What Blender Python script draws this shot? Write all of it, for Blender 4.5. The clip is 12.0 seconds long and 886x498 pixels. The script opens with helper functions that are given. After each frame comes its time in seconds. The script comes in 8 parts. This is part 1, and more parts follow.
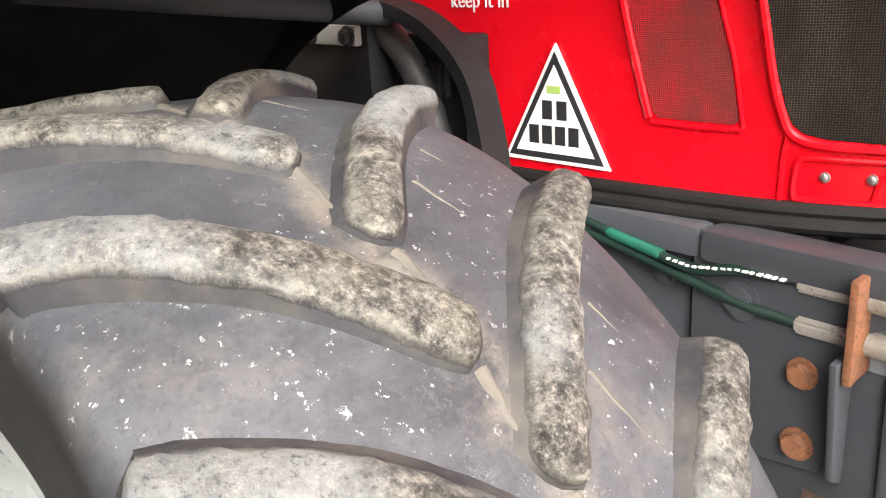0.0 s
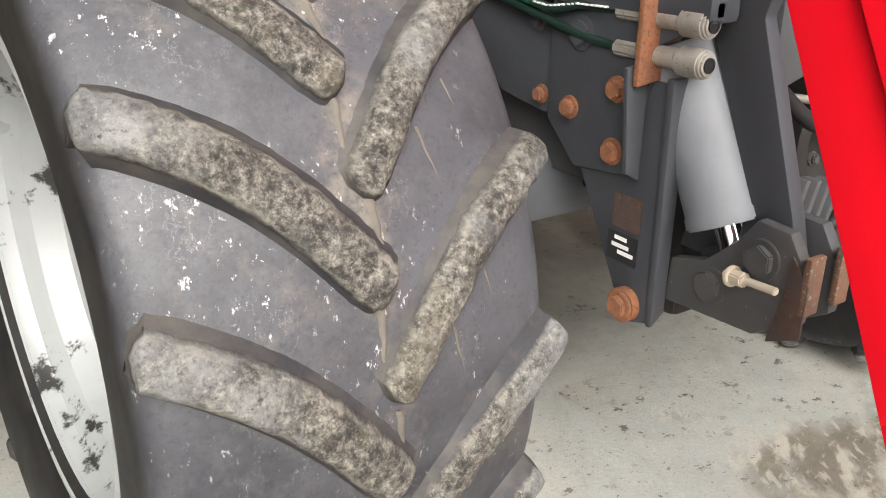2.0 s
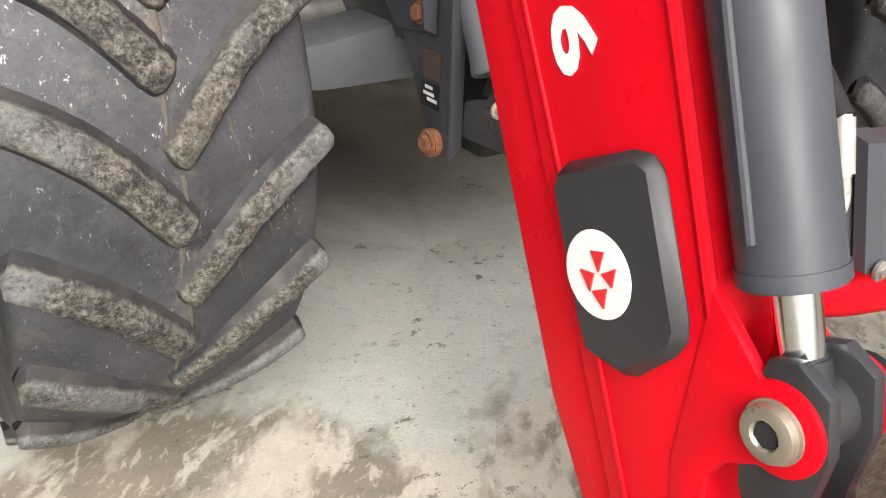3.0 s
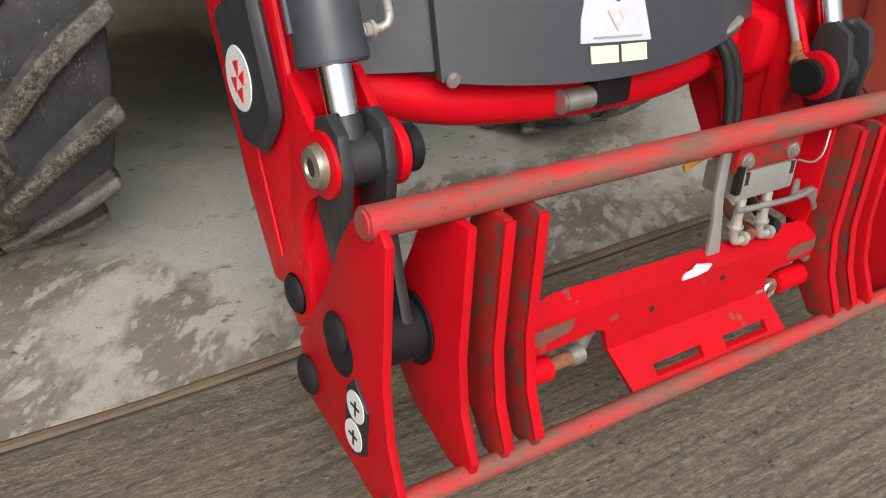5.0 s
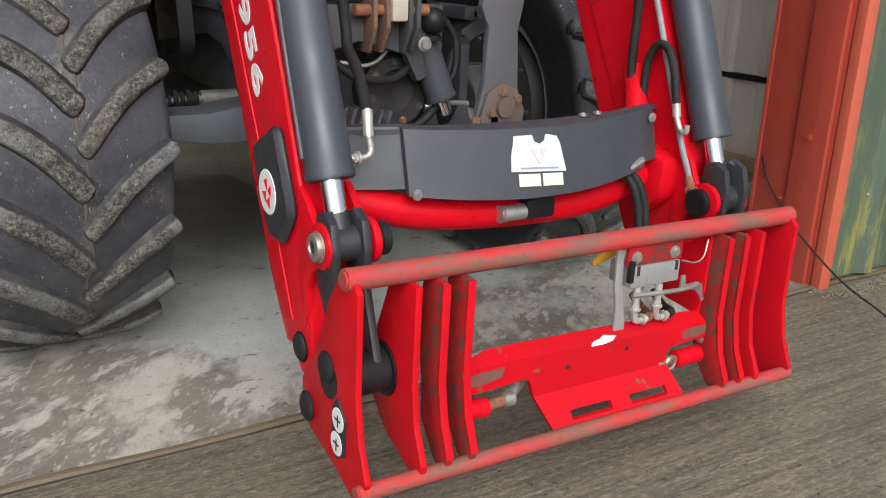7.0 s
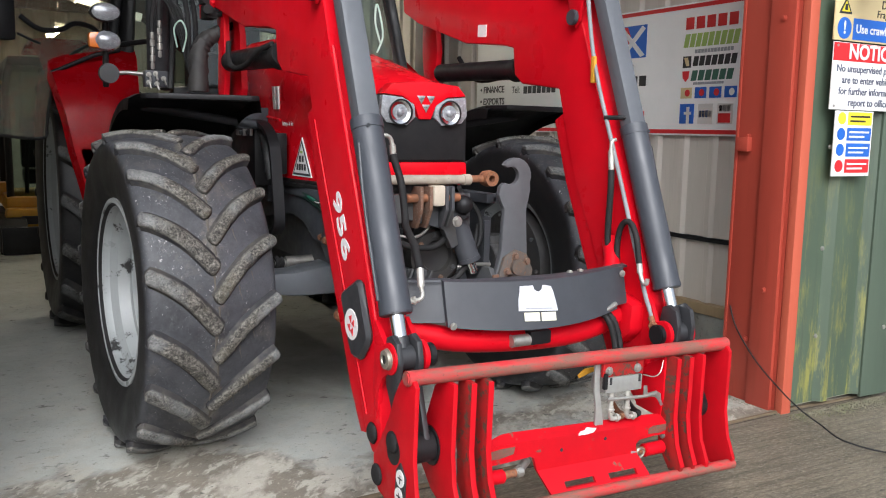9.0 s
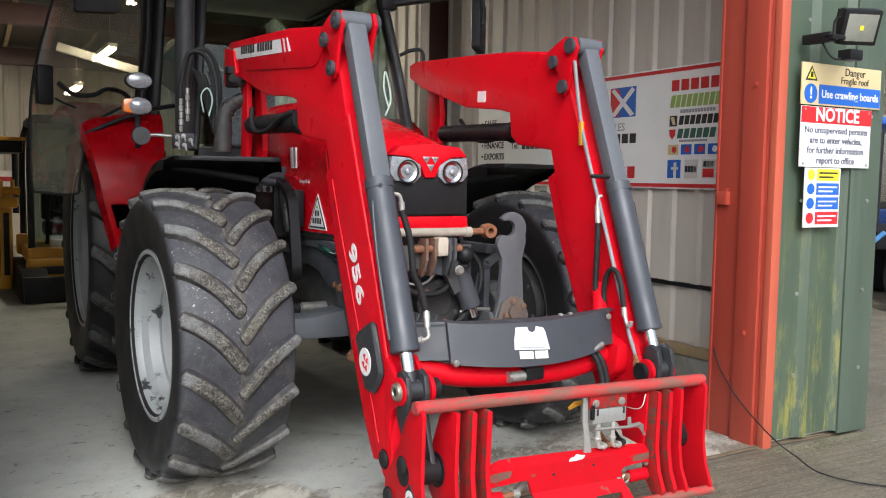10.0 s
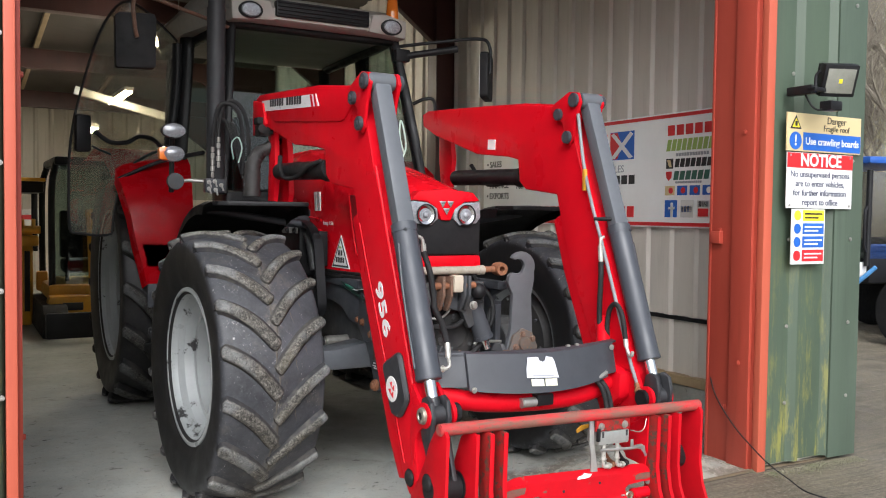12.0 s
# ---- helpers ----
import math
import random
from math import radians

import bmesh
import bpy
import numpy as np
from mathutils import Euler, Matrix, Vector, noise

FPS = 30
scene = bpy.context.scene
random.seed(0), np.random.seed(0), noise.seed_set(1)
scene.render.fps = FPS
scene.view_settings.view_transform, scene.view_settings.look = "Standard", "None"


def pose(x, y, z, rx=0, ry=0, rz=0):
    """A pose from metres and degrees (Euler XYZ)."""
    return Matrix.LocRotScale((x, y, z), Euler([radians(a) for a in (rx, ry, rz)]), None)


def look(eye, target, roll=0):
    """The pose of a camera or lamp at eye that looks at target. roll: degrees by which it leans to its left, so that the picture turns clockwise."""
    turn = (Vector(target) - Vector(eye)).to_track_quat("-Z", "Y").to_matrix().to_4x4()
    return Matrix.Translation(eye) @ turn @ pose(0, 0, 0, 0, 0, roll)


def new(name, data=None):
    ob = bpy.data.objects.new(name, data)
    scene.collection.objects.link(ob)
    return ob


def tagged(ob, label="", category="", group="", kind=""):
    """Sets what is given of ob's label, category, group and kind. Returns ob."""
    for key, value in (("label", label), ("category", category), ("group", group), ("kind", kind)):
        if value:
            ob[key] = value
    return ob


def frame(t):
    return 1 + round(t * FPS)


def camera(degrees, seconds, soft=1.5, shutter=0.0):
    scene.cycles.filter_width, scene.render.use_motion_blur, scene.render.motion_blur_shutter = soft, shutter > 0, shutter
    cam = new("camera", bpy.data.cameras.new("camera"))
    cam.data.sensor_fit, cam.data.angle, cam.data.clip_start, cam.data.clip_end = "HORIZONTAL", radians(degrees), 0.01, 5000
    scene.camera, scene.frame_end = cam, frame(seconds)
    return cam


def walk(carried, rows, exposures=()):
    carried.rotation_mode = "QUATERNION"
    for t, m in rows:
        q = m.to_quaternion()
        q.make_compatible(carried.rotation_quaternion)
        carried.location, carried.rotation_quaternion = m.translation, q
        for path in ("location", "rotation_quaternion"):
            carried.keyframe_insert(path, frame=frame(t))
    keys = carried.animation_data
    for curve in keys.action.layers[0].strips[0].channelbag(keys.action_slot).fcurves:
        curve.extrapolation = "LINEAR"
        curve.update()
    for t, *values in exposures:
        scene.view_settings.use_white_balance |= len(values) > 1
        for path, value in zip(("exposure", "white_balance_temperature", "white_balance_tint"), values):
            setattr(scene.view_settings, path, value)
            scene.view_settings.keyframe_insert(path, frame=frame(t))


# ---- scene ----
cam = camera(53.8, 12.0, soft=1.05)
PATH = [
    (0, (-1.202, -0.878, 1.322), (0.005, 0.583, 0.682), -3.4),
    (0.5, (-1.197, -0.927, 1.276), (-0.03, 0.573, 0.652), -2.5),
    (1, (-1.212, -0.995, 1.215), (-0.077, 0.514, 0.556), -1.2),
    (1.5, (-1.249, -1.106, 1.153), (-0.146, 0.41, 0.457), 0.1),
    (2, (-1.211, -1.336, 1.107), (-0.186, 0.2, 0.34), 0.6),
    (2.5, (-1.171, -1.538, 1.1), (-0.137, -0.046, 0.26), 2.0),
    (3, (-1.158, -1.764, 1.08), (-0.148, -0.296, 0.172), 2.3),
    (3.5, (-1.088, -1.948, 1.054), (-0.099, -0.496, 0.098), 2.1),
    (3.7, (-1.051, -2.028, 1.048), (-0.069, -0.584, 0.072), 2.0),
    (5.3, (-1.015, -2.435, 1.054), (-0.019, -0.982, 0.107), 2.0),
    (5.5, (-1.01, -2.479, 1.051), (-0.011, -1.015, 0.125), 2.0),
    (6, (-0.986, -2.564, 1.055), (0.027, -1.071, 0.191), 2.2),
    (6.5, (-1.058, -2.703, 1.092), (-0.057, -1.136, 0.356), 1.8),
    (7, (-1.19, -2.871, 1.124), (-0.189, -1.258, 0.493), 1.8),
    (7.2, (-1.26, -2.961, 1.155), (-0.264, -1.328, 0.57), 1.8),
    (8.8, (-1.555, -3.527, 1.234), (-0.575, -1.809, 0.934), 1.1),
    (9, (-1.617, -3.568, 1.245), (-0.637, -1.846, 0.973), 1.1),
    (9.5, (-1.729, -3.703, 1.268), (-0.753, -1.97, 1.058), 0.9),
    (10, (-1.783, -3.857, 1.277), (-0.805, -2.12, 1.117), 0.9),
    (10.5, (-1.845, -3.967, 1.295), (-0.87, -2.225, 1.171), 0.8),
    (11, (-1.933, -4.043, 1.303), (-0.955, -2.301, 1.201), 0.7),
    (11.5, (-1.994, -4.095, 1.312), (-1.015, -2.354, 1.224), 0.7),
    (12, (-2.001, -4.098, 1.312), (-1.021, -2.357, 1.231), 0.7),
]
walk(cam, [(t, look(eye, target, roll)) for t, eye, target, roll in PATH],
     exposures=[(0.0, 1.95, 6600, 10), (0.5, 1.72, 6600, 10), (1.0, 1.55, 6600, 10), (1.5, 1.36, 6600, 10), (2.5, 1.1, 6600, 10), (3.5, 0.5, 6600, 10), (5.3, -0.1, 6450, 10), (7.2, 0.0, 6100, 10), (8.8, 0.2, 6000, 10), (12.0, 0.25, 6050, 10)])

# ---- light ----
world = bpy.data.worlds.new("sky")
scene.world = world
world.use_nodes = True
wn = world.node_tree
sky = wn.nodes.new("ShaderNodeTexSky")
sky.sky_type, sky.sun_disc = "NISHITA", False
sky.sun_elevation, sky.sun_rotation = radians(38.5), radians(204)
sky.air_density, sky.dust_density, sky.ozone_density = 1.0, 6.0, 1.0
wash = wn.nodes.new("ShaderNodeHueSaturation")
wash.inputs["Saturation"].default_value = 0.35
wn.links.new(sky.outputs[0], wash.inputs["Color"])
wn.links.new(wash.outputs[0], wn.nodes["Background"].inputs["Color"])
wn.nodes["Background"].inputs["Strength"].default_value = 0.17
sun = new("sun", bpy.data.lights.new("sun", "SUN"))
sun.data.energy, sun.data.angle, sun.data.color = 1.95, radians(55), (1.0, 0.98, 0.95)
sun.matrix_world = look((-4.9, -11, 9.6), (0, 0, 0))

# ---- materials ----


def mat(name, colour, rough=0.5, metal=0.0, coat=0.0, spec=0.5):
    m = bpy.data.materials.new(name)
    m.use_nodes = True
    b = m.node_tree.nodes["Principled BSDF"]
    b.inputs["Base Color"].default_value = (*colour, 1)
    b.inputs["Roughness"].default_value = rough
    b.inputs["Metallic"].default_value = metal
    b.inputs["Coat Weight"].default_value = coat
    b.inputs["Specular IOR Level"].default_value = spec
    return m


def node(m, kind, **values):
    n = m.node_tree.nodes.new(kind)
    for key, value in values.items():
        n.inputs[key].default_value = value
    return n


def link(m, a, b):
    m.node_tree.links.new(a, b)


def coords(m, scale=(1, 1, 1)):
    c = m.node_tree.nodes.new("ShaderNodeTexCoord")
    p = node(m, "ShaderNodeMapping", Scale=scale)
    link(m, c.outputs["Object"], p.inputs["Vector"])
    return p.outputs[0]


def noisy(m, scale, detail=4.0, rough=0.6, stretch=(1, 1, 1)):
    n = node(m, "ShaderNodeTexNoise", Scale=scale, Detail=detail, Roughness=rough)
    link(m, coords(m, stretch), n.inputs["Vector"])
    return n.outputs["Fac"]


def ramp(m, source, *stops):
    r = m.node_tree.nodes.new("ShaderNodeValToRGB")
    e = r.color_ramp.elements
    while len(e) < len(stops):
        e.new(0.5)
    for k, (at, value) in enumerate(stops):
        e[k].position = at
        e[k].color = (value, value, value, 1) if isinstance(value, (int, float)) else (*value, 1)
    link(m, source, r.inputs["Fac"])
    return r.outputs["Color"]


def blend(m, fac, a, b):
    x = m.node_tree.nodes.new("ShaderNodeMix")
    x.data_type = "RGBA"
    if isinstance(fac, (int, float)):
        x.inputs[0].default_value = fac
    else:
        link(m, fac, x.inputs[0])
    for value, port in ((a, x.inputs[6]), (b, x.inputs[7])):
        if isinstance(value, tuple):
            port.default_value = (*value, 1)
        else:
            link(m, value, port)
    return x.outputs[2]


def arith(m, op, a, b):
    x = m.node_tree.nodes.new("ShaderNodeMath")
    x.operation = op
    for value, port in ((a, x.inputs[0]), (b, x.inputs[1])):
        if isinstance(value, (int, float)):
            port.default_value = value
        else:
            link(m, value, port)
    return x.outputs[0]


def paint(m, colour=None, rough=None, bump=None, depth=0.002, strength=0.5):
    b = m.node_tree.nodes["Principled BSDF"]
    if colour is not None:
        link(m, colour, b.inputs["Base Color"])
    if rough is not None:
        link(m, rough, b.inputs["Roughness"])
    if bump is not None:
        n = node(m, "ShaderNodeBump", Strength=strength, Distance=depth)
        link(m, bump, n.inputs["Height"])
        link(m, n.outputs[0], b.inputs["Normal"])
    return m


def worn(name, base, dark, rough=0.4, coat=0.0, metal=0.0, scale=6.0, spots=60.0, amount=0.62, chip=None):
    """A painted or bare surface with cloudy wear at two scales, and chips of another colour if given."""
    m = mat(name, base, rough, metal, coat)
    c = blend(m, ramp(m, noisy(m, scale, 6, 0.65), (0.35, 0.0), (0.75, 1.0)), base, dark)
    if chip:
        c = blend(m, ramp(m, noisy(m, spots, 5, 0.7), (amount, 0.0), (amount + 0.05, 1.0)), c, chip)
    r = ramp(m, noisy(m, scale * 2.3, 5), (0.3, max(rough - 0.12, 0.05)), (0.7, min(rough + 0.15, 1.0)))
    return paint(m, c, r, noisy(m, spots, 4), 0.0006, 0.35)


red = worn("red_paint", (0.60, 0.0035, 0.012), (0.50, 0.0035, 0.011), 0.34, 0.0, scale=3, spots=220)
red_hood = worn("red_bonnet", (0.64, 0.004, 0.012), (0.56, 0.004, 0.011), 0.24, 0.06, scale=3, spots=220)
red_worn = worn("worn_red_paint", (0.40, 0.010, 0.013), (0.17, 0.026, 0.020), 0.5, 0.0, scale=10, spots=22, amount=0.525, chip=(0.10, 0.052, 0.038))
red_plate = worn("scuffed_red_plate", (0.53, 0.004, 0.011), (0.38, 0.006, 0.011), 0.40, 0.0, scale=6, spots=34, amount=0.665, chip=(0.20, 0.04, 0.035))
red_tube = mat("scuffed_red_tube", (0.5, 0.02, 0.03), 0.5)
tube_scuff = ramp(red_tube, noisy(red_tube, 26, 8, 0.72, (0.22, 1, 1)), (0.40, 0.0), (0.58, 0.95))
tube_base = blend(red_tube, ramp(red_tube, noisy(red_tube, 5, 4), (0.40, 0.0), (0.66, 1.0)), (0.56, 0.018, 0.026), (0.42, 0.05, 0.05))
tube_base = blend(red_tube, tube_scuff, tube_base, (0.185, 0.10, 0.075))
tube_base = blend(red_tube, ramp(red_tube, noisy(red_tube, 120, 5, 0.7), (0.62, 0.0), (0.66, 0.8)), tube_base, (0.08, 0.055, 0.045))
paint(red_tube, tube_base, None, noisy(red_tube, 90, 5), 0.001, 0.4)
grey = worn("grey_paint", (0.056, 0.060, 0.069), (0.042, 0.045, 0.051), 0.46, 0.1, scale=5, spots=120)
grey_dirty = worn("dusty_grey_paint", (0.055, 0.059, 0.066), (0.078, 0.074, 0.068), 0.55, scale=7, spots=55, amount=0.67, chip=(0.17, 0.145, 0.12))
silver = worn("silver_grey_ram", (0.20, 0.215, 0.235), (0.14, 0.15, 0.165), 0.52, 0.0, 0.0, scale=6, spots=90)
black = worn("black_plastic", (0.011, 0.011, 0.012), (0.017, 0.017, 0.018), 0.40, scale=5, spots=140)
soft_black = worn("soft_black_rubber", (0.014, 0.014, 0.015), (0.024, 0.023, 0.022), 0.62, scale=8, spots=120)
rust = worn("rust", (0.27, 0.105, 0.045), (0.12, 0.055, 0.032), 0.85, scale=42, spots=190, amount=0.57, chip=(0.085, 0.048, 0.035))
rubber_seal = worn("black_seal_rubber", (0.010, 0.010, 0.010), (0.018, 0.017, 0.016), 0.5, scale=9, spots=120)
steel = worn("zinc_steel", (0.44, 0.43, 0.40), (0.30, 0.29, 0.265), 0.4, 0, 0.7, scale=25, spots=130)
chrome = mat("chrome", (0.78, 0.79, 0.80), 0.12, 1.0)
cream = worn("dusty_cream_link", (0.50, 0.45, 0.36), (0.40, 0.34, 0.26), 0.6, scale=14, spots=90)
alu = worn("grey_alloy_block", (0.42, 0.42, 0.40), (0.33, 0.33, 0.31), 0.45, 0, 0.5, scale=20, spots=110)
white = worn("white_vinyl", (0.76, 0.76, 0.75), (0.68, 0.68, 0.67), 0.35, scale=8, spots=90)
yellow = worn("yellow_paint", (0.66, 0.33, 0.025), (0.50, 0.24, 0.02), 0.5, scale=6, spots=50)
blue = worn("blue_paint", (0.02, 0.10, 0.42), (0.03, 0.09, 0.32), 0.4, scale=6, spots=60)
coupler_zinc = worn("dusty_coupler_steel", (0.40, 0.385, 0.35), (0.25, 0.225, 0.185), 0.5, 0, 0.3, scale=28, spots=110, amount=0.60, chip=(0.15, 0.11, 0.08))
for shy, level in ((red, 0.13), (red_hood, 0.17), (red_worn, 0.15), (red_plate, 0.15), (red_tube, 0.2), (grey, 0.3), (black, 0.22), (soft_black, 0.22), (grey_dirty, 0.3), (rubber_seal, 0.25)):
    shy.node_tree.nodes["Principled BSDF"].inputs["Specular IOR Level"].default_value = level
amber = mat("amber_lens", (0.80, 0.20, 0.02), 0.12, coat=0.6)
lens = worn("clear_lens", (0.33, 0.34, 0.36), (0.17, 0.18, 0.20), 0.20, 0.6, 0.2, scale=55, spots=150)
mirror_glass = mat("reflector", (0.60, 0.61, 0.63), 0.18, 1.0)
ink = mat("black_ink", (0.02, 0.02, 0.022), 0.5)
sign_red = mat("sign_red", (0.60, 0.02, 0.025), 0.4)
sign_blue = mat("sign_blue", (0.02, 0.12, 0.50), 0.4)
sign_yellow = mat("sign_yellow", (0.78, 0.66, 0.03), 0.4)
sign_gold = mat("sign_gold", (0.62, 0.50, 0.27), 0.4)
sign_slate = mat("sign_slate", (0.10, 0.11, 0.16), 0.45)
sign_green = mat("sign_green", (0.33, 0.47, 0.12), 0.45)
sign_grey = mat("sign_grey", (0.30, 0.31, 0.33), 0.45)


def thin_glass(name, tint, gloss=0.12, dirt=0.0):
    """Thin pane: tinted see-through with a mirror gloss, and a film of dust if dirt is given."""
    m = bpy.data.materials.new(name)
    m.use_nodes = True
    t = m.node_tree
    t.nodes.remove(t.nodes["Principled BSDF"])
    clear = t.nodes.new("ShaderNodeBsdfTransparent")
    clear.inputs[0].default_value = (*tint, 1)
    shine = t.nodes.new("ShaderNodeBsdfGlossy")
    shine.inputs["Roughness"].default_value = 0.02
    fres = t.nodes.new("ShaderNodeFresnel")
    fres.inputs["IOR"].default_value = 1.5
    mix = t.nodes.new("ShaderNodeMixShader")
    t.links.new(arith(m, "ADD", fres.outputs[0], gloss * 0.3), mix.inputs[0])
    t.links.new(clear.outputs[0], mix.inputs[1])
    t.links.new(shine.outputs[0], mix.inputs[2])
    out = mix.outputs[0]
    if dirt:
        film = t.nodes.new("ShaderNodeBsdfDiffuse")
        film.inputs[0].default_value = (0.42, 0.40, 0.33, 1)
        over = t.nodes.new("ShaderNodeMixShader")
        amount = arith(m, "MULTIPLY", ramp(m, noisy(m, 7, 8, 0.75, (1, 1, 0.5)), (0.35, 0.25), (0.7, 1.0)), dirt)
        t.links.new(amount, over.inputs[0])
        t.links.new(out, over.inputs[1])
        t.links.new(film.outputs[0], over.inputs[2])
        out = over.outputs[0]
    t.links.new(out, t.nodes["Material Output"].inputs["Surface"])
    return m


screen_glass = thin_glass("windscreen_glass", (0.50, 0.58, 0.55))
door_glass = thin_glass("dusty_door_glass", (0.78, 0.76, 0.66), dirt=0.28)


def lit(name, colour, strength):
    m = mat(name, colour)
    b = m.node_tree.nodes["Principled BSDF"]
    b.inputs["Emission Color"].default_value = (*colour, 1)
    b.inputs["Emission Strength"].default_value = strength
    return m


def radius_of(m, sep):
    """Distance from the wheel's axle, in the wheel's own space."""
    y, z = sep.outputs["Y"], sep.outputs["Z"]
    return arith(m, "SQRT", arith(m, "ADD", arith(m, "MULTIPLY", y, y), arith(m, "MULTIPLY", z, z)), 0.0)


def tyre_material(name, tread):
    """Rubber: clean black on the sidewall; the grooves of the tread are grey with bloom, tan dust and pale scratches."""
    m = mat(name, (0.03, 0.03, 0.032), 0.5, spec=0.4)
    sep = m.node_tree.nodes.new("ShaderNodeSeparateXYZ")
    link(m, coords(m), sep.inputs[0])
    uneven = arith(m, "MULTIPLY", arith(m, "SUBTRACT", noisy(m, 14, 5, 0.65), 0.5), 0.05)
    out = arith(m, "DIVIDE", arith(m, "SUBTRACT", arith(m, "ADD", radius_of(m, sep), uneven), tread - 0.065), 0.05)
    base = blend(m, ramp(m, noisy(m, 5, 6, 0.6), (0.32, 0.0), (0.68, 1.0)), (0.018, 0.019, 0.022), (0.056, 0.059, 0.068))
    base = blend(m, ramp(m, noisy(m, 34, 8, 0.75), (0.44, 0.0), (0.64, 0.45)), base, (0.064, 0.066, 0.070))
    dusty = blend(m, ramp(m, noisy(m, 7.5, 8, 0.72), (0.55, 0.0), (0.70, 0.6)), base, (0.105, 0.096, 0.082))
    # tan dust gathered along the middle, between the bar tips
    wobble = arith(m, "MULTIPLY", arith(m, "SUBTRACT", noisy(m, 16, 4, 0.65), 0.5), 0.10)
    near = arith(m, "ABSOLUTE", arith(m, "ADD", sep.outputs["X"], wobble), 0.0)
    trail = ramp(m, arith(m, "MULTIPLY", near, 20.0), (0.10, 0.7), (0.60, 0.0))
    dusty = blend(m, arith(m, "MULTIPLY", trail, ramp(m, noisy(m, 21, 6, 0.7), (0.40, 0.0), (0.56, 1.0))), dusty, (0.135, 0.121, 0.100))
    flecks = ramp(m, noisy(m, 115, 5, 0.72, (1, 1, 0.5)), (0.625, 0.0), (0.655, 1.0))
    patch = ramp(m, noisy(m, 8, 4), (0.42, 0.0), (0.56, 1.0))
    c = blend(m, arith(m, "MULTIPLY", flecks, patch), dusty, (0.36, 0.36, 0.35))
    hair = arith(m, "ABSOLUTE", arith(m, "SUBTRACT", noisy(m, 24, 6, 0.75, (1, 1, 0.6)), 0.5), 0.0)
    hair = arith(m, "MULTIPLY", ramp(m, hair, (0.002, 1.0), (0.006, 0.0)), ramp(m, noisy(m, 9, 3), (0.52, 0.0), (0.62, 0.45)))
    c = blend(m, hair, c, (0.22, 0.22, 0.22))
    c = blend(m, ramp(m, noisy(m, 150, 6, 0.8), (0.34, 0.55), (0.48, 0.0)), c, (0.016, 0.016, 0.018))
    clean = blend(m, ramp(m, noisy(m, 18, 6, 0.7), (0.45, 0.0), (0.72, 0.6)), (0.010, 0.010, 0.011), (0.034, 0.031, 0.027))
    c = blend(m, ramp(m, out, (0.15, 0.0), (0.75, 1.0)), clean, c)
    r = ramp(m, noisy(m, 9, 5), (0.3, 0.42), (0.7, 0.62))
    return paint(m, c, r, noisy(m, 42, 8, 0.75), 0.002, 0.4)


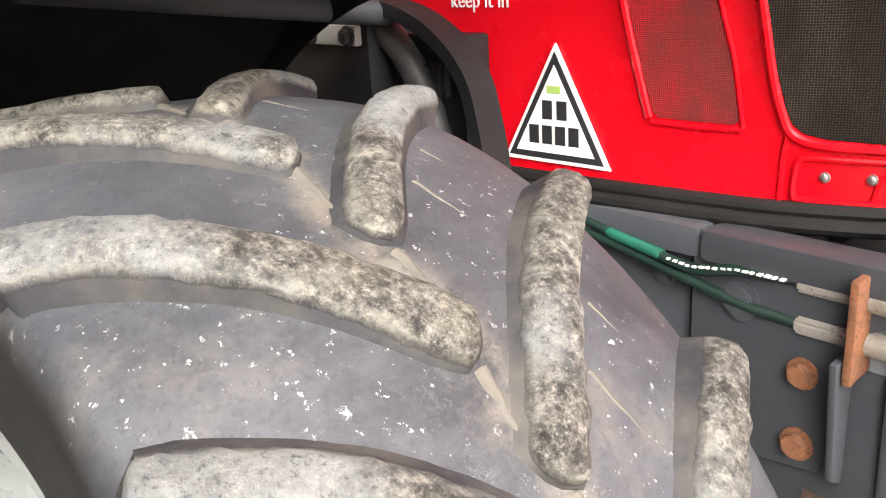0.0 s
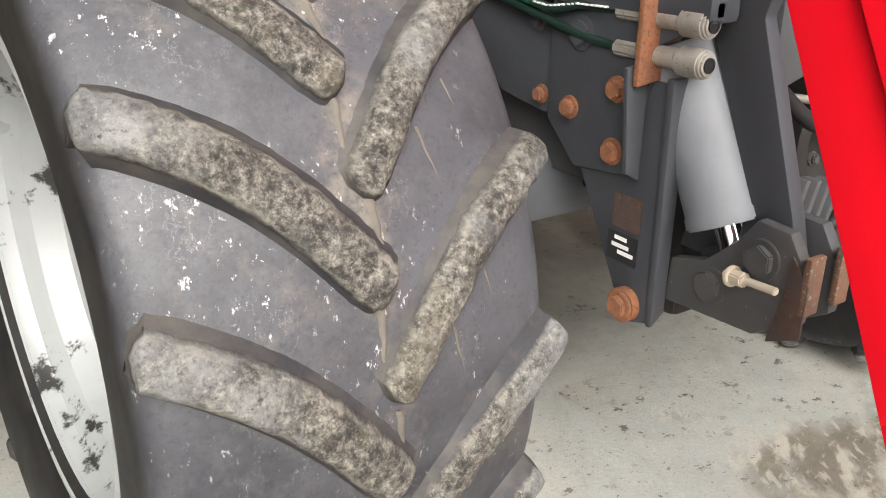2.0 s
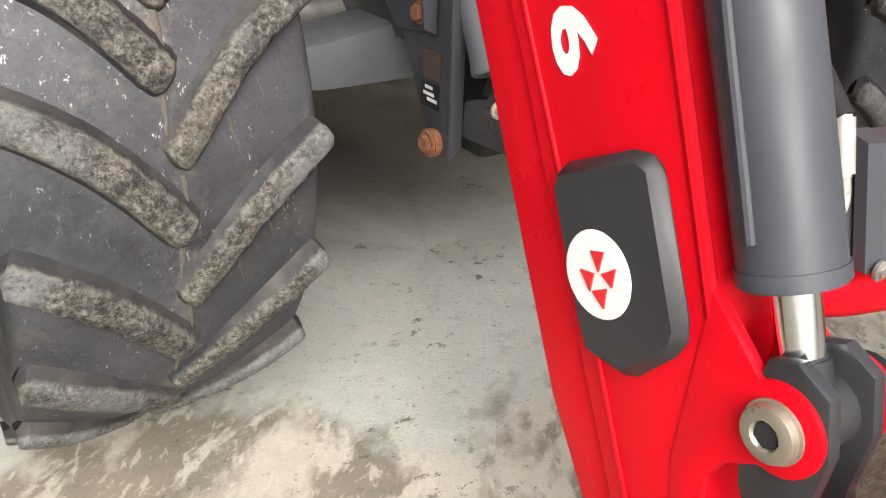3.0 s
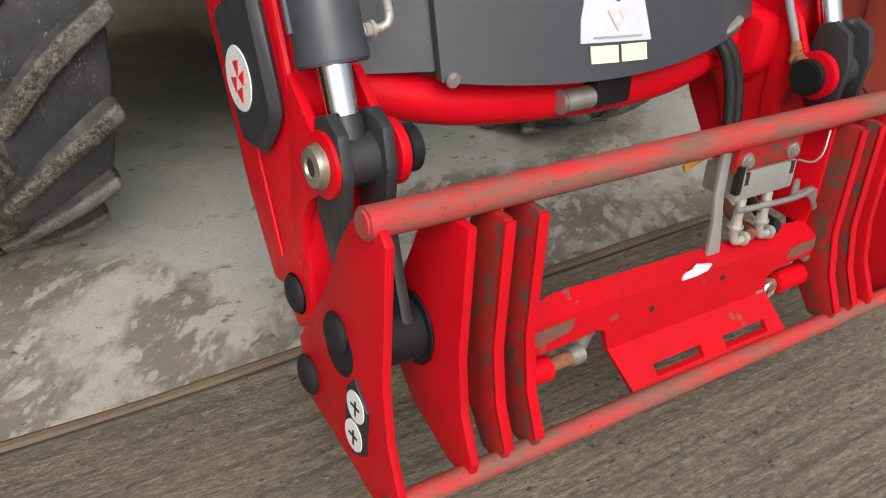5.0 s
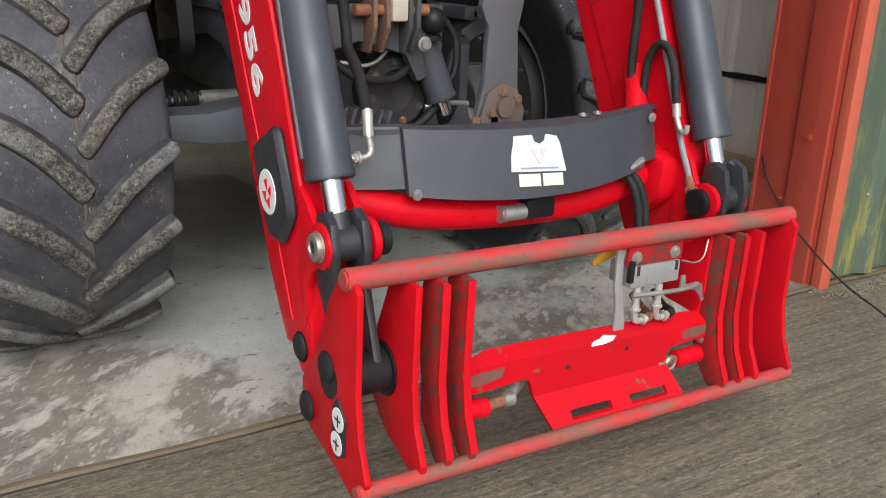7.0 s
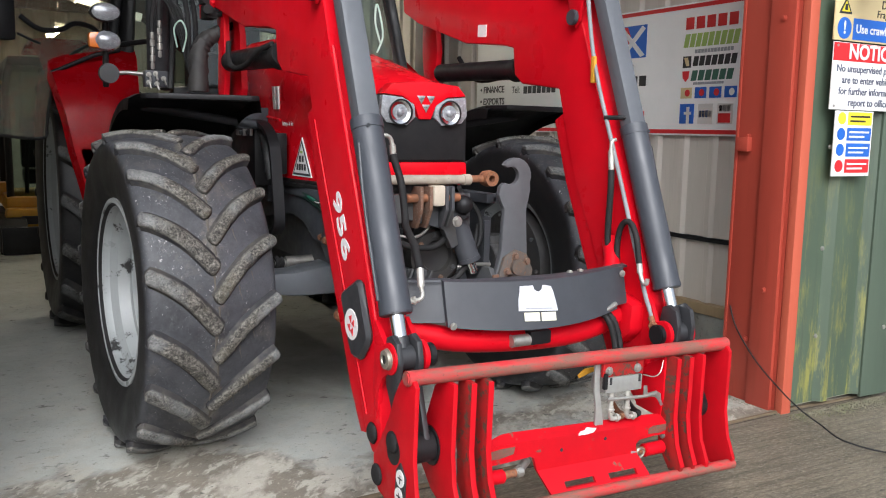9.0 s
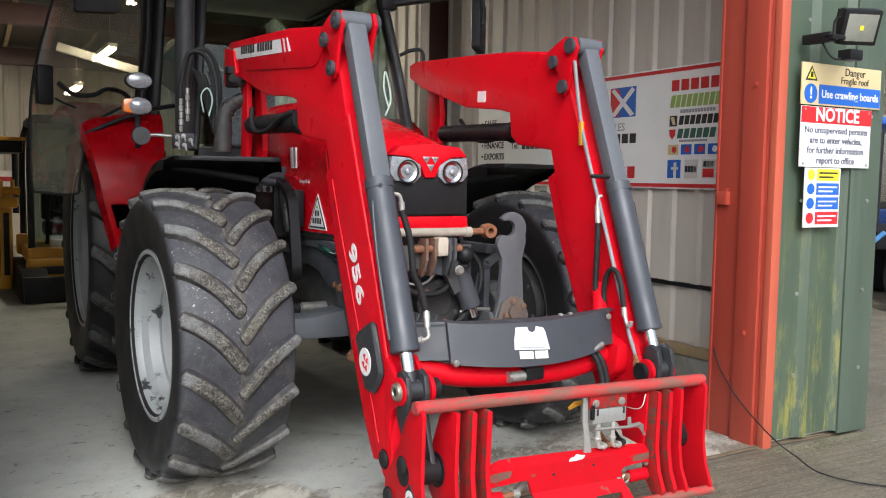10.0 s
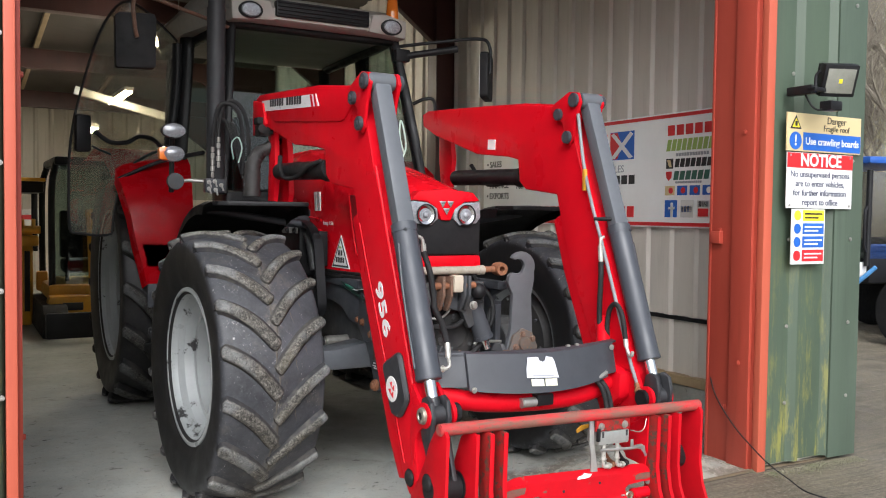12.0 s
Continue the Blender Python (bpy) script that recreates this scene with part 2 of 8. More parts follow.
def lug_material(name, crown, brightness=1.0):
    """Tread bars: dark flanks; tops scuffed smooth and pale in places, elsewhere pitted to coarse grit, each bar a little different."""
    m = mat(name, (0.03, 0.03, 0.032), 0.7, spec=0.3)
    info = m.node_tree.nodes.new("ShaderNodeObjectInfo")
    shift = arith(m, "MULTIPLY", info.outputs["Random"], 37.0)

    def grain(scale, detail, rough):
        n = node(m, "ShaderNodeTexNoise", Scale=scale, Detail=detail, Roughness=rough)
        n.noise_dimensions = "4D"
        link(m, coords(m), n.inputs["Vector"])
        link(m, shift, n.inputs["W"])
        return n.outputs["Fac"]

    def tone(v):
        return tuple(k * brightness for k in v)

    sep = m.node_tree.nodes.new("ShaderNodeSeparateXYZ")
    link(m, coords(m), sep.inputs[0])
    uneven = arith(m, "MULTIPLY", arith(m, "SUBTRACT", grain(55, 5, 0.7), 0.5), 0.012)
    # height above the groove: the tops fall away towards the shoulders
    across = arith(m, "MULTIPLY", sep.outputs["X"], sep.outputs["X"])
    fall = arith(m, "MULTIPLY", arith(m, "MULTIPLY", across, across), 9.0)
    level = arith(m, "ADD", arith(m, "ADD", radius_of(m, sep), uneven), fall)
    high = arith(m, "DIVIDE", arith(m, "SUBTRACT", level, crown - 0.04), 0.04)
    top = ramp(m, high, (0.66, 0.0), (0.82, 1.0))
    flank = blend(m, ramp(m, grain(9, 6, 0.65), (0.42, 0.0), (0.66, 0.8)), tone((0.022, 0.022, 0.025)), tone((0.085, 0.078, 0.067)))
    grit = arith(m, "ADD", arith(m, "MULTIPLY", grain(125, 7, 0.82), 0.7), arith(m, "MULTIPLY", grain(38, 5, 0.7), 0.3))
    pitted = ramp(m, grit, (0.40, tone((0.008, 0.008, 0.008))), (0.465, tone((0.034, 0.032, 0.028))), (0.53, tone((0.110, 0.104, 0.090))), (0.60, tone((0.24, 0.23, 0.20))))
    pitted = blend(m, ramp(m, grain(11, 5, 0.65), (0.50, 0.0), (0.66, 0.55)), pitted, tone((0.120, 0.108, 0.073)))
    scuffed = blend(m, ramp(m, grain(26, 7, 0.75), (0.36, 0.0), (0.60, 1.0)), tone((0.095, 0.100, 0.103)), tone((0.215, 0.223, 0.222)))
    scuffed = blend(m, ramp(m, grain(48, 5, 0.7), (0.635, 0.0), (0.66, 0.9)), scuffed, tone((0.03, 0.03, 0.03)))
    outer = arith(m, "MULTIPLY", arith(m, "ABSOLUTE", sep.outputs["X"], 0.0), 0.55)
    worn_ = blend(m, ramp(m, arith(m, "ADD", grain(5.5, 5, 0.6), outer), (0.525, 0.0), (0.62, 0.75)), pitted, scuffed)
    speck = grain(185, 6, 0.82)
    worn_ = blend(m, ramp(m, speck, (0.36, 0.75), (0.47, 0.0)), worn_, tone((0.016, 0.016, 0.016)))
    worn_ = blend(m, ramp(m, speck, (0.55, 0.0), (0.64, 0.6)), worn_, tone((0.30, 0.29, 0.26)))
    edge = ramp(m, high, (0.66, 0.0), (0.78, 1.0), (0.88, 1.0), (0.95, 0.0))
    worn_ = blend(m, arith(m, "MULTIPLY", edge, ramp(m, grain(30, 6, 0.75), (0.46, 0.0), (0.60, 0.7))), worn_, tone((0.19, 0.182, 0.158)))
    c = blend(m, top, flank, worn_)
    h = arith(m, "ADD", arith(m, "MULTIPLY", top, grit), arith(m, "MULTIPLY", grain(30, 4, 0.6), 0.3))
    return paint(m, c, ramp(m, grain(11, 4, 0.6), (0.3, 0.55), (0.7, 0.9)), h, 0.006, 0.9)


def turned_noise(m, scale, detail, rough, stretch, turn):
    """Noise drawn out along a direction on the ground."""
    c = m.node_tree.nodes.new("ShaderNodeTexCoord")
    p = node(m, "ShaderNodeMapping", Scale=stretch, Rotation=(0, 0, radians(turn)))
    p.vector_type = "TEXTURE"
    link(m, c.outputs["Object"], p.inputs["Vector"])
    n = node(m, "ShaderNodeTexNoise", Scale=scale, Detail=detail, Roughness=rough)
    link(m, p.outputs[0], n.inputs["Vector"])
    return n.outputs["Fac"]


def shed_floor(name):
    """Pale old concrete, filmed with brown mud near the door, scraped bare in streaks, with wet spots and shade painted
    in under the machine.
    """
    clean, mud, bare, stain = (0.43, 0.445, 0.41), (0.200, 0.170, 0.128), (0.46, 0.435, 0.37), (0.060, 0.054, 0.046)
    m = mat(name, clean, 0.8, spec=0.3)
    sep = m.node_tree.nodes.new("ShaderNodeSeparateXYZ")
    link(m, coords(m), sep.inputs[0])

    def blob(cx, cy, r):
        dx, dy = arith(m, "SUBTRACT", sep.outputs["X"], cx), arith(m, "SUBTRACT", sep.outputs["Y"], cy)
        d = arith(m, "SQRT", arith(m, "ADD", arith(m, "MULTIPLY", dx, dx), arith(m, "MULTIPLY", dy, dy)), 0.0)
        return arith(m, "MAXIMUM", arith(m, "SUBTRACT", 1.0, arith(m, "DIVIDE", d, r)), 0.0)

    c = blend(m, ramp(m, noisy(m, 1.3, 8, 0.65), (0.38, 0.0), (0.62, 1.0)), clean, tuple(v * 0.80 for v in clean))
    c = blend(m, ramp(m, noisy(m, 9, 7, 0.7), (0.46, 0.0), (0.66, 0.6)), c, (0.34, 0.335, 0.295))
    near = arith(m, "MAXIMUM", arith(m, "MULTIPLY", arith(m, "ADD", sep.outputs["Y"], 0.45), -0.46), -0.16)
    near = arith(m, "ADD", near, arith(m, "MULTIPLY", blob(-0.95, -0.72, 0.62), 0.34))
    near = arith(m, "SUBTRACT", near, arith(m, "MULTIPLY", blob(-0.32, -0.58, 0.42), 0.22))
    near = arith(m, "ADD", near, arith(m, "MULTIPLY", blob(0.15, -0.75, 0.55), 0.14))
    spread = arith(m, "ADD", turned_noise(m, 2.4, 6, 0.62, (1.0, 0.7, 1), 25), near)
    film = ramp(m, spread, (0.47, 0.0), (0.60, 0.92))
    c = blend(m, film, c, blend(m, ramp(m, noisy(m, 5, 6, 0.65), (0.38, 0.0), (0.64, 1.0)), mud, tuple(v * 0.66 for v in mud)))
    # scraped streaks, broad and fine
    for scale, detail, stretch, turn, lo, hi, most in ((5.5, 5, (1.0, 0.42, 1), 40, 0.535, 0.60, 0.85), (2.6, 7, (1.0, 0.5, 1), 62, 0.50, 0.58, 0.8), (15, 5, (1.0, 0.38, 1), 62, 0.58, 0.64, 0.7), (30, 6, (1.0, 0.35, 1), 20, 0.60, 0.66, 0.5)):
        c = blend(m, arith(m, "MULTIPLY", ramp(m, turned_noise(m, scale, detail, 0.58, stretch, turn), (lo, 0.0), (hi, most)), ramp(m, spread, (0.42, 0.25), (0.56, 1.0))), c, bare)
    for scale, turn in ((7, 30), (11, 75), (9, 130)):
        line = arith(m, "ABSOLUTE", arith(m, "SUBTRACT", turned_noise(m, scale, 3, 0.5, (1.0, 0.6, 1), turn), 0.5), 0.0)
        line = arith(m, "MULTIPLY", ramp(m, line, (0.001, 0.45), (0.004, 0.0)), ramp(m, noisy(m, scale * 0.6, 4), (0.50, 0.0), (0.60, 1.0)))
        c = blend(m, arith(m, "MULTIPLY", line, film), c, (0.52, 0.50, 0.44))
    # wet and oily spots
    c = blend(m, arith(m, "MULTIPLY", ramp(m, noisy(m, 15, 8, 0.72, (1, 1.25, 1)), (0.595, 0.0), (0.625, 0.9)), ramp(m, noisy(m, 2.6, 4), (0.44, 0.15), (0.58, 1.0))), c, stain)
    c = blend(m, ramp(m, noisy(m, 38, 6, 0.7, (1, 1.5, 1)), (0.64, 0.0), (0.67, 0.8)), c, stain)
    c = blend(m, ramp(m, noisy(m, 90, 4, 0.6), (0.665, 0.0), (0.70, 0.7)), c, tuple(v * 0.4 for v in mud))
    # the tractor's shade on the floor, painted as a ragged dark blob
    under_shade = arith(m, "ADD", blob(0.1, 0.95, 1.25), arith(m, "MULTIPLY", arith(m, "SUBTRACT", noisy(m, 3.1, 8, 0.7), 0.5), 0.7))
    c = blend(m, ramp(m, under_shade, (0.15, 0.0), (0.60, 0.75)), c, (0.10, 0.092, 0.08))
    c = blend(m, ramp(m, noisy(m, 240, 4, 0.7), (0.3, 0.30), (0.65, 0.0)), c, tuple(v * 0.4 for v in clean))
    r = ramp(m, noisy(m, 2.7, 5), (0.35, 0.42), (0.7, 0.8))
    return paint(m, c, r, arith(m, "ADD", noisy(m, 90, 6, 0.7), noisy(m, 14, 4, 0.6)), 0.004, 0.6)


def yard_surface(name):
    """Brown-grey concrete, tamped in ridges across the yard, damp, with wet pock marks."""
    clean = (0.245, 0.210, 0.150)
    m = mat(name, clean, 0.8, spec=0.3)
    c = blend(m, ramp(m, noisy(m, 0.9, 8, 0.65), (0.36, 0.0), (0.64, 1.0)), tuple(v * 1.14 for v in clean), tuple(v * 0.72 for v in clean))
    c = blend(m, ramp(m, noisy(m, 6, 8, 0.7, (0.5, 1, 1)), (0.44, 0.0), (0.68, 0.7)), c, (0.135, 0.120, 0.093))
    ridge = noisy(m, 38, 5, 0.65, (0.045, 1, 1))
    fine = noisy(m, 95, 7, 0.78, (0.38, 1, 1))
    c = blend(m, ramp(m, ridge, (0.38, 0.8), (0.54, 0.0)), c, tuple(v * 0.42 for v in clean))
    c = blend(m, ramp(m, fine, (0.38, 0.70), (0.54, 0.0)), c, tuple(v * 0.36 for v in clean))
    c = blend(m, ramp(m, fine, (0.53, 0.0), (0.64, 0.75)), c, (0.36, 0.325, 0.262))
    c = blend(m, ramp(m, noisy(m, 170, 6, 0.75), (0.36, 0.6), (0.47, 0.0)), c, tuple(v * 0.28 for v in clean))
    c = blend(m, ramp(m, noisy(m, 46, 5, 0.65, (0.7, 1, 1)), (0.615, 0.0), (0.65, 0.9)), c, (0.045, 0.039, 0.031))
    c = blend(m, ramp(m, noisy(m, 120, 4, 0.6), (0.68, 0.0), (0.70, 0.6)), c, (0.40, 0.37, 0.31))
    h = arith(m, "ADD", arith(m, "MULTIPLY", noisy(m, 110, 6, 0.7), 0.5), arith(m, "ADD", ridge, arith(m, "MULTIPLY", fine, 0.6)))
    r = ramp(m, noisy(m, 2.7, 5), (0.35, 0.40), (0.7, 0.75))
    return paint(m, c, r, h, 0.008, 0.8)


yard_concrete = yard_surface("brushed_yard_concrete")
floor_concrete = shed_floor("shed_floor_concrete")


def sheet_material(name, base, dark, streak, moss=None):
    m = mat(name, base, 0.5)
    c = blend(m, ramp(m, noisy(m, 1.5, 6, 0.6, (3, 3, 0.5)), (0.35, 0.0), (0.7, 1.0)), base, dark)
    c = blend(m, ramp(m, noisy(m, 9, 6, 0.7, (3, 3, 0.12)), (0.55, 0.0), (0.75, 0.5)), c, streak)
    if moss:
        g = m.node_tree.nodes.new("ShaderNodeSeparateXYZ")
        link(m, coords(m), g.inputs[0])
        low = ramp(m, arith(m, "DIVIDE", g.outputs["Z"], 2.0), (0.05, 1.0), (0.62, 0.0))
        spots = ramp(m, noisy(m, 7, 7, 0.75, (2, 2, 0.35)), (0.50, 0.0), (0.62, 1.0))
        c = blend(m, arith(m, "MULTIPLY", low, spots), c, moss)
    return paint(m, c, None, noisy(m, 30, 4), 0.001, 0.3)


cladding_green = sheet_material("green_cladding", (0.075, 0.105, 0.070), (0.055, 0.08, 0.055), (0.04, 0.055, 0.04), (0.24, 0.23, 0.06))
trim_green = sheet_material("green_trim", (0.085, 0.115, 0.085), (0.06, 0.085, 0.06), (0.045, 0.06, 0.045))
cladding_cream = sheet_material("cream_cladding", (0.64, 0.595, 0.535), (0.55, 0.51, 0.455), (0.40, 0.365, 0.32))
steel_red = sheet_material("red_oxide_steel", (0.38, 0.056, 0.033), (0.31, 0.044, 0.027), (0.25, 0.04, 0.02))
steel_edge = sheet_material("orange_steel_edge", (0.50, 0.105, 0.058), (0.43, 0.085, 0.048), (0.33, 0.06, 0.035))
# frame red taken far down, so the roof space's shade sits in the colour
steel_shaded = sheet_material("dark_red_steel", (0.055, 0.016, 0.013), (0.042, 0.013, 0.011), (0.03, 0.010, 0.009))
# brown sheet darkened to near black in place of the shade overhead
roof_shaded = sheet_material("fibre_roof", (0.062, 0.050, 0.040), (0.048, 0.039, 0.031), (0.035, 0.029, 0.023))
joint_brown = sheet_material("joint_filler", (0.13, 0.095, 0.055), (0.085, 0.065, 0.04), (0.05, 0.04, 0.03))
gap_dirt = sheet_material("gap_dirt", (0.05, 0.04, 0.028), (0.035, 0.028, 0.02), (0.02, 0.017, 0.012))
timber = sheet_material("old_timber", (0.38, 0.28, 0.16), (0.28, 0.20, 0.11), (0.20, 0.14, 0.08))

# ---- mesh tools ----


def empty(name, at=(0, 0, 0), parent=None):
    ob = new(name)
    ob.empty_display_size = 0.1
    ob.location = at
    ob.parent = parent
    return ob


def part(name, bm, material, parent=None, label="", at=None, sharp=0.6):
    """Links a bmesh as one mesh object, under a thing or a part."""
    bmesh.ops.recalc_face_normals(bm, faces=bm.faces)
    for f in bm.faces:
        f.smooth = True
    for e in bm.edges:
        if len(e.link_faces) == 2 and e.calc_face_angle(0) > sharp:
            e.smooth = False
    me = bpy.data.meshes.new(name)
    bm.to_mesh(me)
    bm.free()
    me.materials.append(material)
    ob = new(name, me)
    ob.parent = parent
    if at is not None:
        ob.location = at
    if label:
        ob["label"] = label
    return ob


def merge(*parts):
    """Joins several bmeshes into the first."""
    first = parts[0]
    for other in parts[1:]:
        me = bpy.data.meshes.new("joint")
        other.to_mesh(me)
        first.from_mesh(me)
        other.free()
        bpy.data.meshes.remove(me)
    return first


def block(lo, hi, bevel=0.004, seg=2):
    bm = bmesh.new()
    bmesh.ops.create_cube(bm, size=1)
    for v in bm.verts:
        v.co = [lo[i] + (v.co[i] + 0.5) * (hi[i] - lo[i]) for i in range(3)]
    if bevel:
        bmesh.ops.bevel(bm, geom=bm.edges[:], offset=bevel, segments=seg, affect="EDGES", profile=0.6)
    return bm


def prism(points, axis, lo, hi, bevel=0.004, seg=2):
    """A flat outline of two coordinates, thickened along an axis (the others in x, y, z order)."""
    bm = bmesh.new()
    rest = [i for i in range(3) if i != axis]

    def at(p, d):
        co = [0, 0, 0]
        co[axis], co[rest[0]], co[rest[1]] = d, p[0], p[1]
        return bm.verts.new(co)

    a, b = [at(p, lo) for p in points], [at(p, hi) for p in points]
    bm.faces.new(a)
    bm.faces.new(b[::-1])
    for i in range(len(points)):
        j = (i + 1) % len(points)
        bm.faces.new((a[i], b[i], b[j], a[j]))
    bmesh.ops.recalc_face_normals(bm, faces=bm.faces)
    if bevel:
        edges = [e for e in bm.edges if e.calc_face_angle(0) > 0.25]
        bmesh.ops.bevel(bm, geom=edges, offset=bevel, segments=seg, affect="EDGES", profile=0.6, clamp_overlap=True)
    return bm


def rod(p, q, r, r2=None, seg=24, bevel=0.003):
    """A round bar from p to q."""
    bm = bmesh.new()
    p, q = Vector(p), Vector(q)
    d = q - p
    bmesh.ops.create_cone(bm, cap_ends=True, segments=seg, radius1=r, radius2=r if r2 is None else r2, depth=d.length)
    if bevel:
        rims = [e for e in bm.edges if e.calc_face_angle(0) > 1.0]
        bmesh.ops.bevel(bm, geom=rims, offset=min(bevel, r * 0.3), segments=2, affect="EDGES")
    bm.transform(Matrix.Translation((p + q) / 2) @ d.to_track_quat("Z", "Y").to_matrix().to_4x4())
    return bm


def lathe(profile, axis="X", seg=48, at=(0, 0, 0)):
    """Turns a profile of (along, radius) round an axis."""
    bm = bmesh.new()
    rings = []
    for along, r in profile:
        ring = []
        for k in range(seg):
            a = 2 * math.pi * k / seg
            c, s = r * math.cos(a), r * math.sin(a)
            co = {"X": (along, c, s), "Y": (c, along, s), "Z": (c, s, along)}[axis]
            ring.append(bm.verts.new(Vector(at) + Vector(co)))
        rings.append(ring)
    for a, b in zip(rings, rings[1:]):
        for k in range(seg):
            bm.faces.new((a[k], a[(k + 1) % seg], b[(k + 1) % seg], b[k]))
    return bm


def smooth_path(points, steps=6):
    """Catmull-Rom through the points."""
    p = [Vector(v) for v in points]
    p = [2 * p[0] - p[1]] + p + [2 * p[-1] - p[-2]]
    out = []
    for i in range(1, len(p) - 2):
        for k in range(steps):
            t = k / steps
            a, b, c, d = p[i - 1], p[i], p[i + 1], p[i + 2]
            out.append(0.5 * (2 * b + (c - a) * t + (2 * a - 5 * b + 4 * c - d) * t * t + (3 * b - a - 3 * c + d) * t ** 3))
    return out + [p[-2]]


def hose(points, r, seg=12, steps=6, flat=1.0):
    """A bent round bar through the points, capped."""
    path = smooth_path(points, steps)
    bm = bmesh.new()
    rings, side = [], None
    for i, c in enumerate(path):
        d = (path[min(i + 1, len(path) - 1)] - path[max(i - 1, 0)]).normalized()
        if side is None:
            side = d.orthogonal().normalized()
        side = (side - d * side.dot(d)).normalized()
        up = d.cross(side)
        rings.append([bm.verts.new(c + r * (math.cos(a) * side + flat * math.sin(a) * up)) for a in (2 * math.pi * k / seg for k in range(seg))])
    for a, b in zip(rings, rings[1:]):
        for k in range(seg):
            bm.faces.new((a[k], a[(k + 1) % seg], b[(k + 1) % seg], b[k]))
    bm.faces.new(rings[0][::-1])
    bm.faces.new(rings[-1])
    return bm


def loft(sections, closed=False, caps=True):
    """Joins outlines of equally many points."""
    bm = bmesh.new()
    rings = [[bm.verts.new(p) for p in s] for s in sections]
    n = len(rings[0])
    for a, b in zip(rings, rings[1:]):
        for k in range(n if closed else n - 1):
            bm.faces.new((a[k], a[(k + 1) % n], b[(k + 1) % n], b[k]))
    if caps:
        bm.faces.new(rings[0][::-1])
        bm.faces.new(rings[-1])
    return bm


def ball(at, r, scale=(1, 1, 1), seg=20):
    bm = bmesh.new()
    bmesh.ops.create_uvsphere(bm, u_segments=seg, v_segments=seg // 2, radius=r)
    bm.transform(Matrix.Translation(at) @ Matrix.Diagonal((*scale, 1)))
    return bm


def hexnut(at, direction, r, h):
    at, direction = Vector(at), Vector(direction).normalized()
    return merge(rod(at, at + direction * h, r, seg=6, bevel=0.002), rod(at - direction * 0.002, at + direction * 0.004, r * 1.3, seg=20, bevel=0.001))


def mirrored(bm):
    bm.transform(Matrix.Diagonal((-1, 1, 1, 1)))
    bmesh.ops.reverse_faces(bm, faces=bm.faces)
    return bm


def side(bm, s):
    """The builders below work on the side of negative x; s = 1 mirrors."""
    return mirrored(bm) if s > 0 else bm


def lettering(name, body, size, m, material, parent, bold=0.0, align="CENTER", squeeze=1.0):
    """Words as a thin raised mesh, in the plane of m."""
    cu = bpy.data.curves.new("words", "FONT")
    cu.body, cu.size, cu.align_x, cu.align_y = body, size, align, "CENTER"
    cu.extrude, cu.offset = 0.0008, bold
    cu.resolution_u = 3
    tmp = bpy.data.objects.new("words", cu)
    scene.collection.objects.link(tmp)
    bpy.context.view_layer.update()
    me = bpy.data.meshes.new_from_object(tmp.evaluated_get(bpy.context.evaluated_depsgraph_get()))
    bpy.data.objects.remove(tmp)
    bpy.data.curves.remove(cu)
    me.transform(m @ Matrix.Diagonal((squeeze, 1, 1, 1)))
    me.name = name
    me.materials.clear()
    me.materials.append(material)
    ob = new(name, me)
    ob.parent = parent
    return ob


# ---- the shed and the yard ----


def ribbed_sheet(name, length, height, thick, pitch, material, parent=None, rib=0.03, top=0.03, deep=0.025):
    """Box-profile sheet along +x from the origin, upright, with its ribs towards -y."""
    xs, x = [], 0.0
    flat = pitch - 2 * rib - top
    while x < length - 1e-6:
        xs += [(x, 0.0), (min(x + flat, length), 0.0), (min(x + flat + rib, length), -deep), (min(x + flat + rib + top, length), -deep)]
        x += pitch
    xs.append((length, 0.0))
    bm = bmesh.new()
    rows = []
    for off in (0.0, thick):
        for z in (0.0, height):
            rows.append([bm.verts.new((px, py + off, z)) for px, py in xs])
    f0, f1, b0, b1 = rows
    for i in range(len(xs) - 1):
        if xs[i + 1][0] - xs[i][0] < 1e-6 and abs(xs[i + 1][1] - xs[i][1]) < 1e-6:
            continue
        bm.faces.new((f0[i], f0[i + 1], f1[i + 1], f1[i]))
        bm.faces.new((b0[i + 1], b0[i], b1[i], b1[i + 1]))
        bm.faces.new((f1[i], f1[i + 1], b1[i + 1], b1[i]))
        bm.faces.new((f0[i + 1], f0[i], b0[i], b0[i + 1]))
    bm.faces.new((f0[0], f1[0], b1[0], b0[0]))
    bm.faces.new((f0[-1], b0[-1], b1[-1], f1[-1]))
    bmesh.ops.remove_doubles(bm, verts=bm.verts, dist=1e-5)
    return part(name, bm, material, parent, sharp=0.3)


def structure(ob, label, category):
    return tagged(ob, label, category, kind="structure")


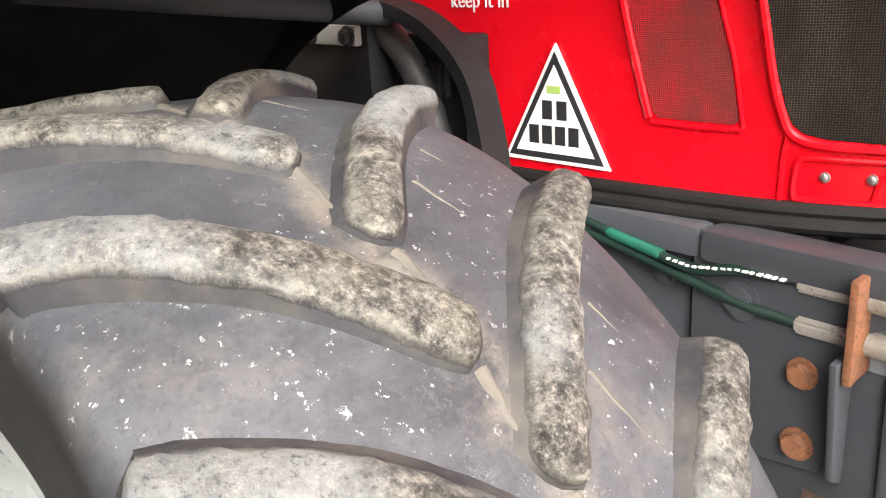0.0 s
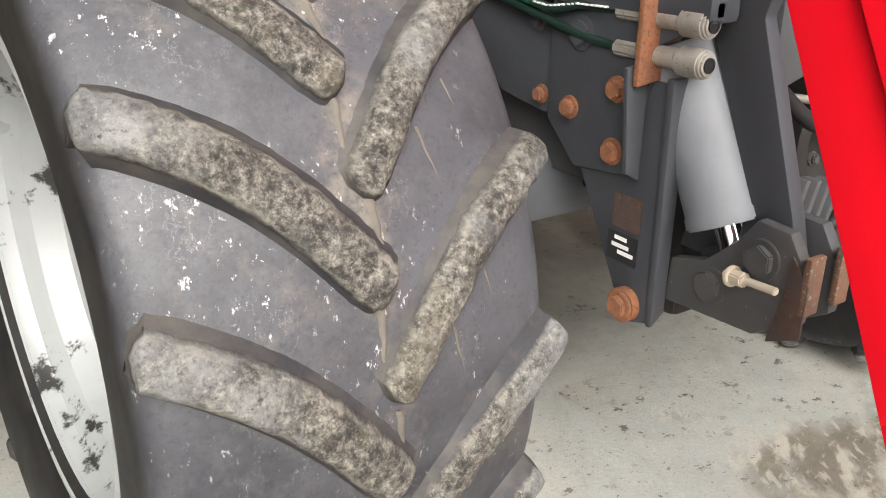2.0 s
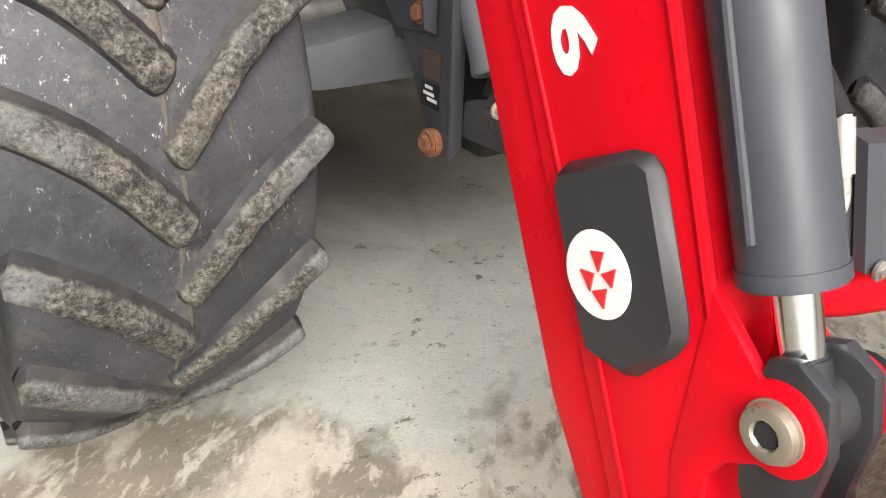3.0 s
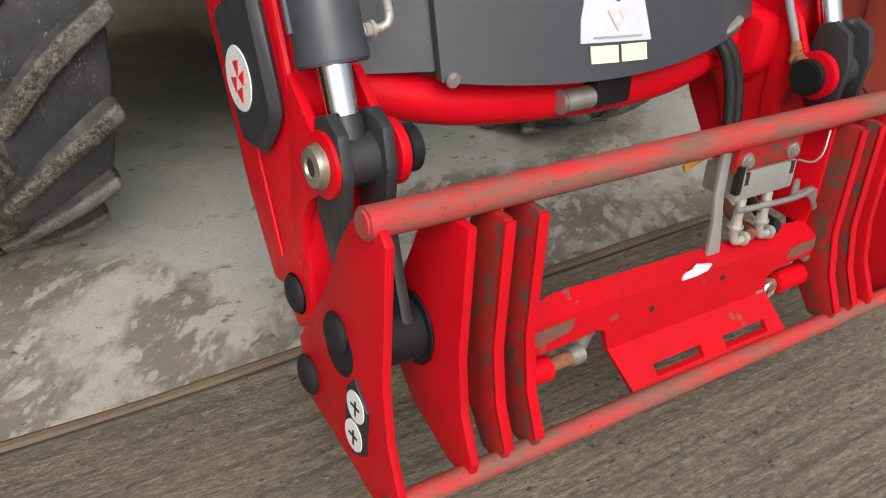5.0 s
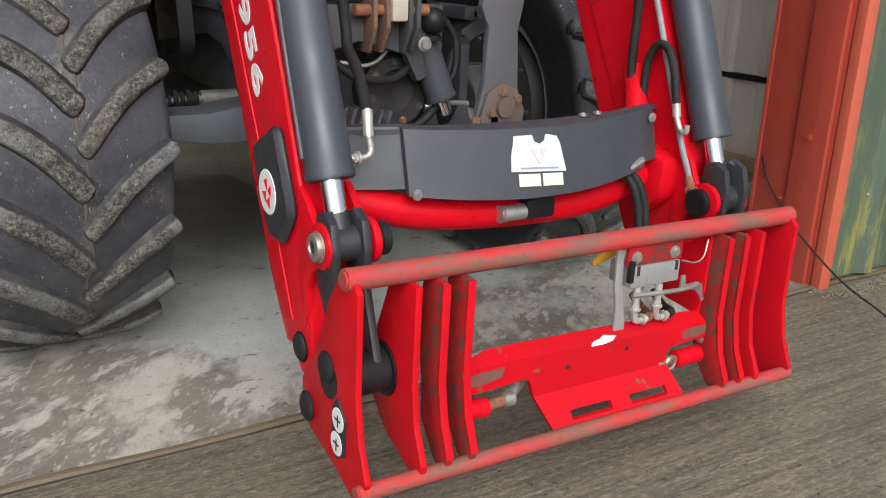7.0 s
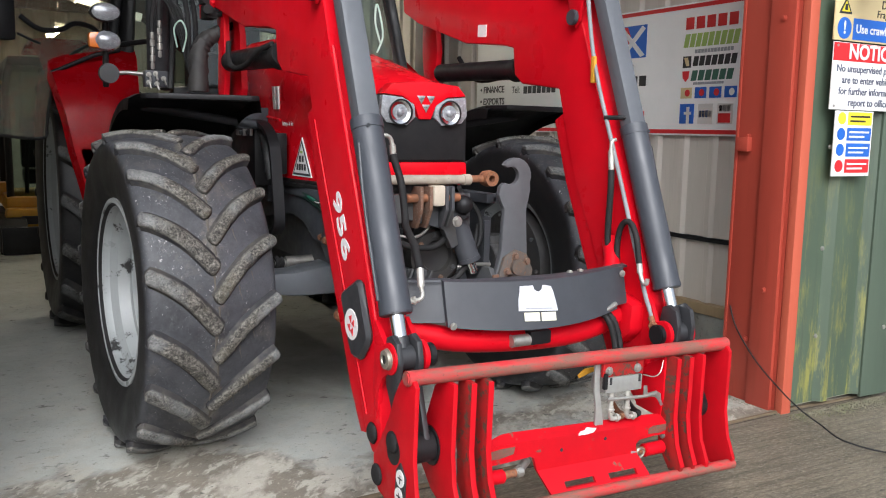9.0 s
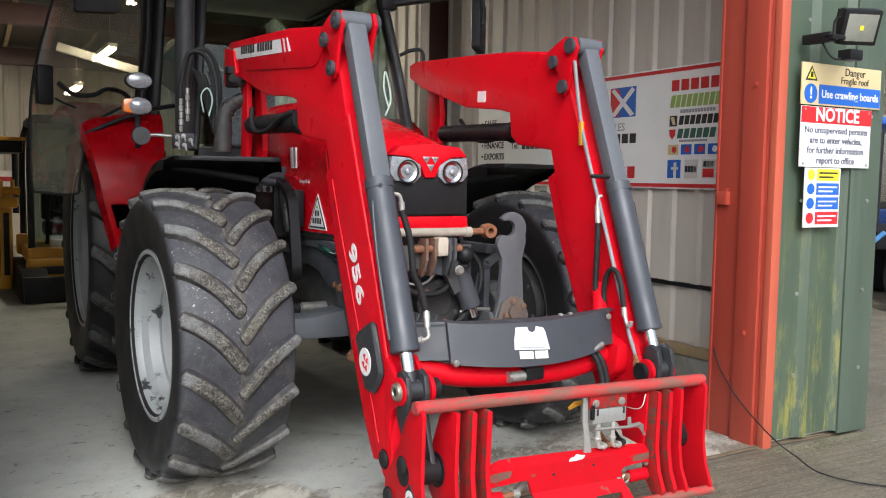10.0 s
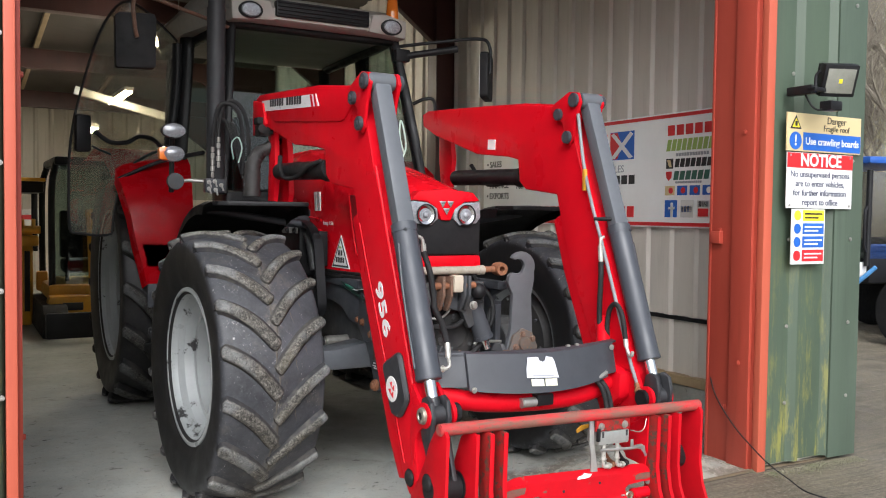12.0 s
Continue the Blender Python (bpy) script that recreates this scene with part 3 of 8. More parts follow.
def yard():
    bm = bmesh.new()
    bmesh.ops.create_grid(bm, x_segments=2, y_segments=2, size=400)
    structure(part("ground", bm, yard_concrete), "brushed brown-grey concrete yard, weathered and damp", "ground")
    structure(part("floor", block((-6.4, -0.99, -0.05), (2.42, 13.0, 0.006), 0.003), floor_concrete), "pale worn concrete shed floor with wet spots, mud stains and shade coloured in under the tractor", "floor")
    structure(part("trim_joint", hose([(-6.0 + 0.25 * k, -1.003 + 0.004 * math.sin(k * 1.7), 0.001 + 0.002 * math.sin(k * 2.3)) for k in range(34)], 0.0115, 8, 3), joint_brown), "thin brown filler strip in the concrete joint", "joint")
    structure(part("trim_gap", hose([(-6.0 + 0.25 * k, -1.019 + 0.004 * math.sin(k * 1.7), -0.003 + 0.001 * math.sin(k * 1.9)) for k in range(34)], 0.006, 8, 3), gap_dirt), "dark open edge beside the joint filler", "joint")


def shed():
    front, inner = -1.0, 2.33
    # door posts
    for s, name in ((1, "wall_column_right"), (-1, "wall_column_left")):
        x = 1.598 if s > 0 else -1.826
        wide = 0.055 if s > 0 else 0.030
        post = empty(name, (0, 0, 0))
        structure(post, "red-oxide painted steel door post with bolts", "column")
        part("web", block((min(x, x + s * 0.012), -0.985, 0), (max(x, x + s * 0.012), -0.68, 4.2), 0.002), steel_red, post)
        part("rear_flange", block((min(x - s * 0.005, x + s * 0.08), -0.68, 0), (max(x - s * 0.005, x + s * 0.08), -0.665, 4.2), 0.002), steel_red, post)
        part("angle_strip", prism([(x - s * 0.003, -0.845), (x - s * 0.022, -0.838), (x - s * 0.022, -0.97), (x - s * 0.003, -0.97)], 2, 0.0, 4.2, 0.002), steel_red, post)
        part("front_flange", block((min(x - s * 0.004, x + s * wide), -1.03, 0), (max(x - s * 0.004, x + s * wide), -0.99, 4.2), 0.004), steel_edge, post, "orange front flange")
        for y, z in ((-0.74, 1.24), (-0.80, 0.30), (-0.91, 1.75), (-0.9, 0.55)):
            part("bolt", hexnut((x - s * (0.003 if y > -0.84 else 0.022), y, z), (-s, 0, 0), 0.011, 0.012), steel_red, post)
        part("bracket", block((x - s * 0.03 if s > 0 else x, -0.76, 1.17), (x if s > 0 else x + 0.03, -0.70, 1.235), 0.003), steel_red, post)
    # green front cladding
    wall = empty("wall_front", (0, front, 0))
    structure(wall, "green box-profile steel cladding, mossy at the foot", "wall")
    a = ribbed_sheet("cladding", 0.48, 4.6, 0.004, 0.26, cladding_green, wall, rib=0.035, top=0.03, deep=0.03)
    a.location = (1.655, -0.015, 0.03)
    b = ribbed_sheet("cladding", 4.2, 4.6, 0.004, 0.26, cladding_green, wall, rib=0.035, top=0.03, deep=0.03)
    b.location = (-6.05, 0.012, 0.03)
    part("lining", block((1.67, 0.03, 0), (2.30, 0.06, 4.6), 0), cladding_cream, wall)
    part("corner_trim", prism([(2.11, -0.056), (2.325, -0.062), (2.33, 0.3), (2.315, 0.3), (2.31, -0.045), (2.11, -0.041)], 2, 0.02, 4.6, 0.002), trim_green, wall, "plain green corner flashing")
    for z in (0.35, 0.75, 1.2, 1.62, 2.05, 2.45):
        for x in (1.765, 2.235):
            part("screw", hexnut((x, -0.045 if x < 2 else -0.062, z), (0, -1, 0), 0.008, 0.008), steel, wall)
    for z in (0.71, 1.05, 1.455, 1.86):
        part("screw", hexnut((-1.868, -0.022, z), (0, -1, 0), 0.007, 0.008), steel, wall)
    # out of view; added this low to keep sun off the upper side wall
    part("header", block((-1.86, 0.0, 3.35), (1.69, 0.12, 4.62), 0.004), cladding_green, wall)
    # right side wall: cream sheets, dark rail, timber and concrete kerb
    right = empty("wall_right", (inner, 0, 0))
    structure(right, "cream box-profile inner cladding with dark lap line", "wall")
    up = ribbed_sheet("cladding", 13.6, 3.7, 0.004, 0.229, cladding_cream, right, rib=0.022, top=0.035, deep=0.022)
    up.matrix_local = pose(0, 12.95, 0.635, 0, 0, -90)
    low = ribbed_sheet("cladding", 13.6, 0.40, 0.004, 0.229, cladding_cream, right, rib=0.022, top=0.035, deep=0.022)
    low.matrix_local = pose(0.015, 12.95, 0.235, 0, 0, -90)
    part("lap_rail", block((-0.012, -0.65, 0.605), (0.03, 12.9, 0.632), 0.003), black, right)
    part("base_timber", block((-0.05, -0.65, 0.175), (0.02, 12.9, 0.238), 0.006), timber, right)
    part("kerb", block((-0.035, -0.65, 0.0), (0.05, 12.9, 0.172), 0.01), floor_concrete, right)
    part("outer_skin", block((0.06, -0.7, 0.0), (0.085, 12.9, 4.4), 0), cladding_green, right)
    # back and left
    back = ribbed_sheet("wall_back", 8.8, 4.2, 0.004, 0.25, cladding_cream)
    back.location = (-6.4, 12.9, 0)
    structure(back, "cream ribbed sheet back wall in shade", "wall")
    left = ribbed_sheet("wall_left", 13.9, 4.4, 0.004, 0.25, cladding_cream)
    left.matrix_world = pose(-6.3, -0.95, 0, 0, 0, 90)
    structure(left, "cream ribbed sheet side wall in shade", "wall")
    # roof
    z = lambda y: 4.35 - 0.085 * (y + 1.0)
    roof = part("ceiling", prism([(-1.1, z(-1.1)), (13.1, z(13.1)), (13.1, z(13.1) + 0.05), (-1.1, z(-1.1) + 0.05)], 0, -6.5, 2.45, 0), roof_shaded)
    structure(roof, "brown fibre-cement roof sheets, their shade put into the colour", "ceiling")
    for k, y in enumerate((3.45, 6.2, 8.9, 11.6)):
        beam = empty("beam", (0, y, 0))
        structure(beam, "red steel portal frame, coloured dark for the shade under the roof", "beam")
        part("rafter", block((-6.3, -0.09, z(y) - 0.32), (2.3, 0.09, z(y) - 0.06), 0.004), steel_shaded, beam)
        part("stanchion", block((2.10, -0.09, 0), (2.30, 0.09, z(y) - 0.3), 0.004), steel_shaded, beam)
        part("stanchion", block((-6.28, -0.09, 0), (-6.08, 0.09, z(y) - 0.3), 0.004), steel_shaded, beam)
        part("knee_brace", prism([(2.10, z(y) - 0.32), (1.2, z(y) - 0.32), (2.10, z(y) - 1.0)], 1, -0.04, 0.04, 0.003), steel_shaded, beam)
    for k in range(7):
        x = -5.6 + 1.15 * k
        bm = prism([(-0.9, z(-0.9) - 0.06), (12.9, z(12.9) - 0.06), (12.9, z(12.9) - 0.002), (-0.9, z(-0.9) - 0.002)], 0, x - 0.03, x + 0.03, 0.002)
        structure(part("beam_purlin", bm, timber), "pale timber purlin under the roof", "beam")


def cream_girder():
    g = block((-0.55, -0.03, -0.055), (0.75, 0.03, 0.055), 0.006)
    ob = part("beam_tray", g, white, None)
    ob.matrix_world = pose(0.0, 8.75, 2.80, 0, 13.5, 0)
    structure(ob, "pale cream cable tray hung across the shed", "beam")


def foot_debris():
    """Crumbs of dirt and moss lying where the wall meets the ground."""
    rng = random.Random(21)
    vs, fs = [], []
    for _ in range(1500):
        x = rng.uniform(1.50, 2.32)
        y = -1.06 - abs(rng.gauss(0, 0.045)) if x > 1.6 else -1.0 + rng.uniform(-0.12, 0.30)
        if x <= 1.6:
            x = 1.59 - abs(rng.gauss(0, 0.03))
        r = rng.uniform(0.002, 0.007)
        a0 = rng.uniform(0, 6.28)
        i = len(vs)
        vs += [(x + r * math.cos(a0 + 2.1 * k), y + r * math.sin(a0 + 2.1 * k), 0.004) for k in range(3)] + [(x, y, 0.004 + r * rng.uniform(0.5, 1.1))]
        fs += [(i, i + 1, i + 3), (i + 1, i + 2, i + 3), (i + 2, i, i + 3)]
    me = bpy.data.meshes.new("dirt")
    me.from_pydata(vs, [], fs)
    me.materials.append(moss_dirt)
    tagged(new("dirt", me), "crumbs of pale grit and green moss along the wall foot", "dirt", kind="stuff")


moss_dirt = worn("moss_and_grit", (0.17, 0.15, 0.11), (0.085, 0.10, 0.04), 0.95, scale=9, spots=60)


def strip_light(at, length, yaw):
    lamp = empty("strip_light", at)
    lamp.rotation_euler = (0, 0, radians(yaw))
    tagged(lamp, "lit fluorescent strip light hung under the shed roof", "lamp", "ceiling lights")
    part("housing", block((-length / 2, -0.06, 0.0), (length / 2, 0.06, 0.05), 0.006), white, lamp)
    part("tube", rod((-length / 2 + 0.03, -0.03, -0.02), (length / 2 - 0.03, -0.03, -0.02), 0.016, seg=12), tube_glow, lamp)
    part("tube", rod((-length / 2 + 0.03, 0.03, -0.02), (length / 2 - 0.03, 0.03, -0.02), 0.016, seg=12), tube_glow, lamp)
    for x in (-length / 2 + 0.2, length / 2 - 0.2):
        part("hanger", rod((x, 0, 0.04), (x, 0, 0.45), 0.004, seg=8, bevel=0), steel, lamp)


tube_glow = lit("lit_tube", (1.0, 0.88, 0.66), 125.0)

# ---- wheels ----


def tyre_profile(half, rim, shoulder):
    h = shoulder - rim
    prof = [(-0.80, rim), (-0.90, rim + 0.16 * h), (-0.95, rim + 0.38 * h), (-0.972, rim + 0.58 * h), (-0.975, rim + 0.74 * h), (-0.94, rim + 0.86 * h), (-0.80, shoulder - 0.020), (-0.4, shoulder - 0.002), (0.0, shoulder + 0.002)]
    return [(x * half, r) for x, r in prof + [(-x, r) for x, r in prof[-2::-1]]]


def lug_mesh(name, sgn, crown, half, prof, curve, width, material, seed):
    """One tread bar, ragged along its edges; its inner tip points along -y. The lower flank is steep, the upper one long."""
    rng = random.Random(seed)
    xs, rs = [p[0] for p in prof[3:-3]], [p[1] for p in prof[3:-3]]
    bm = bmesh.new()
    rings = []
    pts = [Vector((dx * half, da * math.pi / 180 * crown, drop)) for dx, da, drop in curve]
    pts = smooth_path(pts, 4)
    n = len(pts)
    for i, p in enumerate(pts):
        t = pts[min(i + 1, n - 1)] - pts[max(i - 1, 0)]
        size = math.hypot(t.x, t.y) or 1.0
        nx, na = -t.y / size, t.x / size
        if i > n - 13:
            nx, na = -0.62, 0.78
        w = width / 2 * (0.50 if i == 0 else 0.78 if i == 1 else 0.93 if i == 2 else 1.0 if i < 5 else 1.08)
        low, up, lift = (rng.uniform(-0.0028, 0.0022) for _ in range(3))
        top = crown - p.z + 0.35 * lift
        ring = []
        for off, drop in ((-w - 0.010, None), (-w - 0.004, 0.013), (-w + low, 0.0045), (-w + 0.005 + low, 0.0005), (0.0, -0.0008), (w - 0.006 + up, 0.0005), (w + 0.001 + up, 0.0045), (w + 0.009, 0.014), (w + 0.024, None)):
            px, pa = min(p.x + nx * off, half * (0.93 if drop is None else 0.985)), (p.y + na * off) / crown
            r = float(np.interp(px, xs, rs)) - 0.004 if drop is None else top - drop - (0.010 if i == 0 else 0.003 if i == 1 else 0)
            ring.append(bm.verts.new((sgn * px, -r * math.cos(pa), r * math.sin(pa))))
        rings.append(ring)
    for a, b in zip(rings, rings[1:]):
        for k in range(8):
            bm.faces.new((a[k], a[k + 1], b[k + 1], b[k]))
    bm.faces.new(rings[0][::-1])
    bm.faces.new(rings[-1])
    bmesh.ops.recalc_face_normals(bm, faces=bm.faces)
    for f in bm.faces:
        f.smooth = True
    for e in bm.edges:
        if len(e.link_faces) == 2 and e.calc_face_angle(0) > 1.0:
            e.smooth = False
    me = bpy.data.meshes.new(name)
    bm.to_mesh(me)
    bm.free()
    me.materials.append(material)
    return me


def ridge_mesh(name, sgn, x0, x1, start, span, wide, tall, prof, material, seed):
    """A low ridge of dried mud running round the tread from a bar, narrowing to nothing."""
    rng = random.Random(seed)
    xs, rs = [p[0] for p in prof[3:-3]], [p[1] for p in prof[3:-3]]
    bm = bmesh.new()
    rings = []
    for i in range(10):
        f = i / 9
        x, a = x0 + (x1 - x0) * f + rng.uniform(-0.0012, 0.0012), math.radians(start - span * f)
        w, h = wide / 2 * (1 - 0.72 * f) * rng.uniform(0.8, 1.2), tall * (1 - 0.8 * f)
        r = float(np.interp(x, xs, rs))
        ring = []
        for off, up in ((-1.0, -0.002), (-0.5, h * 0.8), (0.0, h), (0.5, h * 0.8), (1.0, -0.002)):
            ring.append(bm.verts.new((sgn * (x + off * w), -(r + up) * math.cos(a), (r + up) * math.sin(a))))
        rings.append(ring)
    for a, b in zip(rings, rings[1:]):
        for k in range(4):
            bm.faces.new((a[k], a[k + 1], b[k + 1], b[k]))
    bmesh.ops.recalc_face_normals(bm, faces=bm.faces)
    for f in bm.faces:
        f.smooth = True
    me = bpy.data.meshes.new(name)
    bm.to_mesh(me)
    bm.free()
    me.materials.append(material)
    return me


LUG_CURVE = [(-0.03, -0.6, 0.003), (0.03, 0.6, 0.0), (0.14, 3.7, 0.0), (0.26, 7.0, 0.0), (0.40, 10.3, 0.0), (0.55, 13.2, 0.001), (0.70, 15.7, 0.005), (0.86, 17.9, 0.012), (0.97, 19.1, 0.019), (0.995, 19.4, 0.024), (1.0, 19.5, 0.034), (1.005, 19.6, 0.048)]


def wheel(name, at, crown, half, rim, lugs, first, height, width, materials, parent, outward, nudge=(), slim=0.78):
    """A tyre on a deep dished steel rim; outward is the side of the dish."""
    hub = empty(name, at, parent)
    prof = tyre_profile(half, rim + 0.012, crown - height)
    path = smooth_path([(x, r, 0) for x, r in prof], 3)
    part("tyre", lathe([(p.x, p.y) for p in path], "X", 120), materials[0], hub, "dusty black chevron tractor tyre", sharp=0.9)
    step = 360 / lugs
    curve = [(dx, da * step / 20.0, drop) for dx, da, drop in LUG_CURVE]
    for sgn, off in ((-1, 0.0), (1, step / 2)):
        meshes = [lug_mesh("lug", sgn, crown, half, prof, curve, width * (1.0 if sgn < 0 else slim), materials[1], 7 * k + sgn) for k in range(4)]
        ridges = []
        if len(materials) > 2:
            ridges = [ridge_mesh("mud_ridge", sgn, 0.004, 0.010, -1.0 - 0.5 * k, 8.5 - k, 0.013, 0.004, prof, materials[2], 3 * k + sgn) for k in range(3)]
            ribs = [ridge_mesh("mud_ridge", sgn, x, x + 0.012, a, 5.0, 0.0065, 0.0022, prof, materials[2], 5 + a) for x, a in ((0.075, 4.2), (0.125, 8.6))]
        for k in range(lugs):
            turn = first + off + step * k
            if nudge:
                turn += float(np.interp((turn + 180) % 360 - 180, nudge[0], nudge[1]))
            more = [ridges[k % 3]] + (ribs if sgn > 0 else []) if ridges else []
            for me in [meshes[(k * 3 + k // 4) % 4]] + more:
                piece = new(me.name.split(".")[0], me)
                piece.parent = hub
                piece.rotation_euler = (-radians(turn), 0, 0)
    s = outward
    e = 0.80 * half
    barrel = [(-e, rim + 0.022), (-e - 0.012, rim + 0.020), (-e - 0.014, rim + 0.004), (-e + 0.004, rim - 0.012), (-e + 0.03, rim - 0.018), (-e + 0.055, rim - 0.045), (-e + 0.10, rim - 0.055), (-e + 0.105, rim - 0.075), (e - 0.10, rim - 0.075), (e - 0.08, rim - 0.04), (e - 0.02, rim - 0.02), (e, rim + 0.02)]
    part("rim", lathe([(x * -s, r) for x, r in barrel], "X", 72), rim_paint, hub, "scuffed pale grey steel rim", sharp=0.5)
    part("bead_gap", lathe([((-e - 0.010) * -s, rim + 0.004), ((-e - 0.011) * -s, rim - 0.002), ((-e + 0.006) * -s, rim - 0.0125), ((-e + 0.008) * -s, rim - 0.009)], "X", 72), soft_black, hub, "black line of worn paint inside the rim edge")
    d = e * 0.02
    disc = [(-d + 0.0, rim - 0.072), (-d + 0.03, rim - 0.11), (-d + 0.035, rim * 0.62), (-d - 0.03, rim * 0.52), (-d - 0.035, rim * 0.36), (-d - 0.012, rim * 0.33), (-d - 0.012, 0.02)]
    part("disc", lathe([(x * -s, r) for x, r in disc], "X", 60), rim_paint, hub, "pale grey wheel disc", sharp=0.5)
    part("hub", lathe([(0.06 * -s, 0.14), ((-d - 0.03) * -s, 0.13), ((-d - 0.05) * -s, 0.10), ((-d - 0.053) * -s, 0.005)], "X", 40), grey_dirty, hub, "dark grey planetary hub", sharp=0.5)
    for k in range(8):
        a = 2 * math.pi * k / 8
        part("wheel_nut", hexnut(((-d - 0.030) * -s, rim * 0.43 * math.cos(a), rim * 0.43 * math.sin(a)), (s, 0, 0), 0.016, 0.025), rim_paint, hub)
    return hub


rim_paint = worn("rim_paint", (0.33, 0.35, 0.35), (0.27, 0.29, 0.29), 0.38, 0.05, scale=5, spots=10, amount=0.605, chip=(0.02, 0.02, 0.02))
dried_mud = worn("dried_mud", (0.100, 0.090, 0.074), (0.055, 0.050, 0.043), 0.9, scale=30, spots=140)
front_rubber = (tyre_material("tyre_rubber", 0.587), lug_material("front_lug_rubber", 0.613), dried_mud)
# rear bars scaled to 0.42: cleaner rubber, plus the shed's shade in the colour
rear_rubber = (tyre_material("rear_tyre_rubber", 0.86), lug_material("rear_lug_rubber", 0.80, 0.42))

# ---- tractor ----
tractor = empty("tractor")
tagged(tractor, "red tractor with grey rims, dusty tyres and open cab door", "tractor")


def tractor_wheels():
    nudge = ((-60, -45, -25, -5, 15, 34, 54, 80), (0.3, 0.6, 0.5, 1.3, 0.8, -0.5, -1.5, -1.5))
    # the front wheels are steered a little
    for x, out, drift in ((-0.885, -1, nudge), (0.86, 1, ())):
        hub = wheel("front_wheel", (x, -0.13, 0.611), 0.613, 0.231, 0.336, 18, 14.3, 0.020, 0.040, front_rubber, tractor, out, drift)
        hub.rotation_euler = (0, 0, radians(3.0))
    wheel("rear_wheel", (-0.86, 2.20, 0.797), 0.80, 0.245, 0.49, 18, 4.0, 0.045, 0.05, rear_rubber, tractor, -1)
    wheel("rear_wheel", (0.86, 2.20, 0.797), 0.80, 0.245, 0.49, 18, 4.0, 0.045, 0.05, rear_rubber, tractor, 1)


HOOD = [(-0.585, 0.165, 1.385), (-0.54, 0.195, 1.42), (-0.46, 0.230, 1.455), (-0.38, 0.262, 1.48), (-0.18, 0.298, 1.52), (0.05, 0.326, 1.575), (0.35, 0.345, 1.64), (0.75, 0.36, 1.70)]


def hood_half(y):
    return float(np.interp(y, [h[0] for h in HOOD], [h[1] for h in HOOD]))


def bonnet():
    before = set(tractor.children)
    secs = []
    for y, w, top in HOOD:
        low = 1.032 if y > -0.56 else 1.045
        ring = [(-w, y, low), (-w, y, 1.14), (-w, y, 1.26), (-w * 0.975, y, top - 0.15), (-w * 0.90, y, top - 0.088), (-w * 0.74, y, top - 0.040), (-w * 0.42, y, top - 0.010), (0, y, top)]
        ring = ring + [(-x, yy, z) for x, yy, z in ring[-2::-1]]
        secs.append(ring)
    part("bonnet", loft(secs, caps=False), red_hood, tractor, "glossy red bonnet", sharp=0.7)
    # nose: brow, lamps, mesh, lower band
    brow = [(-0.185, 1.385), (-0.145, 1.425), (0, 1.44), (0.145, 1.425), (0.185, 1.385), (0.10, 1.378), (0.048, 1.345), (0.026, 1.292), (-0.026, 1.292), (-0.048, 1.345), (-0.10, 1.378)]
    part("brow", prism(brow, 1, -0.605, -0.54, 0.008), red_hood, tractor)
    part("grille_surround", block((-0.205, -0.58, 1.06), (0.205, -0.50, 1.385), 0.02), black, tractor)
    g = part("grille", prism([(-0.182, 1.135), (0.182, 1.135), (0.19, 1.30), (-0.19, 1.30)], 1, -0.592, -0.578, 0.003), mesh_black, tractor, "black mesh nose grille")
    part("lower_band", prism([(-0.195, 1.07), (0.195, 1.07), (0.19, 1.128), (-0.19, 1.128)], 1, -0.602, -0.52, 0.008), red_hood, tractor)
    for s in (-1, 1):
        shell = [(s * 0.045, 1.352), (s * 0.10, 1.376), (s * 0.182, 1.382), (s * 0.190, 1.31), (s * 0.165, 1.278), (s * 0.075, 1.268), (s * 0.040, 1.30)]
        lamp = part("headlight", prism(shell, 1, -0.603, -0.56, 0.006), lens, tractor, "clear twin headlight")
        part("reflector", lathe([(-0.602, 0.046), (-0.608, 0.044), (-0.606, 0.036), (-0.597, 0.02), (-0.600, 0.002)], "Y", 28, (s * 0.108, 0, 1.318)), mirror_glass, lamp)
        part("bezel", lathe([(-0.601, 0.047), (-0.612, 0.050), (-0.612, 0.044), (-0.603, 0.043)], "Y", 28, (s * 0.108, 0, 1.318)), black, lamp)
        part("bulb", ball((s * 0.108, -0.606, 1.318), 0.015, (1, 0.6, 1), 14), lens, lamp)
    # triangular badge of three small triangles
    for x, z, f in ((-0.021, 1.368, -1), (0.021, 1.368, -1), (0.0, 1.335, -1)):
        tri = [(x - 0.019, z + 0.014), (x + 0.019, z + 0.014), (x, z - 0.018)]
        part("badge_plate", prism(tri, 1, -0.610, -0.604, 0.001), chrome, tractor)
    # side panels
    for s in (-1, 1):
        def skin(points, off, thick, bevel=0.004):
            bm = bmesh.new()
            outer = [bm.verts.new((-(hood_half(y) + off + thick), y, z)) for y, z in points]
            inner = [bm.verts.new((-(hood_half(y) + off - 0.02), y, z)) for y, z in points]
            bm.faces.new(outer)
            bm.faces.new(inner[::-1])
            for i in range(len(points)):
                j = (i + 1) % len(points)
                bm.faces.new((outer[i], inner[i], inner[j], outer[j]))
            bmesh.ops.recalc_face_normals(bm, faces=bm.faces)
            bmesh.ops.bevel(bm, geom=[e for e in bm.edges if e.calc_face_angle(0) > 0.5], offset=bevel, segments=2, affect="EDGES")
            return side(bm, s)

        def bead(points, radius, off=0.002):
            return side(hose([(-hood_half(y) - off, y, z) for y, z in points], radius, 8, 5), s)

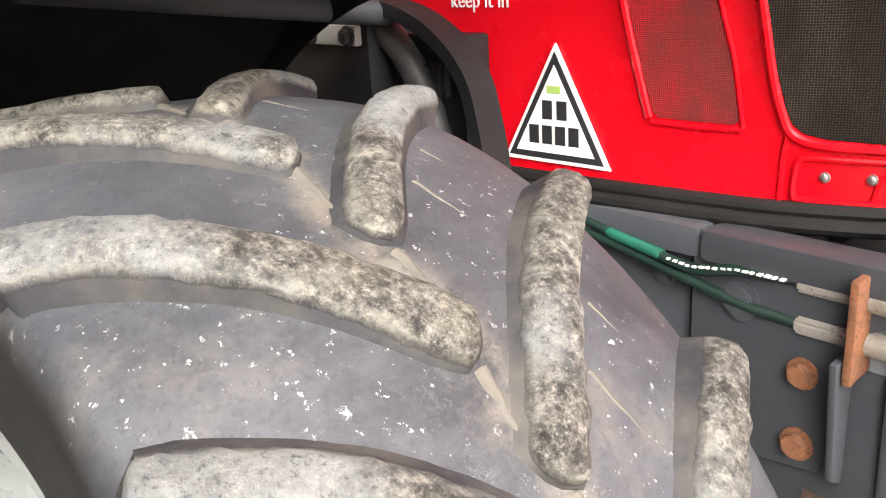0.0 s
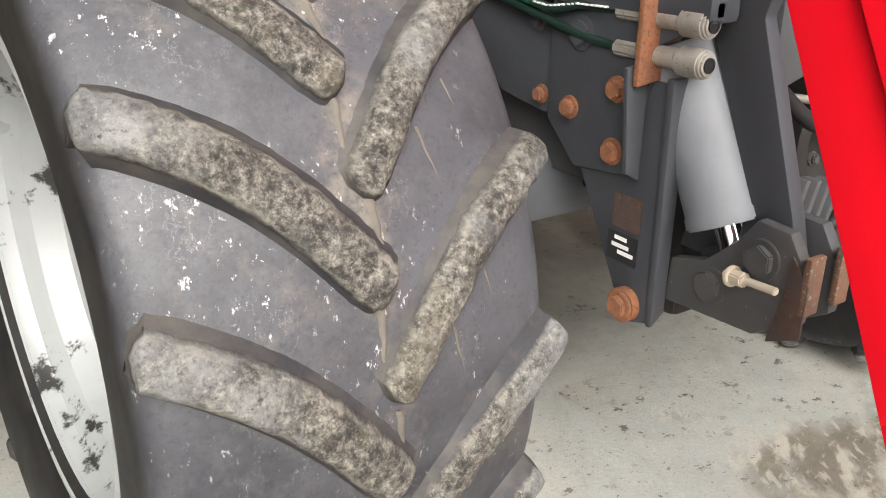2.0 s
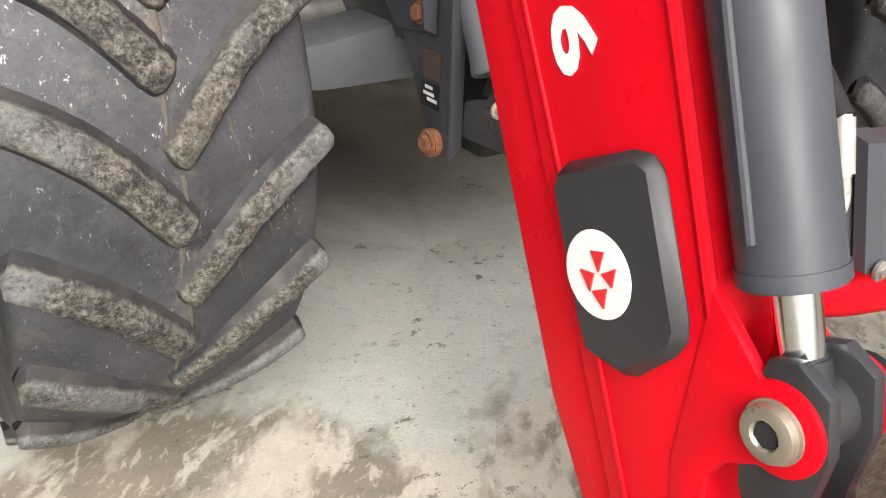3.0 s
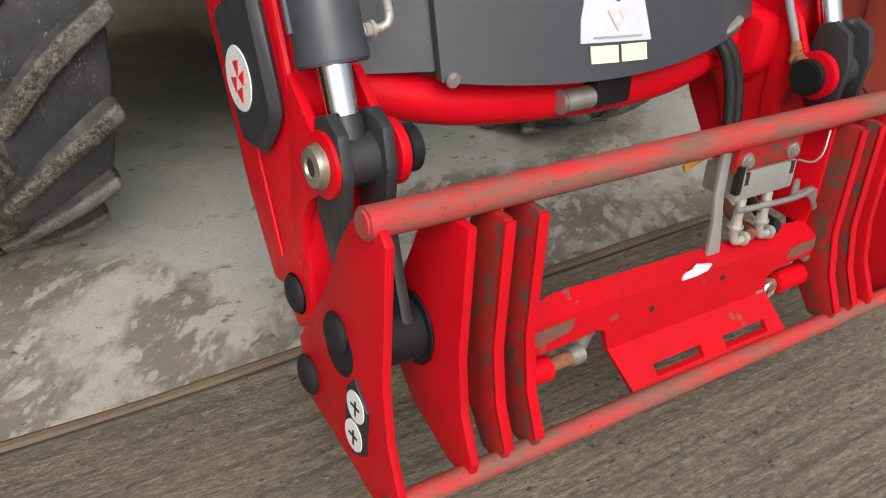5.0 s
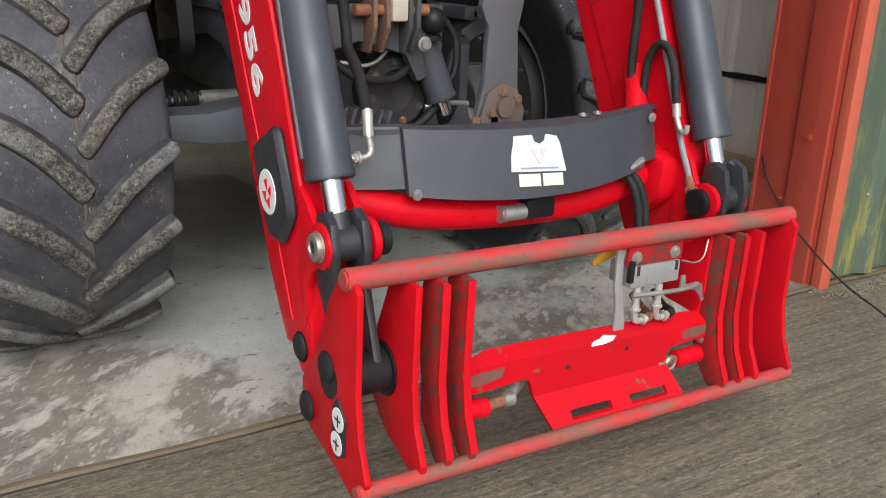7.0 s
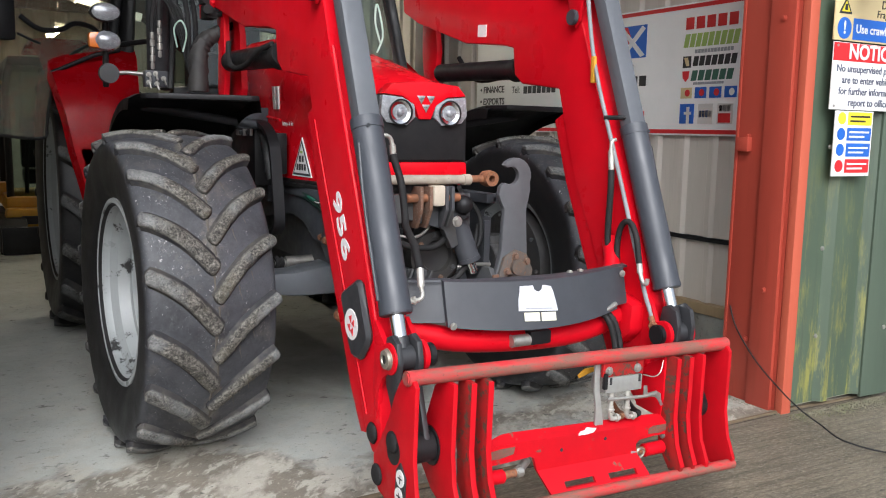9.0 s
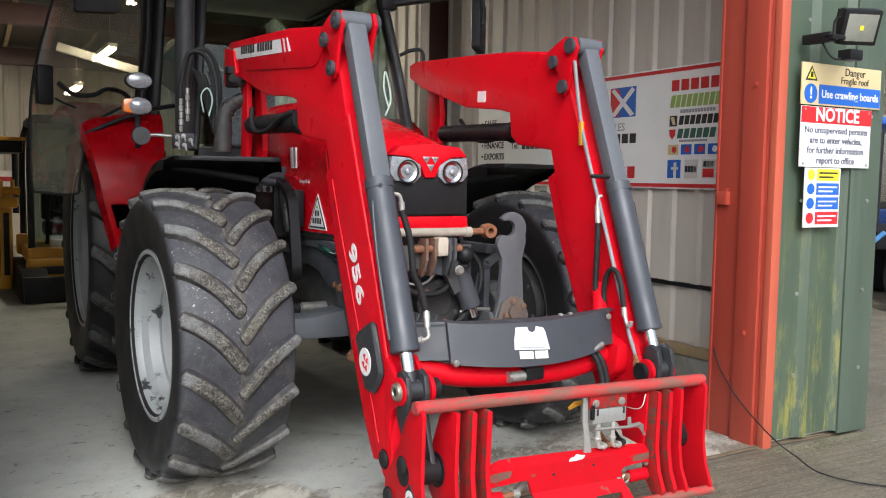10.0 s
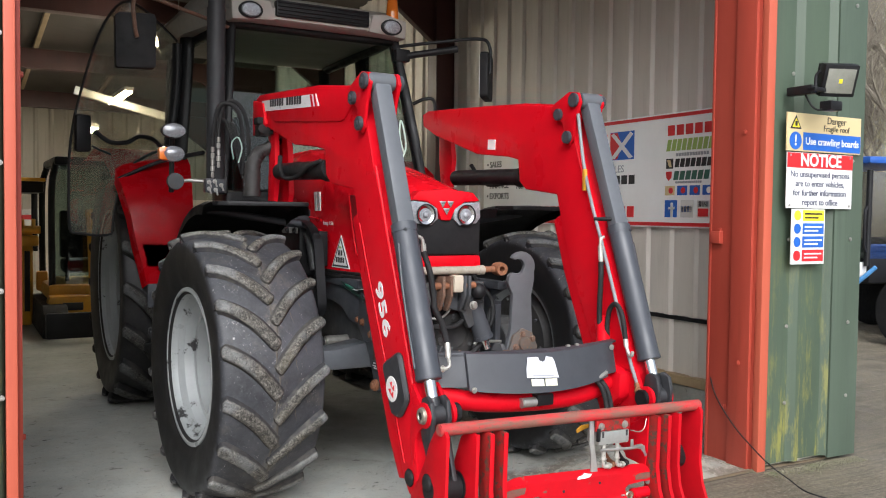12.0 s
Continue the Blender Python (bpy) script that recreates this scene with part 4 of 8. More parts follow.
        vent = [(-0.172, 1.41), (-0.203, 1.267), (-0.225, 1.18), (-0.240, 1.130), (-0.247, 1.122), (-0.344, 1.120), (-0.350, 1.126), (-0.336, 1.20), (-0.317, 1.265), (-0.288, 1.40)]
        part("side_vent", skin(vent, 0, 0.002, 0.001), mesh_red, tractor, "red mesh side vent")
        part("vent_rim", bead([(-0.168, 1.41), (-0.198, 1.267), (-0.220, 1.18), (-0.236, 1.122)], 0.0055), red_hood, tractor)
        part("vent_rim", bead([(-0.238, 1.116), (-0.29, 1.114), (-0.354, 1.114)], 0.0045, 0.0), red_hood, tractor)
        part("vent_rim", bead([(-0.355, 1.116), (-0.340, 1.20), (-0.321, 1.265), (-0.292, 1.40)], 0.003, 0.0), red_hood, tractor)
        window = [(-0.348, 1.375), (-0.375, 1.264), (-0.391, 1.18), (-0.402, 1.140), (-0.409, 1.124), (-0.420, 1.114), (-0.445, 1.108), (-0.511, 1.104), (-0.540, 1.104), (-0.540, 1.335), (-0.475, 1.385)]
        part("side_window", skin(window, 0, 0.002, 0.001), mesh_grey, tractor, "dark mesh air intake")
        part("window_rim", bead([(-0.343, 1.375), (-0.370, 1.264), (-0.386, 1.18), (-0.398, 1.136), (-0.408, 1.114), (-0.430, 1.103), (-0.470, 1.099), (-0.545, 1.097)], 0.006), red_hood, tractor)
        part("window_rim", bead([(-0.404, 1.112), (-0.401, 1.085), (-0.400, 1.050), (-0.399, 1.028)], 0.004, 0.0), red_hood, tractor)
        # a pressed recess with a rounded border holds the two studs
        part("recess_border", bead([(-0.552, 1.083), (-0.47, 1.085), (-0.428, 1.086), (-0.417, 1.081), (-0.414, 1.062), (-0.414, 1.042), (-0.422, 1.036), (-0.47, 1.035), (-0.552, 1.034)], 0.0045, 0.001), red_hood, tractor)
        part("recess_border", bead([(-0.552, 1.088), (-0.515, 1.078), (-0.498, 1.062), (-0.492, 1.038)], 0.003, 0.0), red_hood, tractor)
        for y in (-0.445, -0.491):
            part("stud", side(merge(rod((-hood_half(y) + 0.002, y, 1.064), (-hood_half(y) - 0.004, y, 1.064), 0.0065), ball((-hood_half(y) - 0.004, y, 1.064), 0.0055, (0.5, 1, 1), 12)), s), steel, tractor)
        for z in (1.16, 1.215, 1.27):
            part("crease", side(hose([(-hood_half(0.12) - 0.002, 0.12, z + 0.012), (-hood_half(0.4) - 0.002, 0.40, z + 0.04), (-hood_half(0.62) - 0.002, 0.62, z + 0.06)], 0.006), s), red_hood, tractor)
        for y in (-0.01, 0.03):
            part("pale_stripe", skin([(y + 0.16, 1.43), (y + 0.145, 1.33), (y + 0.17, 1.33), (y + 0.185, 1.43)], 0, 0.002, 0.0005), white, tractor)
        for z, r, out in ((1.024, 0.010, 0.003), (1.008, 0.011, 0.012)):
            seal = [(-hood_half(y) - out, y, z) for y in (-0.56, -0.4, -0.2, 0.0, 0.3, 0.7)]
            part("seal", side(hose(seal, r, 10, 4), s), rubber_seal, tractor, "black rubber bonnet seal")
    # warning triangle with plain bars
    tri = empty("triangle_sticker", (0, 0, 0), tractor)
    tri["label"] = "white triangular warning sticker with black bars"
    def on(y, z):
        return (-hood_half(y) - 0.006, y, z)
    def flat(points, off):
        bm = bmesh.new()
        a = [bm.verts.new(Vector(on(y, z)) + Vector((-off, 0, 0))) for y, z in points]
        b = [bm.verts.new(Vector(on(y, z)) + Vector((0.004, 0, 0))) for y, z in points]
        bm.faces.new(a)
        bm.faces.new(b[::-1])
        for i in range(len(points)):
            j = (i + 1) % len(points)
            bm.faces.new((a[i], b[i], b[j], a[j]))
        return bm
    apex, left, right = (-0.098, 1.212), (-0.008, 1.048), (-0.184, 1.046)
    mid = tuple(sum(v[i] for v in (apex, left, right)) / 3 for i in (0, 1))
    shrink = lambda k: [tuple(mid[i] + (v[i] - mid[i]) * k for i in (0, 1)) for v in (apex, left, right)]
    part("plate", flat(shrink(1.0), 0.0), white, tri)
    part("border", flat(shrink(0.90), 0.001), ink, tri)
    part("field", flat(shrink(0.74), 0.002), white, tri)
    for z, y0, y1 in ((1.122, -0.118, -0.102), (1.122, -0.094, -0.078), (1.087, -0.137, -0.121), (1.087, -0.115, -0.099), (1.087, -0.093, -0.077), (1.087, -0.071, -0.055)):
        part("bar", flat([(y0, z + 0.013), (y1, z + 0.013), (y1, z - 0.013), (y0, z - 0.013)], 0.003), ink, tri)
    part("bar", flat([(-0.108, 1.155), (-0.086, 1.155), (-0.086, 1.145), (-0.108, 1.145)], 0.003), sign_green, tri)
    lettering("slogan", "keep it in", 0.03, Matrix.Translation((-0.330, 0.03, 1.268)) @ pose(0, 0, 0, 90, 0, -86), white, tractor)
    for ob in set(tractor.children) - before:
        ob.location += Vector((0, 0.035, -0.012))


rust_stain = worn("rust_stained_paint", (0.075, 0.042, 0.030), (0.04, 0.036, 0.035), 0.8, scale=22, spots=120, amount=0.6, chip=(0.16, 0.07, 0.035))
mesh_black = worn("fine_black_mesh", (0.010, 0.010, 0.011), (0.016, 0.016, 0.016), 0.6, scale=14, spots=420)
mesh_black.node_tree.nodes["Principled BSDF"].inputs["Specular IOR Level"].default_value = 0.2


def mesh_material(name, wire, hole, dust, pitch):
    m = mat(name, wire, 0.6)
    cell = node(m, "ShaderNodeTexVoronoi", Scale=1.0 / pitch, Randomness=0.12)
    flat = node(m, "ShaderNodeMapping", Scale=(0.0, 1.0, 1.0))
    link(m, coords(m), flat.inputs["Vector"])
    link(m, flat.outputs[0], cell.inputs["Vector"])
    c = blend(m, ramp(m, noisy(m, 9, 5, 0.6, (1, 1, 0.5)), (0.45, 0.0), (0.62, 1.0)), wire, dust)
    c = blend(m, ramp(m, cell.outputs["Distance"], (0.30, 1.0), (0.52, 0.0)), c, hole)
    return paint(m, c, None, cell.outputs["Distance"], 0.001, 0.6)


mesh_grey = mesh_material("dusty_brown_mesh", (0.026, 0.020, 0.016), (0.007, 0.006, 0.005), (0.050, 0.040, 0.031), 0.0030)
mesh_grey.node_tree.nodes["Principled BSDF"].inputs["Specular IOR Level"].default_value = 0.1
mesh_red = mesh_material("red_mesh", (0.50, 0.006, 0.013), (0.09, 0.006, 0.008), (0.24, 0.03, 0.025), 0.0026)


def chassis():
    before = set(tractor.children)
    # engine block and transmission, dark
    part("engine", merge(block((-0.24, -0.40, 0.66), (0.24, 0.75, 1.05), 0.03), block((-0.20, 0.3, 0.50), (0.20, 2.3, 0.95), 0.04)), grey_dirty, tractor, "dusty grey engine and gearbox")
    part("sump", prism([(-0.3, 0.66), (0.5, 0.66), (0.45, 0.55), (-0.1, 0.55)], 0, -0.16, 0.16, 0.02), black, tractor)
    for k in range(6):
        part("fin", block((-0.19 + 0.075 * k, -0.44, 0.68), (-0.175 + 0.075 * k, -0.36, 0.86), 0.003), grey_dirty, tractor)
    # front axle
    axle = [(-0.55, 0.575), (-0.40, 0.552), (0.40, 0.552), (0.55, 0.575), (0.55, 0.655), (0.40, 0.652), (0.12, 0.70), (-0.12, 0.70), (-0.40, 0.652), (-0.55, 0.655)]
    part("front_axle", prism(axle, 1, -0.215, -0.045, 0.02), grey_ax, tractor, "grey cast front axle beam")
    for s in (-1, 1):
        part("steering_knuckle", merge(rod((s * 0.60, -0.13, 0.48), (s * 0.60, -0.13, 0.76), 0.06), rod((s * 0.56, -0.13, 0.611), (s * 0.76, -0.13, 0.611), 0.12, 0.15)), grey_dirty, tractor)
        part("final_drive", lathe([(s * 0.66, 0.10), (s * 0.68, 0.20), (s * 0.70, 0.262), (s * 0.73, 0.275), (s * 0.78, 0.275)], "X", 48, (0, -0.13, 0.611)), engine_dark, tractor, "dark final drive housing", sharp=0.5)
        for k in range(10):
            a = 2 * math.pi * k / 10
            part("drive_bolt", hexnut((s * 0.70, -0.13 + 0.24 * math.cos(a), 0.611 + 0.24 * math.sin(a)), (-s, 0, 0), 0.010, 0.016), grey_dirty, tractor)
        part("steering_ram", merge(rod((s * 0.10, 0.02, 0.66), (s * 0.36, 0.02, 0.66), 0.028), rod((s * 0.34, 0.02, 0.66), (s * 0.56, 0.0, 0.66), 0.012)), steel, tractor)
        part("track_rod_boot", merge(*[rod((s * (0.37 + 0.022 * k), 0.02, 0.66), (s * (0.388 + 0.022 * k), 0.02, 0.66), 0.026 + 0.006 * (k % 2), bevel=0.004) for k in range(5)]), soft_black, tractor)
    # side frames
    for s in (-1, 1):
        def frame_plate(points, lo, hi, bevel=0.003):
            return side(prism(points, 0, lo, hi, bevel), s)
        for y0, y1 in ((0.75, -0.302), (-0.305, -0.60)):
            part("frame_rail", frame_plate([(y0, 0.965), (y1, 0.965), (y1, 1.006), (y0, 1.006)], -0.325 if y0 > 0 else -0.328, -0.27, 0.010), grey, tractor, "dark grey frame rail under the bonnet")
        part("side_frame", frame_plate([(0.75, 0.985), (-0.282, 0.985), (-0.282, 0.785), (-0.16, 0.80), (-0.05, 0.86), (0.10, 0.88), (0.75, 0.80)], -0.305, -0.29), grey, tractor)
        part("bracket_plate", frame_plate([(-0.292, 0.985), (-0.60, 0.995), (-0.60, 0.97), (-0.515, 0.93), (-0.47, 0.735), (-0.36, 0.722), (-0.292, 0.785)], -0.318, -0.30), grey, tractor, "dark grey loader bracket plate")
        part("hanger_plate", frame_plate([(-0.36, 0.74), (-0.475, 0.53), (-0.50, 0.508), (-0.535, 0.52), (-0.545, 0.62), (-0.535, 0.88), (-0.50, 0.88)], -0.312, -0.294), grey, tractor)
        part("hanger_flange", side(prism([(-0.325, 0.89), (-0.292, 0.89), (-0.292, 0.54), (-0.318, 0.52)], 1, -0.552, -0.538, 0.004), s), grey, tractor)
        part("hanger_fold", side(prism([(-0.318, 0.735), (-0.318, 0.905), (-0.36, 0.90), (-0.345, 0.75)], 1, -0.500, -0.491, 0.003), s), grey, tractor)
        for y, z, r in ((-0.443, 0.857, 0.015), (-0.443, 0.765, 0.016), (-0.345, 0.812, 0.014), (-0.262, 0.815, 0.012)):
            part("rusty_bolt", side(hexnut((-0.318 if y < -0.29 else -0.305, y, z), (-1, 0, 0), r, 0.014), s), rust, tractor, "rusty hexagon bolt")
        part("rusty_bolt", side(merge(rod((-0.312, -0.497, 0.54), (-0.332, -0.497, 0.54), 0.027), hexnut((-0.33, -0.497, 0.54), (-1, 0, 0), 0.018, 0.012)), s), rust, tractor, "large rusty pivot bolt")
        part("grey_bolt", side(hexnut((-0.318, -0.36, 0.925), (-1, 0, 0), 0.02, 0.010), s), grey, tractor)
        part("grey_bolt", side(hexnut((-0.305, -0.245, 0.93), (-1, 0, 0), 0.014, 0.010), s), grey_dirty, tractor)
        plate = part("data_plate", side(block((-0.3145, -0.505, 0.60), (-0.3125, -0.445, 0.645), 0), s), ink, tractor, "small black data plate with pale bars")
        for z, y0, y1 in ((0.615, -0.50, -0.468), (0.625, -0.49, -0.455), (0.637, -0.485, -0.46)):
            part("bar", side(block((-0.3155, y0, z - 0.003), (-0.3146, y1, z + 0.003), 0), s), white, plate)
        part("rust_plate", side(block((-0.3142, -0.508, 0.652), (-0.3122, -0.452, 0.705), 0), s), rust_stain, tractor, "dark rust-stained square plate")
        part("rust_plate", side(prism([(-0.725, 0.572), (-0.772, 0.595), (-0.772, 0.668), (-0.745, 0.70), (-0.738, 0.64)], 0, -0.2925, -0.289, 0.0005), s), rust_stain, tractor, "rust on the arm's tip")
        # quick couplers on a rusty bracket
        if s > 0:
            continue
        part("coupler_bracket", side(prism([(-0.352, 0.875), (-0.275, 0.885), (-0.275, 1.0), (-0.352, 0.995)], 1, -0.512, -0.502, 0.003), s), rust, tractor, "rusty coupler bracket")
        for z in (0.965, 0.915):
            part("coupler", side(merge(rod((-0.315, -0.43, z), (-0.315, -0.505, z), 0.013, seg=6), rod((-0.315, -0.508, z), (-0.315, -0.55, z), 0.014), rod((-0.315, -0.55, z), (-0.315, -0.592, z), 0.0195), rod((-0.315, -0.585, z), (-0.315, -0.596, z), 0.017)), s), coupler_zinc, tractor, "dusty steel hydraulic coupler")
            part("coupler_socket", side(rod((-0.315, -0.5955, z), (-0.315, -0.5975, z), 0.010), s), soft_black, tractor)
        part("hydraulic_hose", side(hose([(-0.315, -0.43, 0.967), (-0.325, -0.36, 0.966), (-0.33, -0.30, 0.955), (-0.325, -0.20, 0.968), (-0.32, -0.10, 0.985), (-0.30, 0.02, 0.99)], 0.0068), s), hose_green, tractor, "green-black hydraulic hose")
        part("sleeve", side(hose([(-0.3275, -0.252, 0.961), (-0.325, -0.20, 0.968), (-0.3235, -0.165, 0.973)], 0.0080), s), sleeve_green, tractor, "bright green hose sleeve")
        for k in range(17):
            y = -0.268 - 0.0093 * k
            z = float(np.interp(-y, (0.25, 0.30, 0.36, 0.43), (0.9605, 0.9565, 0.9655, 0.967)))
            part("printed_bar", side(block((-0.3375 if y > -0.34 else -0.334, y - 0.0024 - 0.001 * (k % 3), z + 0.0012), (-0.326, y + 0.0024, z + 0.0036), 0.0004), s), white, tractor)
        part("hydraulic_hose", side(hose([(-0.315, -0.43, 0.915), (-0.325, -0.36, 0.925), (-0.325, -0.25, 0.945), (-0.32, -0.12, 0.965), (-0.30, 0.02, 0.97)], 0.0068), s), hose_green, tractor)
    part("belly", block((-0.285, -0.42, 0.76), (0.285, -0.30, 0.98), 0.01), black, tractor)
    for ob in set(tractor.children) - before:
        if "axle" not in ob.name and "drive" not in ob.name and "steering" not in ob.name and "track" not in ob.name:
            ob.location += Vector((0, 0, -0.015))


hose_green = worn("green_black_hose", (0.007, 0.020, 0.015), (0.009, 0.032, 0.023), 0.5, scale=16, spots=160)
sleeve_green = worn("bright_green_sleeve", (0.012, 0.13, 0.085), (0.015, 0.09, 0.06), 0.45, scale=16, spots=160)
grey_ax = worn("grey_axle_paint", (0.12, 0.13, 0.145), (0.09, 0.095, 0.105), 0.45, scale=5, spots=60, amount=0.68, chip=(0.2, 0.18, 0.15))


hook_grey = worn("hook_arm_grey", (0.092, 0.096, 0.104), (0.072, 0.075, 0.081), 0.5, scale=7, spots=90, amount=0.68, chip=(0.16, 0.11, 0.08))
rust_flecked = worn("rust_flecked_grey", (0.085, 0.078, 0.072), (0.12, 0.075, 0.05), 0.7, scale=24, spots=90, amount=0.58, chip=(0.16, 0.085, 0.045))
link_beige = worn("dirty_beige_link", (0.37, 0.33, 0.27), (0.25, 0.215, 0.17), 0.6, scale=16, spots=80, amount=0.63, chip=(0.13, 0.09, 0.065))
# near black with faint brown clouding and sparse brown chips
engine_dark = worn("oily_engine_black", (0.018, 0.018, 0.019), (0.034, 0.031, 0.027), 0.5, scale=12, spots=70, amount=0.66, chip=(0.07, 0.055, 0.045))
rust_dark = worn("brown_rust", (0.17, 0.085, 0.05), (0.10, 0.07, 0.055), 0.8, scale=26, spots=120, amount=0.58, chip=(0.24, 0.20, 0.16))


def front_linkage():
    part("headstock", prism([(-0.24, 1.0), (0.17, 1.0), (0.17, 0.82), (0.09, 0.78), (0.05, 0.86), (-0.10, 0.90), (-0.24, 0.86)], 1, -0.64, -0.60, 0.006), grey_dirty, tractor, "dark grey front linkage headstock")
    link_ = part("top_link", merge(rod((-0.22, -0.665, 1.056), (0.13, -0.665, 1.053), 0.0185), rod((0.115, -0.665, 1.053), (0.15, -0.665, 1.053), 0.022), rod((-0.24, -0.665, 1.056), (-0.19, -0.665, 1.056), 0.015)), link_beige, tractor, "dusty cream top link")
    part("rod_end", merge(rod((0.14, -0.665, 1.055), (0.22, -0.665, 1.055), 0.014), lathe([(-0.692, 0.014), (-0.694, 0.029), (-0.665, 0.033), (-0.636, 0.029), (-0.638, 0.014), (-0.692, 0.014)], "Y", 24, (0.235, 0, 1.056))), rust, link_, "rusty ball rod end")
    for x in (-0.085, -0.045, 0.025, 0.05):
        part("lug_plate", prism([(-0.70, 1.03), (-0.64, 1.03), (-0.60, 0.98), (-0.60, 0.87), (-0.66, 0.87), (-0.70, 0.94)], 0, x, x + 0.014, 0.004), rust_dark if x < 0.02 else grey_dirty, tractor)
    part("carrier", merge(block((-0.21, -0.50, 0.47), (0.20, -0.36, 0.80), 0.015), block((-0.20, -0.56, 0.50), (0.02, -0.49, 0.62), 0.012), block((0.05, -0.56, 0.47), (0.20, -0.49, 0.58), 0.012)), engine_dark, tractor, "near-black linkage carrier")
    for k in range(8):
        x = -0.215 + 0.029 * k
        part("cooling_rib", prism([(x, 0.60), (x + 0.012, 0.60), (x + 0.045, 0.72 - 0.004 * k), (x + 0.033, 0.72 - 0.004 * k)], 1, -0.60, -0.50, 0.003), grey_dirty, tractor)
    part("bearing_flange", lathe([(-0.50, 0.115), (-0.565, 0.112), (-0.575, 0.10), (-0.575, 0.066), (-0.56, 0.06), (-0.555, 0.0)], "Y", 40, (0.06, 0, 0.745)), engine_dark, tractor, "near-black round bearing flange", sharp=0.5)
    for k in range(8):
        a = 2 * math.pi * k / 8 + 0.2
        part("flange_bolt", hexnut((0.06 + 0.088 * math.cos(a), -0.575, 0.745 + 0.088 * math.sin(a)), (0, -1, 0), 0.009, 0.010), rust_dark if k % 3 == 0 else grey_dirty, tractor)
    part("pivot_plate", merge(prism([(0.235, 0.62), (0.37, 0.62), (0.385, 0.70), (0.355, 0.765), (0.30, 0.785), (0.25, 0.755), (0.228, 0.69)], 1, -0.772, -0.756, 0.004), lathe([(-0.772, 0.032), (-0.785, 0.030), (-0.785, 0.0)], "Y", 24, (0.31, 0, 0.715))), rust_flecked, tractor, "rusty grey pivot plate on the hook arm")
    for x, z in ((0.262, 0.70), (0.30, 0.758), (0.355, 0.735)):
        part("rusty_bolt", hexnut((x, -0.772, z), (0, -1, 0), 0.012, 0.012), rust_dark, tractor)
    part("linkage_hose", hose([(-0.24, -0.56, 0.93), (-0.20, -0.60, 0.86), (-0.17, -0.61, 0.77), (-0.20, -0.58, 0.66)], 0.011), soft_black, tractor)
    part("linkage_hose", hose([(0.20, -0.55, 0.98), (0.25, -0.58, 0.90), (0.24, -0.60, 0.80), (0.20, -0.58, 0.74)], 0.010), soft_black, tractor)
    part("linkage_pipe", hose([(-0.14, -0.60, 0.84), (-0.06, -0.61, 0.83), (0.00, -0.60, 0.86), (0.04, -0.60, 0.93)], 0.006), steel, tractor)
    part("linkage_hose", hose([(-0.18, -0.60, 0.86), (-0.10, -0.62, 0.80), (0.02, -0.62, 0.79), (0.10, -0.60, 0.84)], 0.012), soft_black, tractor)
    part("linkage_hose", hose([(0.02, -0.58, 0.60), (0.12, -0.62, 0.66), (0.20, -0.60, 0.74), (0.26, -0.56, 0.86)], 0.013), soft_black, tractor)
    part("linkage_pipe", hose([(0.14, -0.60, 0.70), (0.20, -0.62, 0.71), (0.28, -0.62, 0.705)], 0.008), steel, tractor)
    part("cross_pin", rod((-0.13, -0.67, 0.985), (0.10, -0.67, 0.985), 0.016), rust, tractor, "rusty cross pin")
    part("bush", block((-0.03, -0.705, 0.955), (0.022, -0.645, 1.035), 0.012), cream, tractor)
    part("grey_bolt", hexnut((0.075, -0.70, 0.895), (0, -1, 0), 0.016, 0.016), steel, tractor)
    part("accumulator", merge(ball((0.125, -0.66, 0.955), 0.038), rod((0.125, -0.66, 0.915), (0.125, -0.66, 0.90), 0.026)), black, tractor, "black accumulator ball")
    for s in (-1, 1):
        if s < 0:
            head, foot, tint = Vector((-0.255, -0.50, 0.905)), Vector((-0.255, -0.608, 0.69)), silver
        else:
            head, foot, tint = Vector((0.112, -0.60, 0.925)), Vector((0.178, -0.625, 0.735)), grey
        run = (foot - head).normalized()
        ram = part("lift_ram", merge(rod(head, foot, 0.054 if s < 0 else 0.044), rod(foot - run * 0.01, foot + run * 0.012, 0.056 if s < 0 else 0.046)), tint, tractor, "grey linkage lift ram")
        part("piston", rod(foot, foot + run * 0.06, 0.02), chrome, ram)
        part("lower_arm", side(merge(prism([(-0.545, 0.545), (-0.55, 0.615), (-0.61, 0.632), (-0.655, 0.675), (-0.685, 0.715), (-0.735, 0.712), (-0.762, 0.67), (-0.765, 0.595), (-0.70, 0.555)], 0, -0.290, -0.268, 0.006), prism([(-0.545, 0.545), (-0.55, 0.615), (-0.61, 0.632), (-0.655, 0.675), (-0.685, 0.715), (-0.735, 0.712), (-0.762, 0.67), (-0.765, 0.595), (-0.70, 0.555)], 0, -0.225, -0.203, 0.006)), s), grey_dirty, tractor, "grey lower link arm with rusty edges")
        part("tip_plate", side(merge(block((-0.293, -0.772, 0.61), (-0.262, -0.762, 0.69), 0.003), block((-0.228, -0.772, 0.61), (-0.20, -0.762, 0.69), 0.003)), s), rust_dark, tractor, "rusty link end")
        hook = [(-0.63, 0.585), (-0.72, 0.585), (-0.735, 0.65), (-0.715, 0.72), (-0.63, 0.96), (-0.645, 1.01), (-0.675, 1.04), (-0.685, 1.08), (-0.67, 1.125), (-0.63, 1.145), (-0.60, 1.135), (-0.635, 1.105), (-0.64, 1.075), (-0.615, 1.055), (-0.585, 1.065), (-0.555, 1.05), (-0.545, 1.0), (-0.545, 0.95), (-0.645, 0.72), (-0.635, 0.65)]
